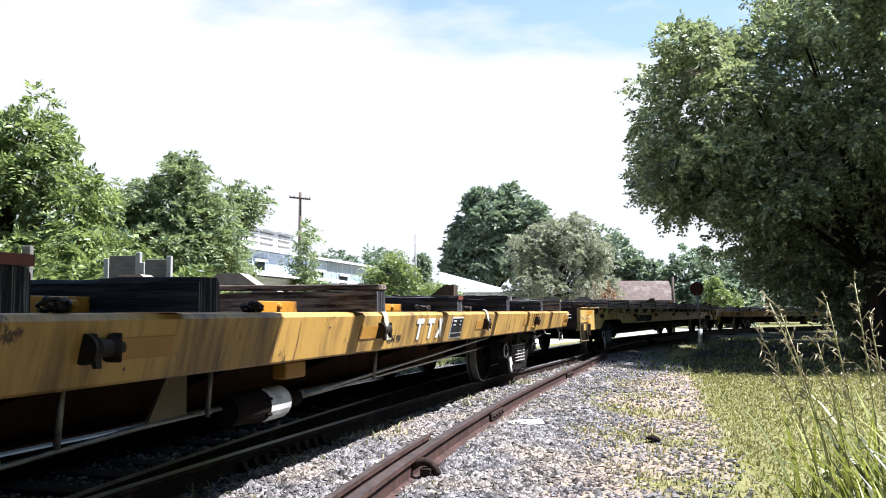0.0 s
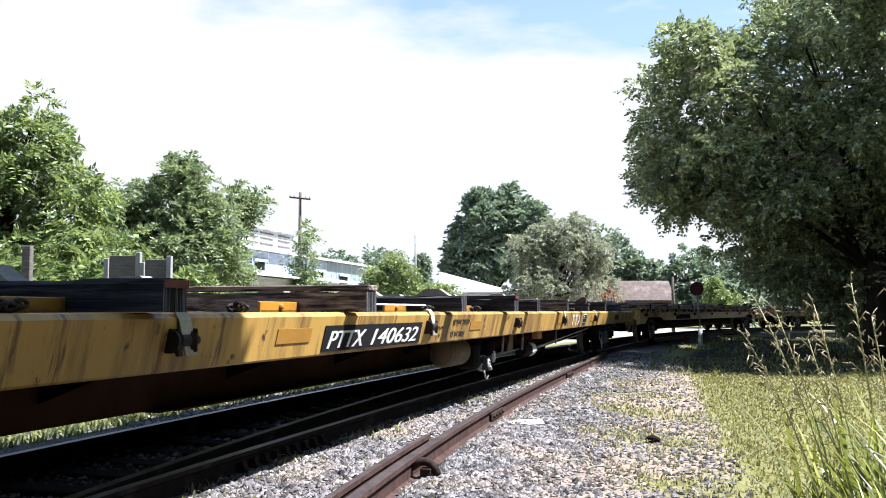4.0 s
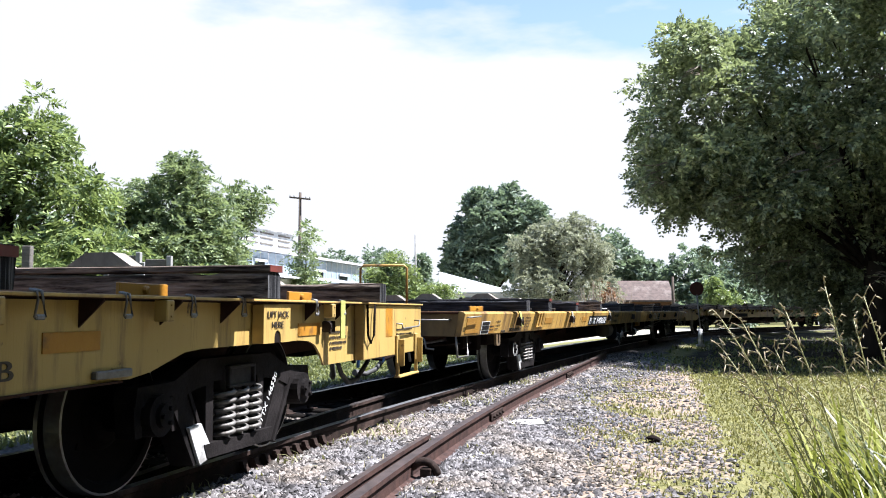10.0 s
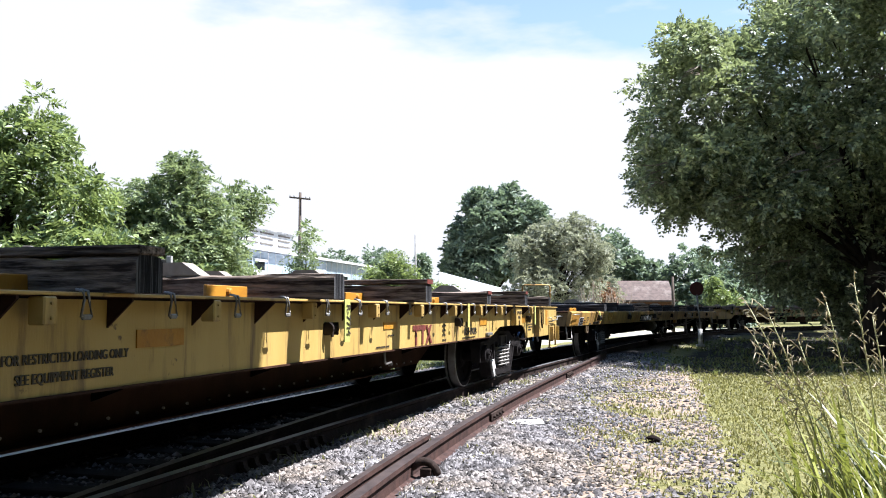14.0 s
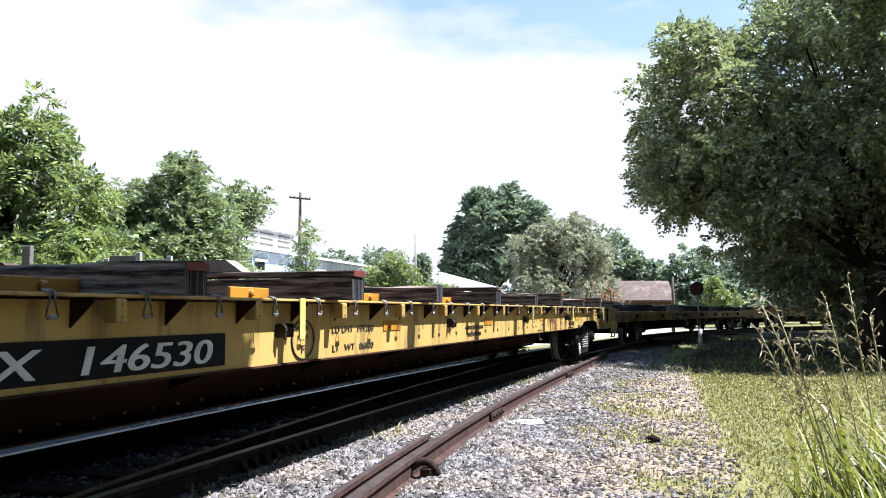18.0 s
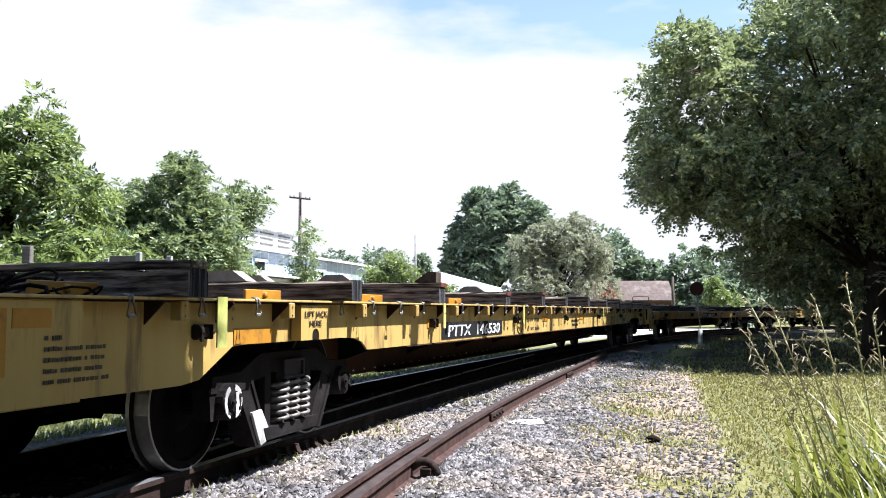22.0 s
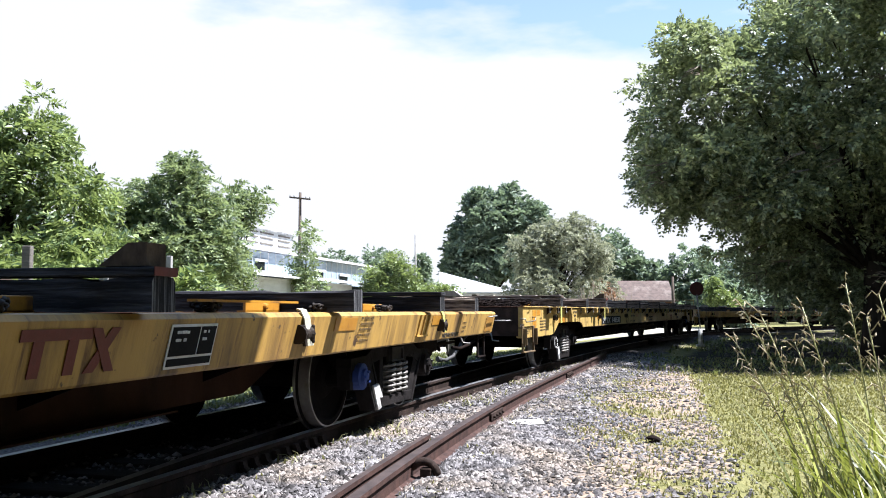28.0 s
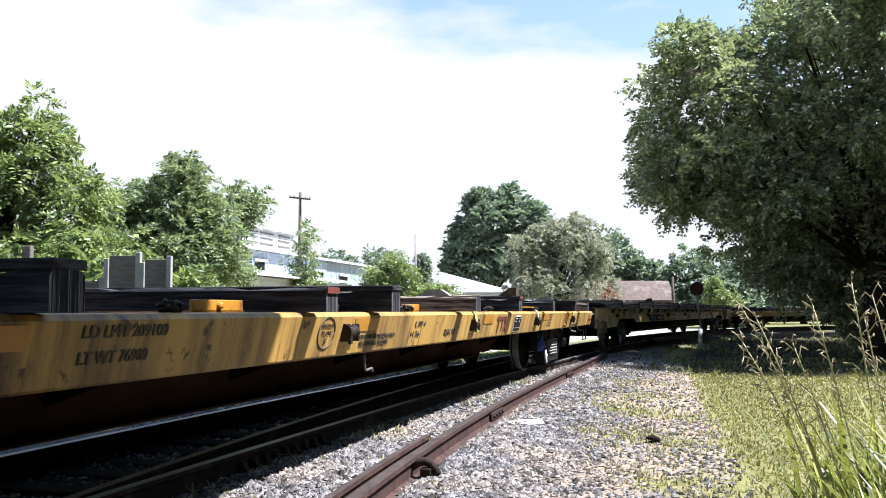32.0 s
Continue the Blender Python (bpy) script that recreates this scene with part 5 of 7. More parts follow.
def smooth_car(name, label, half, ends, seed, letters=None, gear=True, flip=1):
    """Flat car with smooth, inward-sloping side sills."""
    DECK, TOP, LOW = 1.0, 1.357, 0.702
    foot = 1.287
    car = thing(name, label, "flat car", "freight cars of the train")
    bm = bmesh.new()
    face_box(bm, -half - ends, half + ends, -1.285, 1.285, DECK - 0.025, DECK - 0.003, 0.005)
    part("deck", bm, M["sill"], car, "rusty steel deck plate")
    outline = [(TOP - 0.07, DECK), (TOP - 0.02, DECK - 0.006), (TOP, DECK - 0.03), (foot + 0.012, LOW + 0.012), (foot, LOW), (foot - 0.06, LOW), (foot - 0.06, LOW + 0.012), (TOP - 0.085, DECK - 0.05), (TOP - 0.085, DECK)]
    for side in (-1, 1):
        bm = bmesh.new()
        prism(bm, [(side * p, q) for p, q in outline], "x", -half - ends, half + ends)
        part("side_sill", bm, M["yellow"], car, "yellow sloping side sill streaked with rust")
    for d in (-1, 1):
        bm = bmesh.new()
        prism(bm, [(-1.27, DECK - 0.03), (1.27, DECK - 0.03), (1.20, LOW), (-1.20, LOW)], "x", d * (half + ends) - 0.012 - 0.06 * d, d * (half + ends) + 0.012 - 0.06 * d)
        part("end_sill", bm, M["dirty_yellow"], car, "grimy yellow end plate")
        bm = bmesh.new()
        tube(bm, [(d * (half + ends - 0.05), -1.15, 0.90), (d * (half + ends + 0.05), -1.15, 0.90), (d * (half + ends + 0.05), -0.35, 0.90), (d * (half + ends - 0.05), -0.35, 0.90)], 0.011, 6)
        part("grab_iron", bm, M["galv"], car, "steel grab iron across the end")
        coupler(car, d * (half + ends - 0.05), d)
        for side in (-1, 1):
            bm = bmesh.new()
            x = d * (half + ends - 0.28)
            if flip < 0:
                x = d * (half + ends - 0.345)
                for q in (-0.215, 0.215):
                    prism(bm, [(x + q - 0.04, LOW + 0.02), (x + q + 0.04, LOW + 0.02), (x + q + 0.028, LOW - 0.30), (x + q - 0.028, LOW - 0.30)], "y", side * 1.21 - 0.01, side * 1.21 + 0.01)
                face_box(bm, x - 0.243, x + 0.243, side * 1.21 - 0.03, side * 1.21 + 0.03, LOW - 0.315, LOW - 0.301)
                part("corner_step", bm, M["under"], car, "dark flat-bar corner footstep")
            else:
                tube(bm, [(x - 0.20, side * 1.21, LOW + 0.02), (x - 0.20, side * 1.23, LOW - 0.25), (x + 0.20, side * 1.23, LOW - 0.25), (x + 0.20, side * 1.21, LOW + 0.02)], 0.013, 6)
                part("corner_step", bm, M["galv"], car, "bent steel corner footstep")
            bm = bmesh.new()
            tube(bm, [(x - 0.2, side * 1.30, 0.93), (x - 0.2, side * 1.40, 0.93), (x + 0.2, side * 1.40, 0.94), (x + 0.2, side * 1.30, 0.94)], 0.010, 6)
            part("grab_iron", bm, M["galv"], car)
    underframe(car, half, ends, 0.36)
    for d in (-1, 1):
        for a, b, y, z0, z1 in ((1.25, 1.75, -0.95, 0.52, 0.68), (1.85, 2.05, -0.90, 0.46, 0.70), (2.2, 2.5, -0.85, 0.50, 0.66)):
            part("brake_lever", box(*sorted((d * (half + a), d * (half + b))), y, y + 0.25, z0, z1, 0.02), M["under"], car, "black brake lever under the end")
        bm = bmesh.new()
        tube(bm, [(d * (half + 1.1), -0.8, 0.56), (d * (half + ends - 0.2), -0.8, 0.58)], 0.02, 6)
        part("brake_rod", bm, M["under"], car, "dark brake rod under the end")
        bm = bmesh.new()
        tube(bm, [(d * (half + 2.3), -0.6, 0.62), (d * (half + ends - 0.5), -0.62, 0.60), (d * (half + ends + 0.02), -0.66, 0.62), (d * (half + ends + 0.06), -0.66, 0.50), (d * (half + ends + 0.02), -0.66, 0.40)], 0.018, 6)
        part("train_pipe", bm, M["galv"], car, "grey brake pipe")
    if flip > 0:
        places = [-11.63, -10.43, -8.17, -5.80, -3.48, -1.14, 0.02, 2.34, 4.67, 7.0, 9.3, 11.6]
        plates = [-12.19, -8.54, -6.16, -3.90, -1.60, -0.20, 1.86, 4.2, 6.6, 9.0, 11.3]
        winches = [(-11.40, 1), (-7.90, 2), (-4.02, 2), (-0.51, 0), (2.87, 2), (6.45, 2), (10.0, 0)]
    else:
        places = [-11.6, -10.4, -8.1, -5.6, -3.29, -0.94, 0.22, 2.57, 5.01, 7.50, 10.09, 11.6]
        plates = [-10.8, -8.4, -6.0, -3.6, -1.36, 2.25, 4.58, 7.15, 9.5]
        winches = [(10.65, 1), (6.91, 2), (3.18, 1), (-0.30, 0), (-3.9, 2), (-7.6, 0)]
    rnd = deck_load(car, places, plates, DECK, seed, reds=(1, 2, 5, 8))
    part("deck_plate", DECK_PLATE_LOW, None, car, "upright orange-yellow plate with a round eye", pose(-11.60, 0.95, DECK))
    slope = math.degrees(math.atan2(TOP - foot - 0.012, DECK - LOW - 0.042))

    def near(x, z, proud=0.004):
        y = -(foot + 0.012 + (TOP - foot - 0.012) * (z - LOW - 0.012) / (DECK - LOW - 0.042)) - proud
        return pose(x, y, z, 90 + slope, 0, 0)

    def panel(x, z, w, h, mat, label, name="painted_panel", proud=0.002):
        bm = box(0, w, 0, h, 0, 0.004)
        part(name, bm, mat, car, label, near(x, z, proud))

    for i, x in enumerate(np.arange(-half - 0.4, half + 0.6, 1.63)):
        q = x + rnd.uniform(-0.25, 0.25)
        part("chain", CHAIN, None, car, "greasy chain and ratchet on the deck edge", pose(q, -1.24, DECK, 0, 0, rnd.uniform(-30, 30)))
        part("chain", CHAIN, None, car, "greasy chain and ratchet on the deck edge", pose(q + 0.4, 1.24, DECK, 0, 0, rnd.uniform(-30, 30)))
    for x, kind in winches:
        part("strap_winch", WINCH, None, car, "greasy black strap winch", pose(x, -1.345, 0.86))
        if kind:
            part("strap", STRAP_LIME if kind == 1 else STRAP_PALE, None, car, "lime webbing strap" if kind == 1 else "faded white webbing strap", pose(x - 0.01, -1.32, 0.985))
        part("strap_winch", WINCH, None, car, "greasy black strap winch", pose(x, 1.345, 0.87, 0, 0, 180))
    # webbing pulled tight along the deck from a chain to a winch
    a, b, cloth = (-5.25, -4.05, M["white"]) if flip > 0 else (5.62, 6.90, M["orange"])
    part("strap", box(a, b, -1.31, -1.25, DECK + 0.055, DECK + 0.068), cloth, car, "webbing strap stretched along the deck")
    # upright ribbed brackets beside the recesses over the trucks
    for a in (-10.36, 9.75):
        bm = bmesh.new()
        for q in (0.0, 0.16, 0.32):
            prism(bm, [(-1.378, 0.97), (-1.32, 0.97), (-1.24, 0.775), (-1.325, 0.775)], "x", a + q, a + q + 0.02)
        face_box(bm, a - 0.02, a + 0.38, -1.33, -1.26, 0.76, 0.775)
        part("ribbed_bracket", bm, M["yellow"], car, "yellow ribbed bracket on the side")
    for x in ((-9.83, -6.89, -2.67, -0.44, 2.40, 6.0, 9.0) if flip > 0 else (10.25, 7.47, 3.65, -0.20, -3.78, -7.2)):
        panel(x, 0.805 if flip > 0 else 0.865, 0.46, 0.095, M["orange"] if flip < 0 else M["patch"], "orange primer patch")
    for x in (-half - ends + 0.12, half + ends - 0.62):
        panel(x, 0.735, 0.52, 0.19, M["patch"], "rusty orange end patch")
    if letters:
        number, load, empty = letters
        if number:
            panel(-6.23, 0.727, 1.99, 0.185, M["black"], "black number panel", proud=0.003)
            lettering("PTTX", 0.13, M["white"], car, near(-6.16, 0.748, 0.008), 0.64, 0.25, bold=0.013)
            lettering(number, 0.13, M["white"], car, near(-5.38, 0.748, 0.008), 1.04, 0.25, bold=0.013)
        lettering("LD LMT " + load, 0.055, M["ink"], car, near(-3.30 if number else -3.03, 0.873 if number else 0.90), 0.57, bold=0.005)
        lettering("LT WT " + empty, 0.055, M["ink"], car, near(-3.30 if number else -3.03, 0.752 if number else 0.795), 0.45, bold=0.005)
        bars((0.30, 0.33, 0.30, 0.28, 0.26), 0.022, 0.022, M["ink_faded"], car, near(-11.05 if number else 8.02, 0.90 if number else 0.945), 3)
        lettering("2 INCH HI COMP SHOES", 0.05, M["ink"], car, near(-11.83 if number else 10.82, 0.722), 0.63 if number else 0.80, bold=0.004)
        bars((0.20, 0.22, 0.14), 0.024, 0.026, M["ink_faded"], car, near(-12.50 if number else 11.75, 0.86), 5)
        if number:
            lettering("PULL HERE", 0.035, M["ink"], car, near(-12.20, 0.712), 0.19, bold=0.003)
            panel(-13.11, 0.712, 0.33, 0.165, M["white"], "white stencil border", proud=0.002)
            for x0, w, z0, h in ((0.02, 0.29, 0.115, 0.04), (0.02, 0.14, 0.055, 0.05), (0.175, 0.135, 0.055, 0.05), (0.02, 0.29, 0.012, 0.032)):
                panel(-13.11 + x0, 0.712 + z0, w, h, M["black"], "black stencil field", proud=0.006)
            panel(-12.77, 0.718, 0.21, 0.11, M["patch"], "orange test date patch")
            bars((0.16, 0.15), 0.02, 0.025, M["ink"], car, near(-12.75, 0.80, 0.008), 31)
            bm = bmesh.new()
            slot = [(-12.25 + 0.028 * math.cos(q), 0.60 + 0.04 * math.sin(q)) for q in np.linspace(math.pi, 2 * math.pi, 9)]
            prism(bm, [(-12.34, 0.70), (-12.34, 0.565), (-12.31, 0.54), (-12.19, 0.54), (-12.16, 0.565), (-12.16, 0.70), (-12.222, 0.70)] + slot[::-1] + [(-12.278, 0.70)], "y", -1.285, -1.25)
            part("towing_lug", bm, M["dirty_yellow"], car, "grimy yellow slotted towing lug")
            lettering("RSH 90", 0.06, M["ink"], car, near(3.05, 0.76), 0.32)
            lettering("PLATE", 0.03, M["ink"], car, near(-3.75, 0.835), 0.18)
            lettering("F", 0.04, M["ink"], car, near(-3.69, 0.755), 0.04)
        else:
            ring = bmesh.new()
            tube(ring, [(0.13 * math.cos(q), 0.105 * math.sin(q), 0.0) for q in np.linspace(0, 2 * math.pi, 33)], 0.005, 4)
            part("round_stencil", ring, M["ink"], car, "round black plate stencil", near(-0.66, 0.865, 0.002))
            lever = bmesh.new()
            tube(lever, [(0.30, -1.22, 0.71), (0.30, -1.23, 0.57), (0.32, -1.23, 0.56), (0.44, -1.23, 0.57), (0.46, -1.23, 0.545)], 0.010, 6)
            part("release_lever", lever, M["galv"], car, "bent pale release lever")
            lettering("L 89 4", 0.05, M["ink"], car, near(1.18, 0.875), 0.29)
            lettering("H 36", 0.05, M["ink"], car, near(1.10, 0.79), 0.24)
            lettering("RSH 90", 0.068, M["ink"], car, near(2.11, 0.772), 0.38)
            lettering("FOR RESTRICTED LOADING ONLY", 0.036, M["ink"], car, near(-0.08, 0.805), 0.77, bold=0.003)
            lettering("SEE EQUIPMENT REGISTER", 0.036, M["ink"], car, near(-0.05, 0.755), 0.60, bold=0.003)
            lettering("EXCEEDS", 0.026, M["ink"], car, near(-0.75, 0.90), 0.18)
            lettering("PLATE", 0.03, M["ink"], car, near(-0.73, 0.85), 0.15)
            lettering("F", 0.05, M["ink"], car, near(-0.68, 0.785), 0.04)
        stencil = 4.92 if number else 5.31
        # white-edged black consolidated stencil
        panel(stencil, 0.735, 0.44, 0.215, M["white"], "white stencil border", proud=0.002)
        for x0, w, z0, h in ((0.015, 0.25, 0.06, 0.14), (0.28, 0.145, 0.06, 0.14), (0.015, 0.41, 0.012, 0.036)):
            panel(stencil + x0, 0.735 + z0, w, h, M["black"], "black stencil field", proud=0.006)
        bars((0.12, 0.10), 0.018, 0.02, M["white"], car, near(stencil + 0.05, 0.90, 0.011), 9)
        bars((0.07, 0.06), 0.018, 0.02, M["white"], car, near(stencil + 0.30, 0.90, 0.011), 10)
        mat = M["white"] if number else M["red"]
        for q in range(3):
            x = (3.74 if number else 4.31) + q * (0.34 if number else 0.20)
            bm = bmesh.new()
            if q < 2:
                face_box(bm, 0, 0.215, 0.14, 0.185, 0, 0.003)
                face_box(bm, 0.075, 0.135, 0, 0.139, 0, 0.003)
            else:
                prism(bm, [(0, 0), (0.065, 0), (0.20, 0.185), (0.135, 0.185)], "z", 0, 0.003)
                prism(bm, [(0.135, 0), (0.20, 0), (0.065, 0.185), (0, 0.185)], "z", 0.004, 0.006)
            part("owner_mark", bm, mat, car, "block-shaped owner's mark", near(x, 0.76))
    if gear:
        bm = bmesh.new()
        lathe(bm, [(-0.36, 0.05), (-0.34, 0.14), (-0.29, 0.17), (0.29, 0.17), (0.34, 0.14), (0.36, 0.05)], "x", 22, (-1.88, -0.86, 0.535))
        part("air_reservoir", bm, M["tank"], car, "tan cylindrical air reservoir")
        bm = bmesh.new()
        lathe(bm, [(-0.38, 0.03), (-0.36, 0.085), (-0.06, 0.10), (0.0, 0.10), (0.02, 0.106), (0.30, 0.106), (0.33, 0.075), (0.45, 0.04), (0.58, 0.055), (0.62, 0.02)], "x", 20, (1.43, -1.02, 0.425), tags=(4,))
        for q in range(7):
            a = 0.9 * q
            tube(bm, [(1.40, -1.02 + 0.108 * math.cos(a), 0.425 + 0.108 * math.sin(a)), (1.46, -1.02 + 0.108 * math.cos(a), 0.425 + 0.108 * math.sin(a))], 0.011, 5)
        part("brake_cylinder", bm, (M["under"], M["whitewash"]), car, "black brake cylinder with a white band")
        bm = bmesh.new()
        prism(bm, [(0.52, 0.70), (0.69, 0.70), (0.69, 0.43), (0.34, 0.45)], "y", -1.0, -0.98)
        part("bracket_plate", bm, M["tank"], car, "pale triangular bracket plate")
        bm = bmesh.new()
        face_box(bm, -1.42, -1.24, -1.06, -0.80, 0.30, 0.63, 0.04)
        face_box(bm, -1.24, -0.84, -1.00, -0.86, 0.50, 0.66, 0.03)
        valve = part("control_valve", bm, M["frame"], car, "black cast brake control valve")
        bm = bmesh.new()
        lathe(bm, [(-0.10, 0.03), (-0.085, 0.085), (0.0, 0.105), (0.085, 0.085), (0.10, 0.03)], "x", 14, (-1.14, -1.05, 0.36))
        face_box(bm, -1.20, -1.08, -1.16, -1.06, 0.27, 0.34, 0.02)
        part("service_portion", bm, M["daubed"], valve, "round casting daubed with white paint")
        bm = bmesh.new()
        face_box(bm, -1.01, -0.86, -1.12, -0.95, 0.44, 0.64, 0.04)
        part("emergency_portion", bm, M["under"], valve)
        bm = bmesh.new()
        tube(bm, [(-0.80, -1.10, 0.50), (-0.79, -1.10, 0.44), (-0.78, -1.09, 0.36)], [0.022, 0.030, 0.020], 8)
        part("vent_cap", bm, M["whitewash"], valve, "white-painted vent cap")
        bm = bmesh.new()
        tube(bm, [(-1.26, -1.10, 0.28), (-1.24, -1.11, 0.20), (-1.18, -1.11, 0.17), (-1.10, -1.11, 0.21)], 0.012, 6)
        part("release_rod", bm, M["galv"], valve)
        bm = bmesh.new()
        tube(bm, [(-0.76, -1.02, 0.40), (0.30, -1.0, 0.44), (1.05, -1.0, 0.45)], 0.013, 6)
        part("air_pipe", bm, M["galv"], car, "thin pale air pipe")
        bm = bmesh.new()
        tube(bm, [(2.05, -1.02, 0.425), (7.9, -1.05, 0.66)], 0.014, 6)
        tube(bm, [(2.02, -0.95, 0.40), (half - 0.6, -0.75, 0.50)], 0.016, 6)
        part("brake_rod", bm, M["galv"], car, "long steel brake rod")
        for x in (-0.48, 0.68, 3.26):
            bm = bmesh.new()
            tube(bm, [(x, -1.15, 0.72), (x, -1.13, 0.45)], 0.016, 6)
            part("hanger_rod", bm, M["galv"], car)
        part("small_box", box(1.49, 1.78, -1.20, -1.10, 0.585, 0.69, 0.01), M["patch"], car, "orange box under the side")
    return car, half, (truck(car, REAR, 0, True), truck(car, FRONT, 2 if not (letters and letters[0]) else 0, True))


HALF, PITCH, LEAD = 9.97, 28.886, 1.493       # half the distance of the truck centres, car to car, the first car's place at the start
TRAIN = [
    (smooth_car("flat_car", "long yellow flat car with sloping rust-streaked sides and cross timbers", HALF, 3.86, 3, ("140632", "209000", "77000")), LEAD),
    (pocket_car("flat_car", "long pale yellow flat car with stake pockets and cross timbers", HALF, 3.74, 2), LEAD - PITCH),
    (smooth_car("flat_car", "yellow flat car with sloping sides, red block marks and timbers", HALF, 3.83, 6, ("", "209100", "76900"), gear=False, flip=-1), LEAD - 2 * PITCH),
    (pocket_car("flat_car", "yellow flat car with stake pockets, rolling in the tree's shade", HALF, 3.74, 5, letters=False), LEAD + PITCH),
    (smooth_car("flat_car", "yellow flat car with timbers, leading round the bend", HALF, 3.83, 9), LEAD + 2 * PITCH),
]


# ---------------------------------------------------------------- trees
def leaf_cloud(rng, blobs, clumps, per, length, lumps=11, core=0.72):
    """Fronds through lumpy masses: each ellipsoid (x, y, z, rx, ry, rz) is broken into smaller tufts. Gives starts and ways."""
    tufts = []
    for b in blobs:
        b = np.array(b)
        tufts.append((*b[:3], *(b[3:] * core)))
        n = lumps
        d = rng.normal(0, 1, (n, 3))
        d /= np.linalg.norm(d, axis=1)[:, None]
        for q in d:
            tufts.append((*(b[:3] + q * b[3:] * rng.uniform(0.6, 0.98) * (1.0 if core > 0.7 else 1.12)), *(b[3:] * rng.uniform(0.22, 0.42) * (1.0 if core > 0.7 else 0.8))))
    tufts = np.array(tufts)
    vol = (tufts[:, 3] * tufts[:, 4] * tufts[:, 5]) ** 0.62
    t = tufts[rng.choice(len(tufts), clumps, p=vol / vol.sum())]
    d = rng.normal(0, 1, (clumps, 3))
    d /= np.linalg.norm(d, axis=1)[:, None]
    c = t[:, :3] + d * t[:, 3:] * (rng.uniform(0.2, 1.0, clumps) ** 0.45)[:, None]
    way = d + rng.normal(0, 0.45, (clumps, 3)) + np.array([0, 0, 0.1])
    way /= np.linalg.norm(way, axis=1)[:, None]
    return c, way * (length * rng.uniform(0.6, 1.25, clumps))[:, None]


def leaves_mesh(name, rng, c, way, per, droop, length, width, mat):
    """Leaflets set in pairs along each frond, which droops towards its tip."""
    k = len(c)
    q = (np.arange(per) // 2 + 0.6 + rng.uniform(-0.2, 0.2, (k, per))) / (per / 2)
    p = c[:, None] + way[:, None] * q[..., None]
    p[..., 2] -= droop * np.linalg.norm(way, axis=1)[:, None] * q ** 2
    side = np.cross(way, rng.normal(0, 0.5, (k, 3)) + np.array([0, 0, 1.0]))
    side /= np.linalg.norm(side, axis=1)[:, None] + 1e-9
    unit = way / (np.linalg.norm(way, axis=1)[:, None] + 1e-9)
    sign = np.where(np.arange(per) % 2, 1.0, -1.0)[None, :, None]
    a = side[:, None] * sign + unit[:, None] * 0.55 + rng.normal(0, 0.28, (k, per, 3)) + np.array([0, 0, -0.22])
    a /= np.linalg.norm(a, axis=2)[..., None]
    n = np.cross(unit[:, None], side[:, None]) + rng.normal(0, 0.4, (k, per, 3))
    s = np.cross(a, n)
    s /= np.linalg.norm(s, axis=2)[..., None] + 1e-9
    n = np.cross(a, s)
    ln = length * rng.uniform(0.65, 1.25, (k, per, 1))
    wd = width * rng.uniform(0.75, 1.2, (k, per, 1))
    v = np.stack([p, p + a * ln * 0.45 + s * wd + n * wd * 0.25, p + a * ln, p + a * ln * 0.45 - s * wd + n * wd * 0.25], 2).reshape(-1, 3)
    i = 4 * np.arange(k * per)[:, None]
    loops = np.concatenate([i + np.array([[0, 1, 2]]), i + np.array([[0, 2, 3]])], 1).ravel()
    return raw_mesh(name, v, loops, np.full(2 * k * per, 3), (mat,))


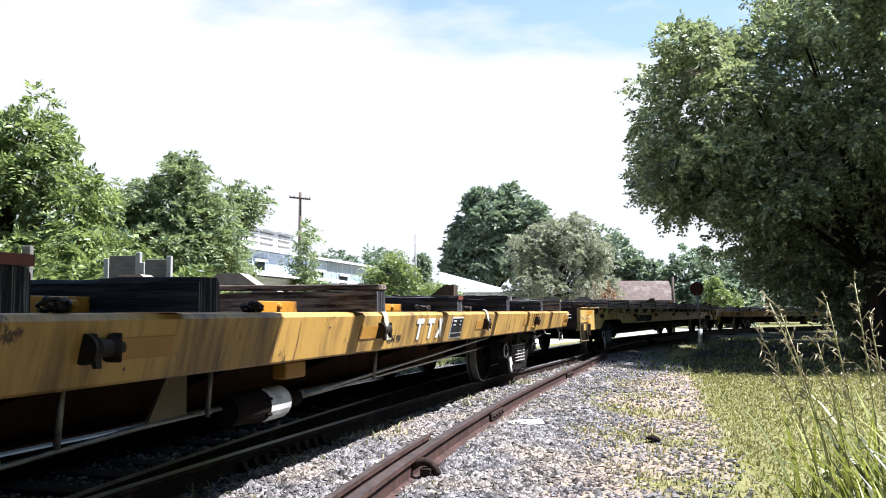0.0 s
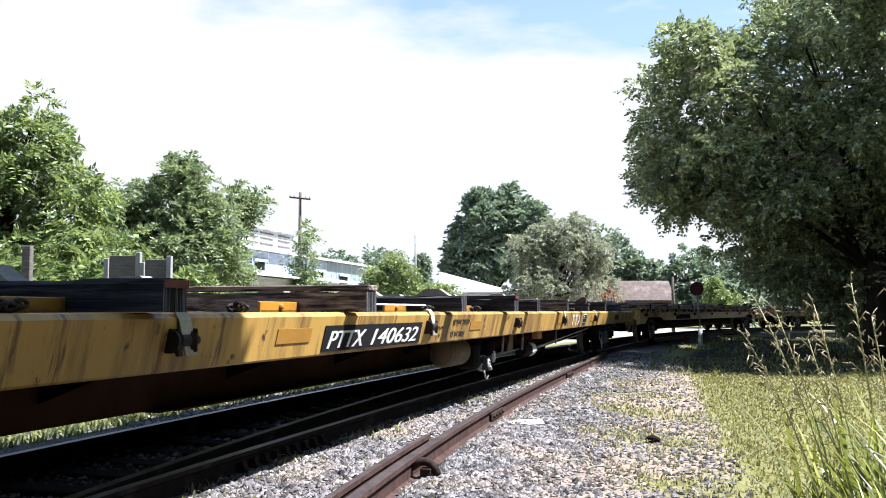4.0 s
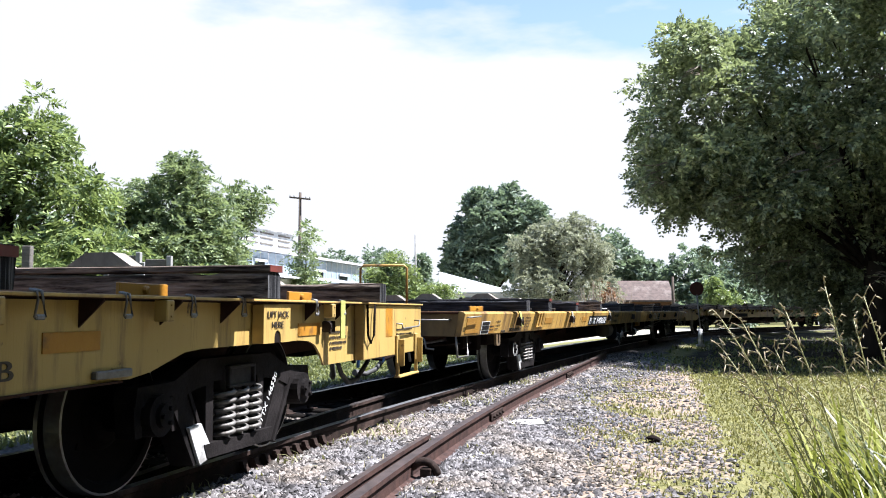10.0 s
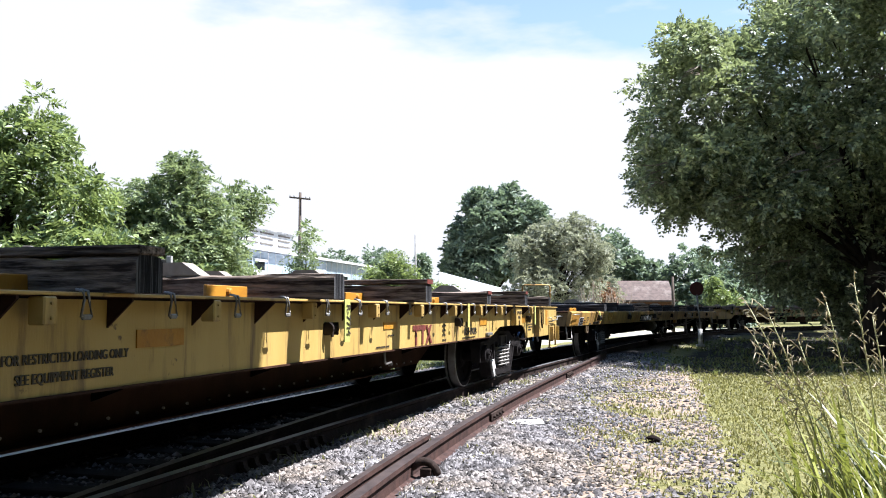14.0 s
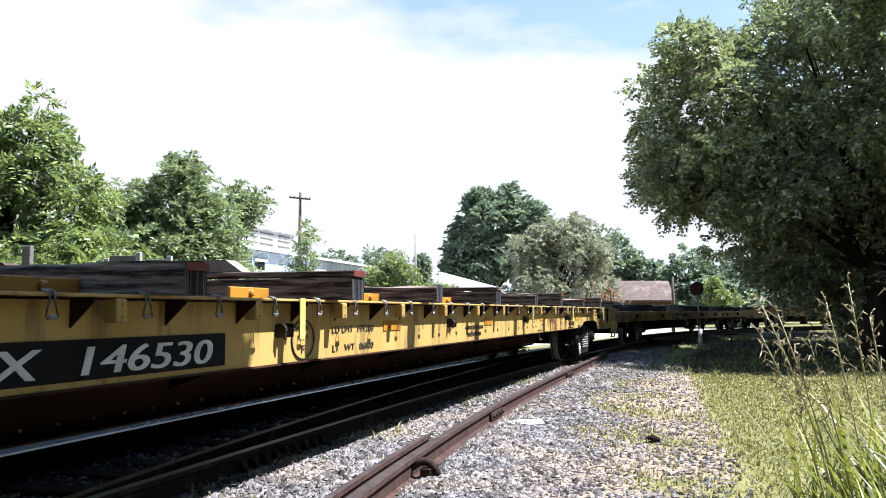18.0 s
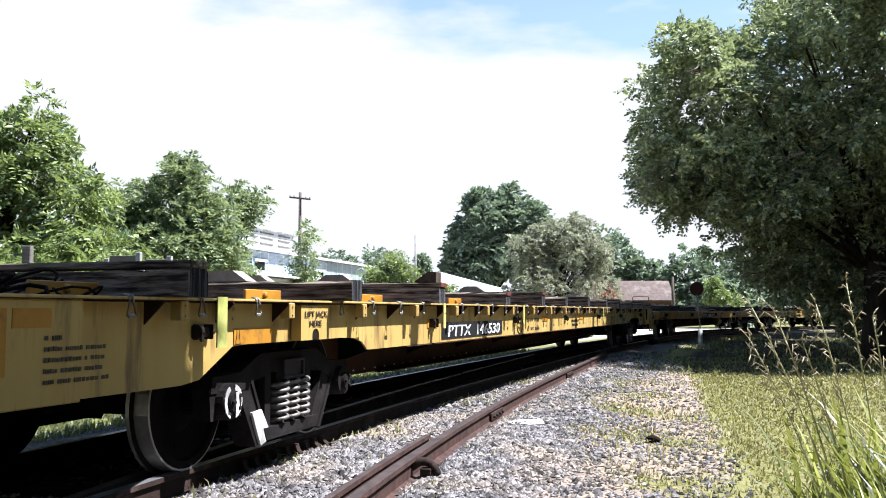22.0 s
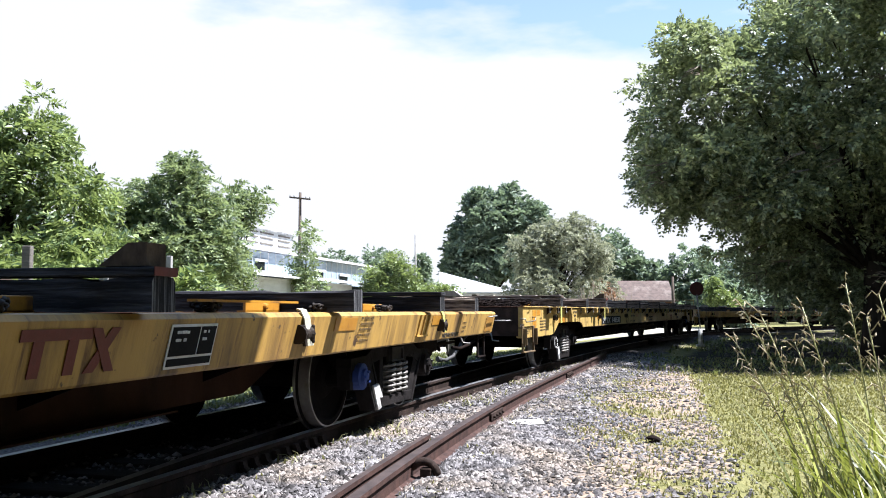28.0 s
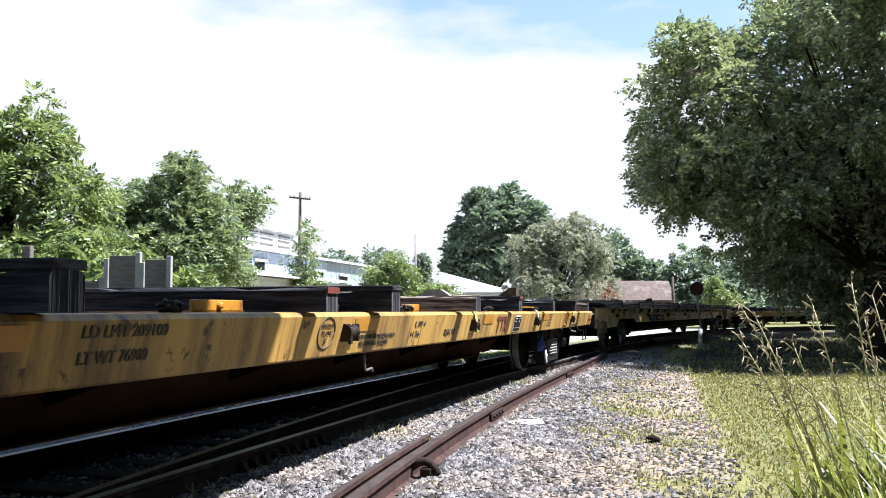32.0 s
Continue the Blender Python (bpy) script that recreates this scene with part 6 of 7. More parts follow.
def tree(name, label, base, trunk_r, fork, blobs, clumps, per, spread, length, width, mat, seed, droop=0.0, limbs=14, lean=(0, 0), twigs=0, bough=1.0, lumps=11, core=0.72):
    rng = np.random.default_rng(seed)
    rnd = random.Random(seed)
    t = thing(name, label, "tree", at=pose(*base))
    rel = [(b[0] - base[0], b[1] - base[1], b[2] - base[2], *b[3:]) for b in blobs]
    bm = bmesh.new()
    top = (lean[0], lean[1], fork)
    tube(bm, [(0, 0, -0.1), (lean[0] * 0.2, lean[1] * 0.2, fork * 0.3), (lean[0] * 0.6 + 0.03, lean[1] * 0.6, fork * 0.65), top], [trunk_r * 1.35, trunk_r * 1.02, trunk_r * 0.9, trunk_r * 0.8], 12)
    part("trunk", bm, M["bark"], t, "grey-brown furrowed trunk")
    bm = bmesh.new()
    for i in range(limbs):
        b = rel[i % len(rel)]
        end = Vector((b[0] + rnd.uniform(-0.6, 0.6) * b[3], b[1] + rnd.uniform(-0.6, 0.6) * b[4], b[2] + rnd.uniform(-0.4, 0.7) * b[5]))
        st = Vector(top) * rnd.uniform(0.75, 1.0)
        mid = st.lerp(end, 0.5) + Vector((rnd.uniform(-0.3, 0.3), rnd.uniform(-0.3, 0.3), rnd.uniform(0.0, 0.5)))
        r = trunk_r * rnd.uniform(0.28, 0.5) * bough
        tube(bm, [st, st.lerp(mid, 0.5) + Vector((0, 0, 0.1)), mid, mid.lerp(end, 0.6), end], [r, r * 0.8, r * 0.55, r * 0.35, r * 0.12], 7)
        for _ in range(3):
            q = mid.lerp(end, rnd.uniform(0.1, 0.9))
            e2 = q + Vector((rnd.uniform(-1, 1) * b[3], rnd.uniform(-1, 1) * b[4], rnd.uniform(-0.5, 0.6) * b[5])) * 0.5
            tube(bm, [q, q.lerp(e2, 0.5) + Vector((0, 0, 0.06)), e2], [r * 0.3, r * 0.18, r * 0.05], 5)
    part("bough", bm, M["bark"], t, "spreading tapered boughs")
    if twigs:
        bm = bmesh.new()
        for _ in range(twigs):
            b = rel[rnd.randrange(len(rel))]
            q = Vector((b[0] - rnd.uniform(0.1, 0.8) * b[3], b[1] - b[4] * rnd.uniform(0.7, 1.0), b[2] - rnd.uniform(0.0, 0.6) * b[5]))
            for _ in range(3):
                e = q + Vector((rnd.uniform(-0.7, 0.2), rnd.uniform(-0.2, 0.2), rnd.uniform(-0.35, 0.1)))
                tube(bm, [q, q.lerp(e, 0.5) + Vector((0, 0, rnd.uniform(-0.05, 0.1))), e], [0.016, 0.011, 0.004], 5)
        tagged(part("dead_twig", bm, M["twig"], t, "bare pale dead twigs"), kind="stuff")
    c, way = leaf_cloud(rng, rel, clumps, per, spread, lumps, core)
    part("crown", leaves_mesh("crown", rng, c, way, per, droop, length, width, mat), None, t, "uneven crown of many leaves")
    return t


# name, label, base, trunk radius, fork height, masses, fronds, leaflets, frond length, leaflet length and width
# the great tree over the bend: its crown hangs low on the far side
tree("shade_tree", "large spreading tree with a dark crown of small leaves", (11.5, 23.5, -0.26), 0.34, 2.6,
     [(6.5, 23.0, 4.9, 1.7, 2.2, 1.4), (7.5, 22.4, 6.9, 2.1, 2.4, 1.7), (8.4, 23.5, 3.9, 1.8, 2.2, 0.9), (9.6, 22.5, 8.7, 2.4, 2.8, 1.7), (12.2, 22.5, 7.2, 2.8, 2.8, 2.5),
      (10.3, 22.6, 5.0, 2.5, 2.5, 1.8), (12.0, 24.0, 10.4, 2.8, 2.8, 1.9), (13.5, 22.0, 4.2, 2.5, 2.5, 2.0), (10.0, 24.5, 2.9, 2.4, 1.7, 1.1), (13.0, 24.0, 2.2, 2.5, 2.0, 1.2),
      (9.3, 25.0, 2.4, 1.1, 1.4, 0.8), (15.5, 23.0, 7.0, 2.5, 2.8, 3.3), (15.5, 24.0, 3.0, 2.4, 2.4, 1.6), (15.0, 24.0, 11.0, 2.6, 2.6, 2.0),
      (12.0, 19.0, 7.2, 2.2, 1.5, 1.7), (14.5, 19.2, 6.0, 2.4, 1.6, 2.4), (11.6, 19.4, 9.3, 2.2, 1.6, 1.5), (13.6, 20.5, 2.6, 1.8, 1.6, 1.1), (5.95, 23.2, 5.6, 1.0, 1.5, 0.9), (5.95, 23.2, 4.5, 1.0, 1.5, 0.7), (7.0, 22.8, 7.5, 0.8, 1.2, 0.7),
      # two masses added behind to keep light out of the crown
      (12.5, 27.0, 4.6, 4.2, 1.2, 3.4), (16.0, 26.5, 3.4, 3.2, 1.2, 3.0)],
     28500, 12, 0.34, 0.140, 0.037, M["leaf_big"], 21, 0.35, 30, twigs=70, bough=0.5, lumps=20, core=0.62)
# its neighbours along the bend, added to keep the far cars in shade
tree("shade_tree", "broad dark tree added behind the great tree for shade", (16.2, 33.5, -0.26), 0.3, 2.8,
     [(10.2, 29.8, 5.9, 1.7, 2.2, 1.1), (11.2, 32.6, 6.2, 1.9, 2.4, 1.3), (12.6, 35.6, 6.2, 2.0, 2.4, 1.4), (14.5, 33.5, 7.0, 2.4, 2.8, 1.8), (16.5, 36.0, 4.4, 2.6, 2.6, 1.8)],
     5600, 12, 0.45, 0.31, 0.085, M["leaf_big"], 22, 0.3, 18)
tree("shade_tree", "broad dark tree added beside the curving line for shade", (20.5, 43.0, -0.26), 0.3, 3.0,
     [(13.7, 38.4, 6.2, 1.9, 2.2, 1.3), (15.2, 41.2, 6.4, 2.0, 2.4, 1.4), (17.0, 44.2, 6.4, 2.1, 2.4, 1.4), (19.5, 43.0, 7.2, 2.6, 3.0, 2.0), (20.5, 46.0, 4.4, 2.6, 2.6, 1.4)],
     5300, 12, 0.5, 0.34, 0.091, M["leaf_big"], 23, 0.3, 18)
tree("shade_tree", "broad dark tree added farther round the bend for shade", (25.5, 51.0, -0.26), 0.3, 3.0,
     [(18.8, 47.4, 6.2, 2.0, 2.2, 1.3), (20.9, 50.6, 6.4, 2.2, 2.4, 1.4), (23.2, 53.4, 6.4, 2.2, 2.4, 1.4), (24.5, 51.0, 7.0, 2.6, 2.8, 1.8)],
     3100, 12, 0.5, 0.36, 0.097, M["leaf_big"], 26, 0.3, 16)
# one more tree, added only to shade the ground by the bend
tree("shade_tree", "wide leafy tree added for its shade on the ground", (18.0, 29.5, -0.26), 0.3, 2.8,
     [(13.9, 27.3, 6.4, 2.2, 2.4, 1.4), (15.5, 30.2, 6.8, 2.4, 2.6, 1.6), (18.5, 29.0, 7.0, 3.0, 3.2, 2.2), (18.5, 33.5, 6.6, 2.8, 2.8, 1.8), (17.0, 25.5, 6.4, 2.6, 2.6, 1.8)],
     3700, 12, 0.5, 0.31, 0.085, M["leaf_big"], 25, 0.3, 18)
# the unseen tree beside the camera, whose crown shades the near end of the train
tree("shade_tree", "leafy tree overhanging the track beside the viewpoint", (4.8, -2.2, -0.26), 0.20, 3.6,
     # the last three masses are added only to hold back sky light
     [(2.25, 4.15, 6.4, 0.60, 0.40, 0.4), (1.75, 4.05, 6.4, 0.75, 0.45, 0.4), (2.6, 3.7, 6.3, 0.65, 0.5, 0.5), (1.95, 3.8, 6.4, 0.8, 0.6, 0.5), (2.4, 3.35, 6.3, 0.75, 0.65, 0.5), (2.25, 2.65, 6.3, 1.0, 1.0, 0.6), (1.35, 3.55, 6.5, 0.9, 0.8, 0.5), (1.95, 1.65, 6.4, 1.1, 1.0, 0.6), (1.65, 0.45, 6.4, 1.2, 1.2, 0.6), (1.05, 2.45, 6.4, 1.0, 1.0, 0.55), (0.05, 2.95, 6.5, 1.1, 1.2, 0.6), (2.65, -1.05, 6.6, 1.4, 1.4, 0.8), (4.05, -2.65, 6.9, 1.6, 1.6, 1.1), (0.6, 0.8, 6.9, 1.6, 1.5, 0.8), (-0.9, 1.8, 7.0, 1.6, 1.5, 0.8), (-2.0, 0.2, 7.2, 1.8, 1.6, 0.9)],
     8500, 12, 0.40, 0.47, 0.17, M["leaf_mid"], 27, 0.3, 16)
# unseen trees added behind and beside the viewpoint to hold back sky light
for x, y, r, h, sd in ((14.5, 9.0, 3.0, 8.5, 81), (13.5, 1.5, 3.0, 9.0, 82), (11.5, -6.0, 3.2, 9.0, 83), (6.0, -10.5, 3.2, 9.0, 84), (-1.0, -12.5, 3.2, 9.0, 85), (-9.0, -11.0, 3.4, 9.0, 86), (18.5, 4.5, 3.4, 10.0, 87), (3.0, -16.0, 3.6, 10.0, 88), (19.0, 14.5, 3.4, 10.0, 89), (23.5, 21.0, 3.8, 11.0, 90), (26.5, 29.0, 4.0, 11.0, 91), (31.0, 37.0, 4.2, 11.0, 92), (36.0, 46.0, 4.4, 11.0, 93)):
    tree("shade_tree", "unseen leafy tree added to hold back sky light", (x, y, -0.26), 0.24, 1.6,
         [(x, y, h * 0.62, r, r, h * 0.30), (x - r * 0.6, y + 0.6, h * 0.36, r * 0.8, r * 0.8, h * 0.26), (x + r * 0.6, y - 0.6, h * 0.36, r * 0.8, r * 0.8, h * 0.26), (x, y, h * 0.14, r * 1.1, r * 0.9, h * 0.16)],
         750, 12, 0.7, 0.60, 0.18, M["leaf_big"], sd, 0.3, 8)
# the bright thicket beyond the train
tree("ailanthus_tree", "tall bright green tree with large compound leaves", (-10.2, 20.5, -0.26), 0.16, 2.4,
     [(-10.5, 20.0, 3.2, 1.5, 1.4, 1.3), (-9.3, 20.0, 4.2, 0.9, 1.0, 0.9), (-9.35, 20.2, 5.55, 0.32, 0.5, 0.55), (-9.0, 20.1, 4.95, 0.5, 0.5, 0.4), (-10.1, 20.1, 5.1, 0.4, 0.5, 0.35), (-8.4, 20.2, 3.3, 0.9, 1.1, 1.1), (-10.5, 20.0, 4.7, 0.6, 0.8, 0.5), (-7.9, 19.6, 2.2, 1.2, 1.2, 0.8), (-10.0, 19.5, 2.0, 1.6, 1.2, 1.0)],
     1900, 14, 0.52, 0.19, 0.036, M["leaf_bright"], 31, 0.5, 16)
tree("ailanthus_tree", "leafy green tree at the edge of the yard", (-8.2, 25.5, -0.26), 0.15, 2.2,
     [(-9.2, 25.2, 3.5, 0.8, 1.0, 0.9), (-8.7, 25.0, 4.2, 0.6, 0.8, 0.5), (-7.7, 25.0, 3.9, 1.1, 1.3, 1.1), (-7.3, 25.0, 4.9, 0.6, 0.8, 0.5), (-8.7, 25.0, 3.2, 0.9, 1.1, 1.0), (-6.5, 25.2, 3.5, 0.7, 0.9, 0.9), (-7.3, 24.5, 2.4, 1.8, 1.2, 1.0)],
     2700, 14, 0.46, 0.17, 0.030, M["leaf_mid"], 32, 0.5, 16)
tree("ailanthus_tree", "slender green tree with feathery leaves", (-6.9, 27.5, -0.26), 0.10, 2.2,
     [(-6.8, 27.2, 2.9, 0.6, 0.9, 0.9), (-6.25, 27.2, 4.45, 0.35, 0.5, 0.45), (-5.85, 27.2, 4.25, 0.38, 0.5, 0.45), (-6.6, 27.2, 2.0, 0.5, 0.6, 0.6)],
     700, 14, 0.42, 0.16, 0.030, M["leaf_mid"], 33, 0.5, 10)
tree("shrub", "bright green shrub of large compound leaves", (-7.4, 18.5, -0.26), 0.06, 0.9,
     [(-8.8, 18.5, 1.5, 1.2, 0.9, 0.6), (-6.6, 18.5, 1.55, 1.1, 0.9, 0.55), (-5.4, 18.6, 1.35, 0.6, 0.7, 0.45), (-10.4, 18.4, 1.5, 1.2, 0.9, 0.6)],
     620, 14, 0.60, 0.22, 0.042, M["leaf_bright"], 34, 0.6, 10)
tree("shrub", "young green shrub before the metal building", (-6.1, 38.0, -0.26), 0.06, 1.2,
     [(-5.9, 38, 4.2, 0.35, 0.4, 0.5), (-6.0, 38, 3.0, 0.6, 0.5, 0.7), (-5.9, 38, 1.9, 0.8, 0.6, 0.6)],
     230, 12, 0.5, 0.20, 0.04, M["leaf_mid"], 35, 0.4, 8)
tree("shrub", "sprawling bush of yellow-green leaves", (-2.2, 46, -0.26), 0.08, 1.2,
     [(-2.3, 46, 1.9, 1.5, 1.1, 0.7), (-3.4, 46, 1.9, 1.0, 0.9, 0.7), (-0.6, 46, 1.8, 1.4, 0.9, 0.6), (-2.6, 46, 2.9, 0.9, 0.8, 0.7), (-3.5, 46, 2.7, 0.6, 0.7, 0.6), (-1.7, 46, 2.7, 0.6, 0.7, 0.5), (-2.5, 46, 3.6, 0.30, 0.5, 0.45)],
     1500, 12, 0.5, 0.18, 0.034, M["leaf_bright"], 36, 0.4, 10)
tree("round_tree", "large round dark green tree", (4.6, 82, -0.26), 0.5, 3.2,
     [(4.6, 82, 8.6, 3.2, 3.2, 2.9), (2.2, 82, 7.4, 2.2, 2.4, 2.1), (5.6, 82, 10.6, 2.1, 2.4, 1.7), (8.0, 82, 9.7, 1.9, 2.2, 1.9), (3.6, 82, 11.0, 1.5, 1.8, 1.2), (1.6, 82, 5.1, 1.8, 2.0, 1.4), (6.2, 81, 6.0, 4.0, 3.0, 2.5)],
     3400, 12, 0.75, 0.42, 0.13, M["leaf_dark"], 41, 0.3, 18)
tree("olive_tree", "rounded grey-green tree with fine foliage", (8.1, 62, -0.26), 0.35, 2.2,
     [(8.2, 62, 5.2, 2.7, 2.3, 2.3), (6.2, 62, 4.9, 1.7, 1.8, 1.9), (10.3, 62, 5.0, 1.7, 1.8, 1.9), (8.6, 62, 6.8, 1.9, 1.6, 0.9), (6.9, 62, 6.1, 1.2, 1.4, 0.9), (8.0, 61.5, 2.6, 3.3, 2.0, 1.3)],
     4200, 12, 0.50, 0.20, 0.05, M["leaf_grey"], 42, 0.5, 18)
for i, (x, y, r, h, sd) in enumerate(((-12.8, 110, 3.4, 9.6, 51), (-8.8, 112, 3.0, 9.4, 52), (-3.0, 118, 1.1, 8.6, 53), (17.5, 90, 2.4, 10.0, 54), (21.0, 92, 2.2, 6.6, 55),
                                      (25.0, 88, 3.0, 7.4, 56), (29.0, 84, 3.2, 7.8, 57), (22.0, 68, 1.8, 4.4, 58), (35.0, 86, 3.6, 8.5, 59), (42.0, 84, 4.0, 9.0, 60), (-32, 70, 5, 9, 61), (-22, 95, 4, 7, 62))):
    tree("distant_tree", "dark green tree in the distance", (x, y, -0.26), 0.25, h * 0.3,
         [(x, y, h * 0.62, r, r, h * 0.32), (x - r * 0.6, y, h * 0.48, r * 0.7, r * 0.7, h * 0.25), (x + r * 0.6, y, h * 0.45, r * 0.7, r * 0.7, h * 0.25), (x + r * 0.2, y, h * 0.25, r, r, h * 0.2)],
         800, 10, 0.8, 0.45, 0.14, M["leaf_dark"], sd, 0.3, 7)
tree("shrub", "dry reddish-brown bush beside the house", (12.7, 68, -0.26), 0.06, 0.8,
     [(12.7, 68, 1.9, 0.8, 0.8, 0.8), (12.2, 68, 2.6, 0.6, 0.6, 0.6), (11.7, 68, 3.1, 0.4, 0.5, 0.4)],
     420, 12, 0.4, 0.16, 0.04, M["leaf_dry"], 44, 0.3, 10)
tree("shrub", "pale green sunlit bush beyond the line", (13.5, 69, -0.26), 0.06, 0.8,
     [(13.4, 69, 2.2, 0.5, 0.8, 1.2), (13.2, 69, 3.2, 0.4, 0.6, 0.5)],
     300, 12, 0.4, 0.16, 0.04, M["leaf_grey"], 45, 0.3, 8)
tree("shrub", "pale green sunlit bush beyond the bend", (20.0, 64, -0.26), 0.06, 0.8,
     [(20.0, 64, 2.0, 1.0, 1.0, 0.9), (20.8, 64, 1.7, 0.8, 0.8, 0.7), (19.6, 64, 2.8, 0.5, 0.6, 0.5)],
     520, 12, 0.5, 0.2, 0.05, M["leaf_bright"], 46, 0.4, 8)
# dark undergrowth at the foot of the great tree; the last three masses are added to block light
tree("shrub", "dark undergrowth at the foot of the great tree", (13.6, 25.5, -0.26), 0.06, 0.8,
     [(12.6, 25.5, 0.6, 1.3, 1.0, 0.7), (14.4, 25.2, 0.8, 1.5, 1.0, 0.9), (16.4, 25.5, 0.9, 1.5, 1.0, 1.0), (15.2, 23.0, 0.4, 1.2, 1.0, 0.5), (13.6, 26.4, 2.2, 1.5, 0.9, 1.3), (16.0, 26.4, 2.6, 1.7, 0.9, 1.5), (12.2, 26.4, 1.5, 1.0, 0.8, 0.9)],
     2300, 12, 0.4, 0.18, 0.055, M["leaf_big"], 24, 0.4, 8)
# bare brushwood on the far side of the bend
bm = bmesh.new()
_r = random.Random(8)
for i in range(60):
    x, y = 10.3 + _r.uniform(-1.2, 1.6), 58 + _r.uniform(-0.8, 0.8)
    e = Vector((x + _r.uniform(-0.8, 0.8), y, _r.uniform(1.4, 3.0)))
    tube(bm, [(x, y, -0.3), Vector((x, y, -0.3)).lerp(e, 0.5) + Vector((_r.uniform(-0.2, 0.2), 0, 0)), e], [0.035, 0.025, 0.008], 5)
tagged(new("brush_pile", data_of("brush_pile", bm, M["twig"])), "dry tan brushwood heap beside the track", "brushwood")

# ---------------------------------------------------------------- buildings and poles
def shed(name, label, x0, x1, y0, y1, wall, roof_h, material_wall, roof_mat, ridge=True, openings=()):
    h = thing(name, label, "building")
    bm = bmesh.new()
    face_box(bm, x0, x1, y0, y0 + 0.2, -0.3, wall)
    part("wall", bm, material_wall, h, "front wall of siding")
    bm = bmesh.new()
    for a, b, c, d in ((x0, x1, y1 - 0.2, y1), (x0, x0 + 0.2, y0 + 0.2, y1 - 0.2), (x1 - 0.2, x1, y0 + 0.2, y1 - 0.2)):
        face_box(bm, a, b, c, d, -0.3, wall)
    part("wall", bm, material_wall, h, "side and rear walls")
    bm = bmesh.new()
    mid = (x0 + x1) / 2
    prism(bm, [(x0 - 0.3, wall), (mid, wall + roof_h), (x1 + 0.3, wall), (x1 + 0.3, wall + 0.14), (mid, wall + roof_h + 0.14), (x0 - 0.3, wall + 0.14)] if ridge else
          [(x0 - 0.3, wall + roof_h), (x1 + 0.3, wall), (x1 + 0.3, wall + 0.14), (x0 - 0.3, wall + roof_h + 0.14)], "y", y0 - 0.4, y1 + 0.4)
    part("roof", bm, roof_mat, h, "sheet roof")
    for a, b, c, d in openings:
        w = part("window", box(a, b, y0 - 0.05, y0 - 0.01, c, d), M["dark_glass"], h, "dark window opening")
        bm = bmesh.new()
        face_box(bm, a - 0.08, b + 0.08, y0 - 0.09, y0 - 0.051, d, d + 0.09)
        face_box(bm, a - 0.08, b + 0.08, y0 - 0.09, y0 - 0.051, c - 0.09, c)
        part("window_frame", bm, M["concrete_pale"], w)
    return h


def oblique_shed():
    """Pale metal works beside the line, its long wall running away from the viewer."""
    b = thing("metal_works", "pale blue and white corrugated metal works building", "building", at=pose(-9.2, 40, 0, 0, 0, -12.8))
    # local: y along the wall away from the viewer, x to the right
    part("wall", box(-9, 0, 0, 19.5, -0.3, 3.85), M["blue_wall"], b, "pale blue sheet wall")
    bm = bmesh.new()
    prism(bm, [(-9.2, 4.4), (0.35, 3.86), (0.35, 3.98), (-9.2, 4.55)], "y", -0.3, 19.8)
    part("roof", bm, M["roof_white"], b, "pale sheet roof")
    bm = bmesh.new()
    face_box(bm, -6.0, -0.05, 0.1, 6.3, 3.99, 4.95)
    cl = part("clerestory", bm, M["metal_wall"], b, "white clerestory with dark louvres")
    for y in (0.4, 2.2, 4.3):
        for z in (4.22, 4.5, 4.74):
            part("louvre", box(-0.05, -0.01, y, y + 1.5, z, z + 0.07), M["concrete"], cl, "dark louvre slot")
    part("clerestory_roof", box(-6.2, 0.15, -0.1, 6.5, 4.95, 5.05), M["roof_white"], b)
    for y, z0, z1, w in ((1.6, 2.95, 3.35, 1.0), (9.2, 2.6, 3.2, 1.4), (13.4, 2.5, 3.1, 1.4)):
        q = part("window", box(0.0, 0.03, y, y + w, z0, z1), M["dark_glass"], b, "dark window")
        part("window_hood", box(0.031, 0.10, y - 0.15, y + w + 0.15, z1, z1 + 0.14), M["roof_white"], q)
        part("window_sill", box(0.031, 0.08, y - 0.1, y + w + 0.1, z0 - 0.12, z0), M["concrete_pale"], q)
    for y in np.arange(0.3, 19.2, 0.9):
        part("wall_rib", box(0.0, 0.025, y, y + 0.06, 0, 3.84), M["metal_wall"], b)
    low = thing("lean_to", "low white lean-to with a dark block for the shade of an open bay", "building", at=pose(-7.6, 33.0, 0, 0, 0, -12.8))
    part("wall", box(-4, 0, 0, 13.0, -0.3, 2.35), M["metal_wall"], low, "white wall")
    bm = bmesh.new()
    prism(bm, [(-4.1, 2.9), (0.5, 2.36), (0.5, 2.44), (-4.1, 3.0)], "y", -0.2, 17.0)
    part("roof", bm, M["roof_white"], low, "pale sheet roof")
    # solid dark block painted in place of the shade inside the bay
    part("bay", box(-3.8, -0.2, 13.0, 16.6, -0.3, 2.3), M["dark_glass"], low, "dark block for the shade of an open bay")
    return b


oblique_shed()
store = thing("storage_shed", "low shed with a pale hipped sheet roof", "building", at=pose(0, 0, 0))
part("wall", box(0.0, 5.1, 66, 77.5, -0.3, 2.30), M["metal_wall"], store, "white siding wall")
bm = bmesh.new()
low = [bm.verts.new(v) for v in ((-0.3, 65.6, 2.31), (5.4, 65.6, 2.31), (5.4, 78.4, 2.31), (-0.3, 78.4, 2.31))]
eave = [bm.verts.new(v) for v in ((-0.3, 65.6, 2.43), (5.4, 65.6, 2.43), (5.4, 78.4, 2.43), (-0.3, 78.4, 2.43))]
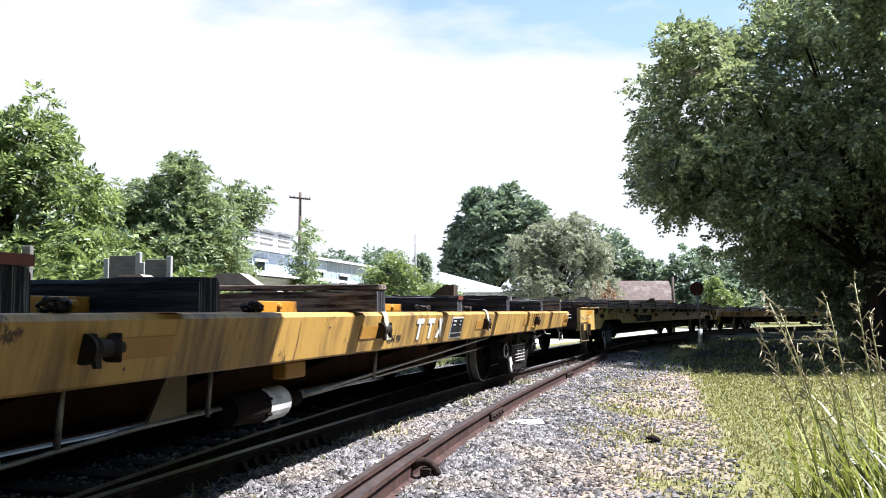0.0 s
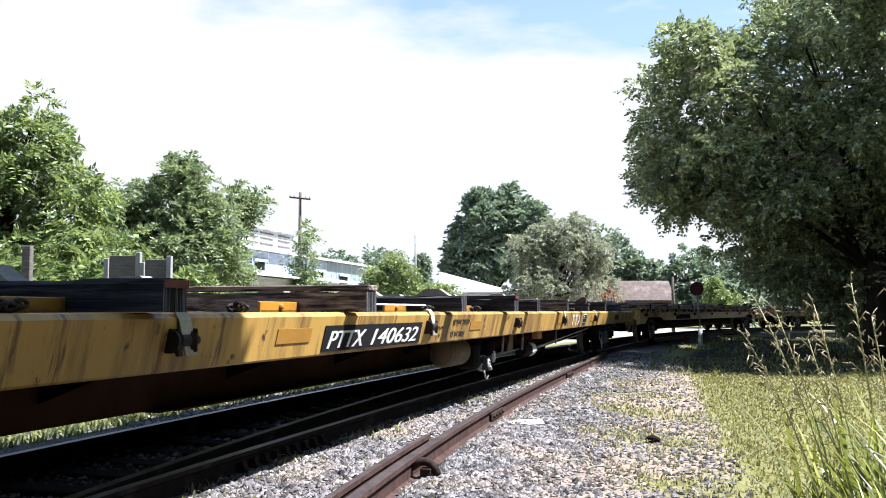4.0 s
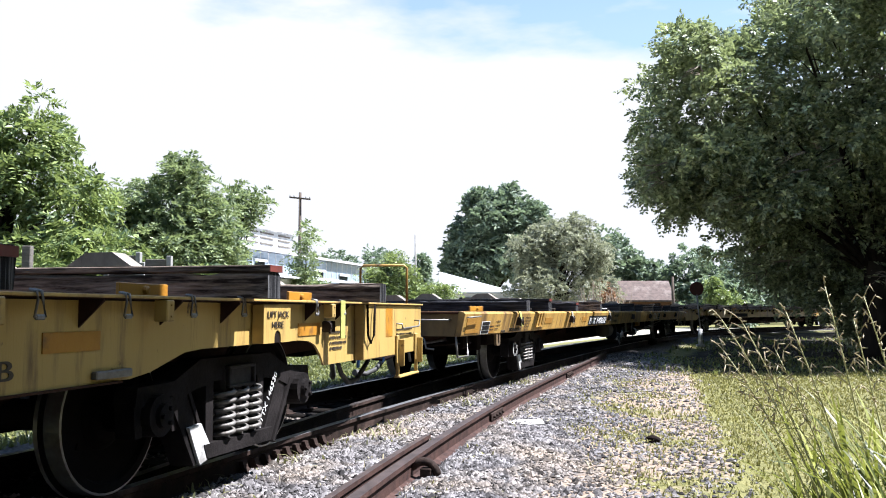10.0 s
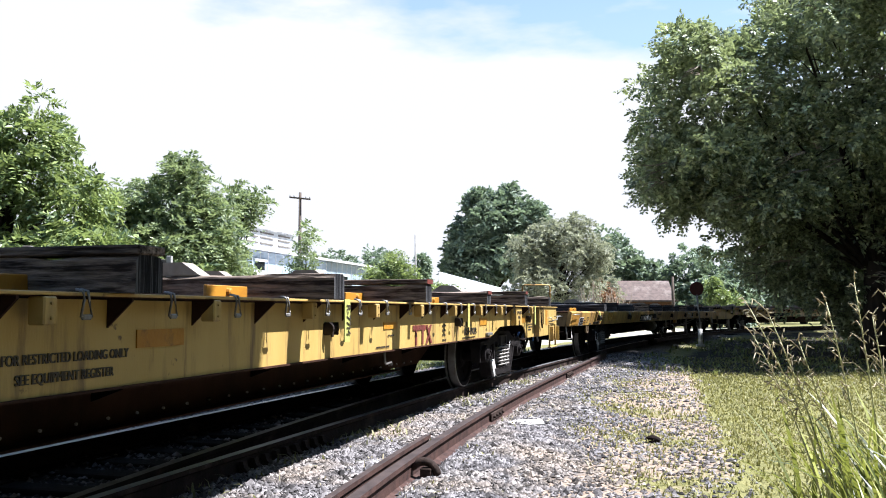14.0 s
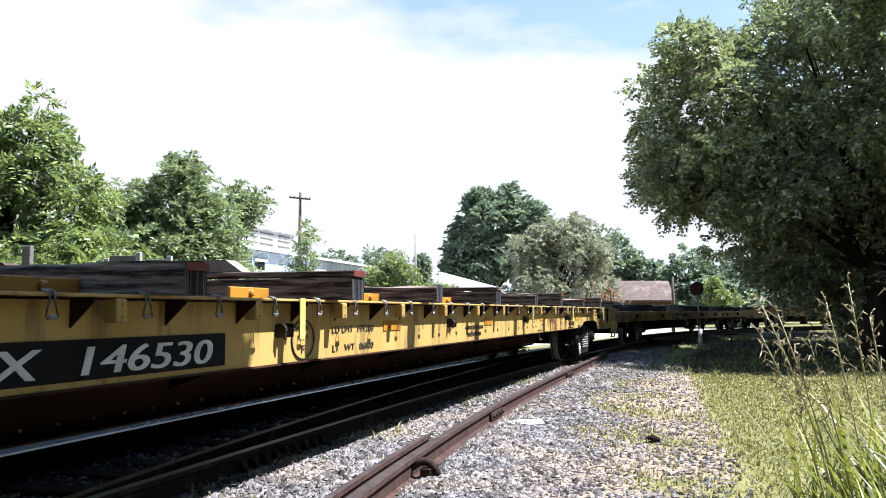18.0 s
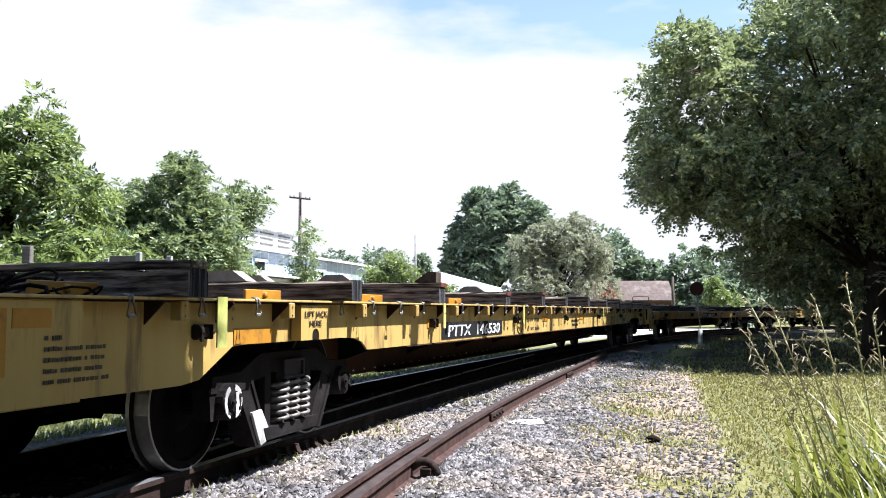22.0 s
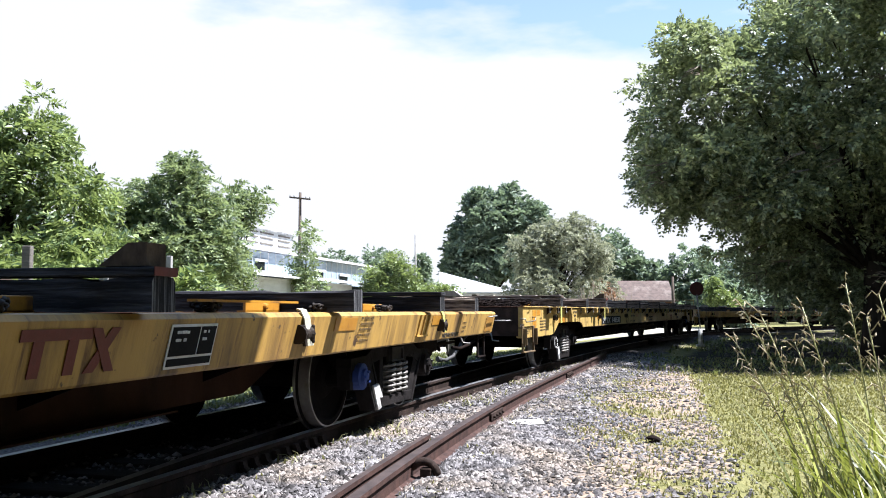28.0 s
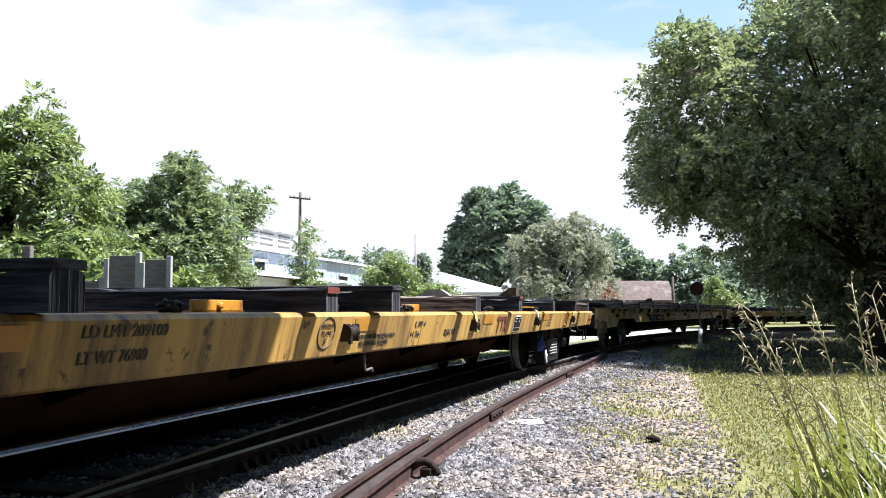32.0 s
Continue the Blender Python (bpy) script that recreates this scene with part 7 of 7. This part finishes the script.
peak = bm.verts.new((-0.3, 72.0, 4.20))
bm.faces.new(low[::-1])
for i in range(4):
    bm.faces.new((low[i], low[(i + 1) % 4], eave[(i + 1) % 4], eave[i]))
    bm.faces.new((eave[i], eave[(i + 1) % 4], peak))
part("roof", bm, M["roof_white"], store, "pale hipped sheet roof")
# thin dark slab on the wall stands for a shaded doorway
part("doorway", box(1.2, 2.6, 65.94, 65.99, -0.3, 2.0), M["dark_glass"], store, "dark slab for the shade of a doorway")
house = shed("bungalow", "low brick house with a brown shingle roof", 14.9, 19.3, 74, 83, 1.8, 0.1, M["brick"], M["roof_brown"])
bm = bmesh.new()
prism(bm, [(73.2, 1.75), (75.4, 3.42), (83.8, 1.75), (83.8, 1.9), (75.4, 3.57), (73.2, 1.9)], "x", 13.9, 19.25)
part("roof", bm, M["roof_brown"], house, "brown shingle roof")


def utility_pole(x, y, top, r, arm, mat, label):
    p = thing("utility_pole", label, "utility pole", at=pose(x, y, -0.26))
    bm = bmesh.new()
    tube(bm, [(0, 0, 0), (0.02, 0, top * 0.5), (0, 0, top)], [r, r * 0.85, r * 0.65], 10)
    part("pole", bm, mat, p)
    if arm:
        part("crossarm", box(-arm, arm, -0.16, -0.06, -0.065, 0.065, 0.01), M["pole"], p, m=pose(0, 0, top - 0.48, 0, 6, 0))
        for q in (-0.92, -0.55, 0.55, 0.92):
            bm = bmesh.new()
            lathe(bm, [(0.0, 0.03), (0.06, 0.05), (0.10, 0.05), (0.14, 0.025)], "z", 8)
            part("insulator", bm, M["concrete_pale"], p, "pale insulator", pose(q * arm, -0.11, top - 0.41 - q * 0.09))
    return p


utility_pole(-11.4, 70, 10.7, 0.17, 0.85, M["pole"], "wooden utility pole with a crossarm")
utility_pole(-2.5, 80, 8.2, 0.12, 0, M["concrete_pale"], "thin pale pole standing behind bushes")
utility_pole(13.0, 50, 3.2, 0.11, 0, M["pole"], "short weathered wooden post")


def switch_stand():
    s = thing("switch_stand", "switch stand with a dark red round target", "railway signal", at=pose(9.0, 31.0, -0.24))
    bm = bmesh.new()
    tube(bm, [(0, 0, 0), (0, 0, 0.62)], [0.085, 0.07], 10)
    face_box(bm, -0.14, 0.14, -0.12, 0.12, 0.0, 0.08, 0.02)
    part("post", bm, M["whitewash"], s, "white painted lower post")
    bm = bmesh.new()
    tube(bm, [(0, 0, 0.62), (-0.03, 0, 1.1), (-0.10, 0, 1.82)], 0.022, 8)
    part("rod", bm, M["galv"], s, "thin target rod")
    bm = bmesh.new()
    lathe(bm, [(-0.012, 0.235), (-0.008, 0.245), (0.008, 0.245), (0.012, 0.235)], "y", 28, (-0.10, 0, 2.02))
    part("target", bm, M["target"], s, "dark red round target disc")


switch_stand()


def fence_panel(x, y, w, top):
    f = thing("board_fence", "short weathered grey board fence panel", "fence", "old fence pieces", pose(x, y, -0.26))
    n = 4
    for i in range(n):
        a = (top + 0.26) * i / n
        part("board", box(-w / 2, w / 2 - 0.08, 0, 0.04, a + 0.01, a + (top + 0.26) / n - 0.015, 0.006), M["concrete"], f)
    part("post", box(w / 2 - 0.078, w / 2, -0.03, 0.07, 0, top + 0.30, 0.008), M["concrete_pale"], f, "pale square post")
    part("post", box(-w / 2 - 0.08, -w / 2 - 0.002, -0.03, 0.07, 0, top + 0.2, 0.008), M["concrete_pale"], f, "pale square post")


fence_panel(-7.05, 14.05, 0.75, 1.50)
fence_panel(-5.56, 14.05, 0.34, 1.50)
fence_panel(-5.05, 14.0, 0.50, 1.90)
fence_panel(-4.52, 14.0, 0.42, 1.84)
p = thing("fence_post", "weathered grey timber post in the weeds", "post", at=pose(-6.6, 14.0, -0.26))
part("shaft", box(-0.07, 0.07, -0.06, 0.06, 0, 2.30, 0.012), M["concrete"], p)

# small litter beside the siding
bm = bmesh.new()
prism(bm, [(-0.19, -0.14), (0.12, -0.17), (0.20, 0.05), (0.02, 0.16), (-0.17, 0.10)], "z", 0.0, 0.02)
b = new("litter_board", data_of("litter_board", bm, M["paper"]))
b.matrix_basis = pose(0.86, 9.15, -0.145, 3, -2, 20)
tagged(b, "flat sun-bleached piece of board on the ballast", "litter")
_r = random.Random(12)
for x, y, s in ((1.95, 8.3, 0.07), (7.2, 31, 0.32), (2.5, 13, 0.06)):
    bm = bmesh.new()
    bmesh.ops.create_icosphere(bm, subdivisions=2, radius=s)
    for v in bm.verts:
        v.co *= _r.uniform(0.75, 1.1)
        v.co.z *= 0.65
    b = new("rock", data_of("rock", bm, M["under"]))
    b.matrix_basis = pose(x, y, -0.2 + s * 0.25)
    tagged(b, "dark lump of stone on the ground", "rock")

# ---------------------------------------------------------------- tall grass in the foreground
def clump(count, mid, spread, low, high, thin, thick, lean, mat, label):
    x, y = RNG.normal(mid, spread, count), RNG.uniform(3.3, 4.9, count)
    ok = x > 1.40 + 0.30 * (y - 3.3) + RNG.uniform(-0.10, 0.15, count)
    x, y = x[ok], y[ok]
    blades("tall_grass", x, y, np.full(len(x), -0.26), RNG.uniform(low, high, len(x)) * np.clip((x - 1.25) * 1.3, 0.4, 1.1), RNG.uniform(thin, thick, len(x)), lean, mat, label)


clump(330, 2.1, 0.30, 0.10, 0.36, 0.005, 0.009, 0.6, M["tall_grass"], "dense shorter green blades in the clump")
clump(60, 2.1, 0.25, 0.40, 0.75, 0.005, 0.009, 0.45, M["tall_grass"], "tall arching pale green grass blades")


def arching_blades(count, seed):
    """Long flat blades that rise, bend over and narrow to a tip."""
    rnd = random.Random(seed)
    bm = bmesh.new()
    for _ in range(count):
        x, y = rnd.gauss(2.02, 0.26), rnd.uniform(3.3, 4.8)
        if x < 1.36 + 0.32 * (y - 3.3):
            continue
        ln = rnd.uniform(0.45, 1.05) * min(1.0, 0.45 + (x - 1.4))
        a = math.pi + rnd.gauss(0, 0.9) if rnd.random() < 0.65 else rnd.uniform(0, 6.28)
        out, curl = rnd.uniform(0.10, 0.55), rnd.uniform(0.2, 1.0)
        w = rnd.uniform(0.008, 0.017)
        dx, dy = math.cos(a), math.sin(a)
        tw = rnd.uniform(-0.6, 0.6)
        p, ang, left, right = Vector((x, y, -0.26)), math.pi / 2 - out * 0.6, [], []
        for i in range(8):
            k = w * (1.0 - (i / 7.0) ** 2.2) + 0.0006
            side = Vector((-dy, dx, tw)).normalized() * k
            left.append(bm.verts.new(p + side))
            right.append(bm.verts.new(p - side))
            p = p + Vector((dx * math.cos(ang), dy * math.cos(ang), math.sin(ang))) * (ln / 7.0)
            ang -= (0.10 + 0.16 * i / 7.0 * 2) * curl
        for i in range(7):
            bm.faces.new((left[i], left[i + 1], right[i + 1], right[i]))
    tagged(new("tall_grass", data_of("tall_grass", bm, M["tall_grass"])), "long arching bright green grass blades", "grass", kind="stuff")


arching_blades(270, 5)


def seed_stalk(base, lean, height, bow, seed):
    """One tall stem with a few arching leaves and a loose drooping seed head."""
    rnd = random.Random(seed)
    s = thing("grass_stalk", "tall grass stem with a drooping straw-coloured seed head", "grass", "seeding grass stems", pose(*base))
    pts = []
    for i in range(9):
        q = i / 8
        pts.append(Vector((lean * q + bow * q * q, 0.05 * q, height * (q - 0.10 * abs(bow) * q * q))))
    bm = bmesh.new()
    tube(bm, pts, [0.0072 - 0.0006 * i for i in range(9)], 6)
    part("stem", bm, M["stem"], s, "thin pale green stem")
    bm = bmesh.new()
    for i in range(17):
        q = 0.64 + 0.36 * i / 16
        j = min(7, int(q * 8))
        p = pts[j].lerp(pts[j + 1], q * 8 - j)
        a = rnd.uniform(0, 6.28)
        ln = rnd.uniform(0.05, 0.12) * (1.35 - q * 0.65)
        e = p + Vector((math.cos(a) * ln * 0.6 + bow * 0.12, math.sin(a) * ln * 0.6, ln * rnd.uniform(0.45, 1.0)))
        m1, m2 = p.lerp(e, 0.4) + Vector((0, 0, 0.004)), p.lerp(e, 0.75) + Vector((0, 0, 0.002))
        tube(bm, [p, m1, m2, e], [0.0010, 0.0026, 0.0028, 0.0006], 5)
        for g in range(2):
            c = p.lerp(e, 0.5 + 0.4 * g)
            d = Vector((rnd.uniform(-1, 1), rnd.uniform(-1, 1), rnd.uniform(-1.2, 0.2))) * 0.016
            tube(bm, [c, c + d, c + d * 2], [0.0010, 0.0036, 0.0008], 4)
    part("seed_head", bm, M["straw"], s, "loose straw-coloured seed head")
    for i in range(4):
        bm = bmesh.new()
        q = rnd.uniform(0.15, 0.6)
        j = int(q * 8)
        p = pts[j]
        a = rnd.choice((-1, 1)) * rnd.uniform(0.5, 1.0)
        ln = rnd.uniform(0.2, 0.4)
        v = [p, p + Vector((a * ln * 0.4, rnd.uniform(-0.05, 0.05), ln * 0.5)), p + Vector((a * ln * 0.8, 0, ln * 0.55)), p + Vector((a * ln * 1.1, 0, ln * 0.30))]
        w = [0.004, 0.007, 0.005, 0.0008]
        lo = [bm.verts.new(c + Vector((0, -b, b * 0.4))) for c, b in zip(v, w)]
        hi = [bm.verts.new(c + Vector((0, b, -b * 0.4))) for c, b in zip(v, w)]
        for i2 in range(3):
            bm.faces.new((lo[i2], lo[i2 + 1], hi[i2 + 1], hi[i2]))
        part("blade", bm, M["tall_grass"], s, "arching green blade")
    return s


STALKS = [(seed_stalk(base, lean, h, bow, 70 + i), sway) for i, (base, lean, h, bow, sway) in enumerate((
    ((1.87, 4.1, -0.26), -0.13, 1.30, -0.165, 0.75), ((1.85, 4.1, -0.26), -0.10, 1.33, -0.25, 0.7),
    ((1.80, 4.1, -0.26), -0.07, 1.19, -0.26, 0.7), ((2.00, 4.1, -0.26), -0.12, 1.32, -0.08, 0.7), ((2.05, 4.1, -0.26), -0.05, 1.41, -0.055, 0.5),
    ((2.15, 4.1, -0.26), -0.08, 1.25, -0.04, 0.5), ((2.30, 4.1, -0.26), -0.12, 1.37, -0.06, 0.6), ((1.93, 4.1, -0.26), -0.10, 1.15, -0.11, 0.7)))]


# ---------------------------------------------------------------- what moves
CLOCK = [0, 2, 4, 7, 10, 13, 16, 20, 24, 27, 29.5, 32]
SPEEDS = [2.111, 2.081, 2.079, 2.056, 1.976, 1.747, 1.613, 1.727, 1.827, 1.894, 1.916, 1.996]
_fine = np.linspace(0, 32, 641)
_pace = np.interp(_fine, CLOCK, SPEEDS)
_way = np.concatenate([[0], np.cumsum((_pace[1:] + _pace[:-1]) / 2 * 0.05)])


def travelled(t):
    """Metres rolled by the train at t seconds: it slows down and gathers speed again."""
    return float(np.interp(t, _fine, _way))


def roll_train():
    for (car, half, trucks), s0 in TRAIN:
        rows, yaws = [], ([], [])
        for t in np.linspace(0, 32, 41):
            s = s0 + travelled(t)
            ends = [track(s + d) for d in (-half, half)]
            dx, dy = ends[1][0] - ends[0][0], ends[1][1] - ends[0][1]
            head = math.degrees(math.atan2(dy, dx))
            rows.append((t, pose((ends[0][0] + ends[1][0]) / 2, (ends[0][1] + ends[1][1]) / 2, 0, 0, 0, head)))
            for q in (0, 1):
                yaws[q].append((t, pose((REAR, FRONT)[q], 0, 0, 0, 0, 90 - math.degrees(ends[q][2]) - head)))
        walk(car, rows)
        for q, (tr, wheels) in enumerate(trucks):
            walk(tr, yaws[q])
            for k, w in zip((-AXLE, AXLE), wheels):
                walk(w, [(t, pose(k, 0, WHEEL_R, 0, math.degrees(travelled(t) / WHEEL_R), 0)) for t in np.linspace(0, 32, 108)])


def sway_grass():
    gust_t = [0, 1, 2, 3, 5, 6, 7, 8, 9, 10, 11, 12, 13, 14, 17, 20, 22, 24, 27, 28, 30, 31, 32]
    gust = [0, 0.05, 0.1, 0.25, 0.1, 0, 0.3, 0.8, 1.0, 0.9, 0.6, 0.7, 0.5, 0.15, 0.05, 0.1, 0.2, 0.1, 0.3, 0.45, 0.35, 0.3, 0.4]
    for i, (s, sway) in enumerate(STALKS):
        home = s.matrix_basis.translation.copy()
        rows = []
        for t in np.linspace(0, 32, 65):
            a = -13.0 * sway * float(np.interp(t, gust_t, gust)) + 0.9 * math.sin(2.1 * t + i) + 0.5 * math.sin(4.7 * t + 2 * i)
            rows.append((t, pose(*home, 0.7 * math.sin(1.7 * t + i), a, 0)))
        walk(s, rows)


def motions():
    roll_train()
    sway_grass()


motions()
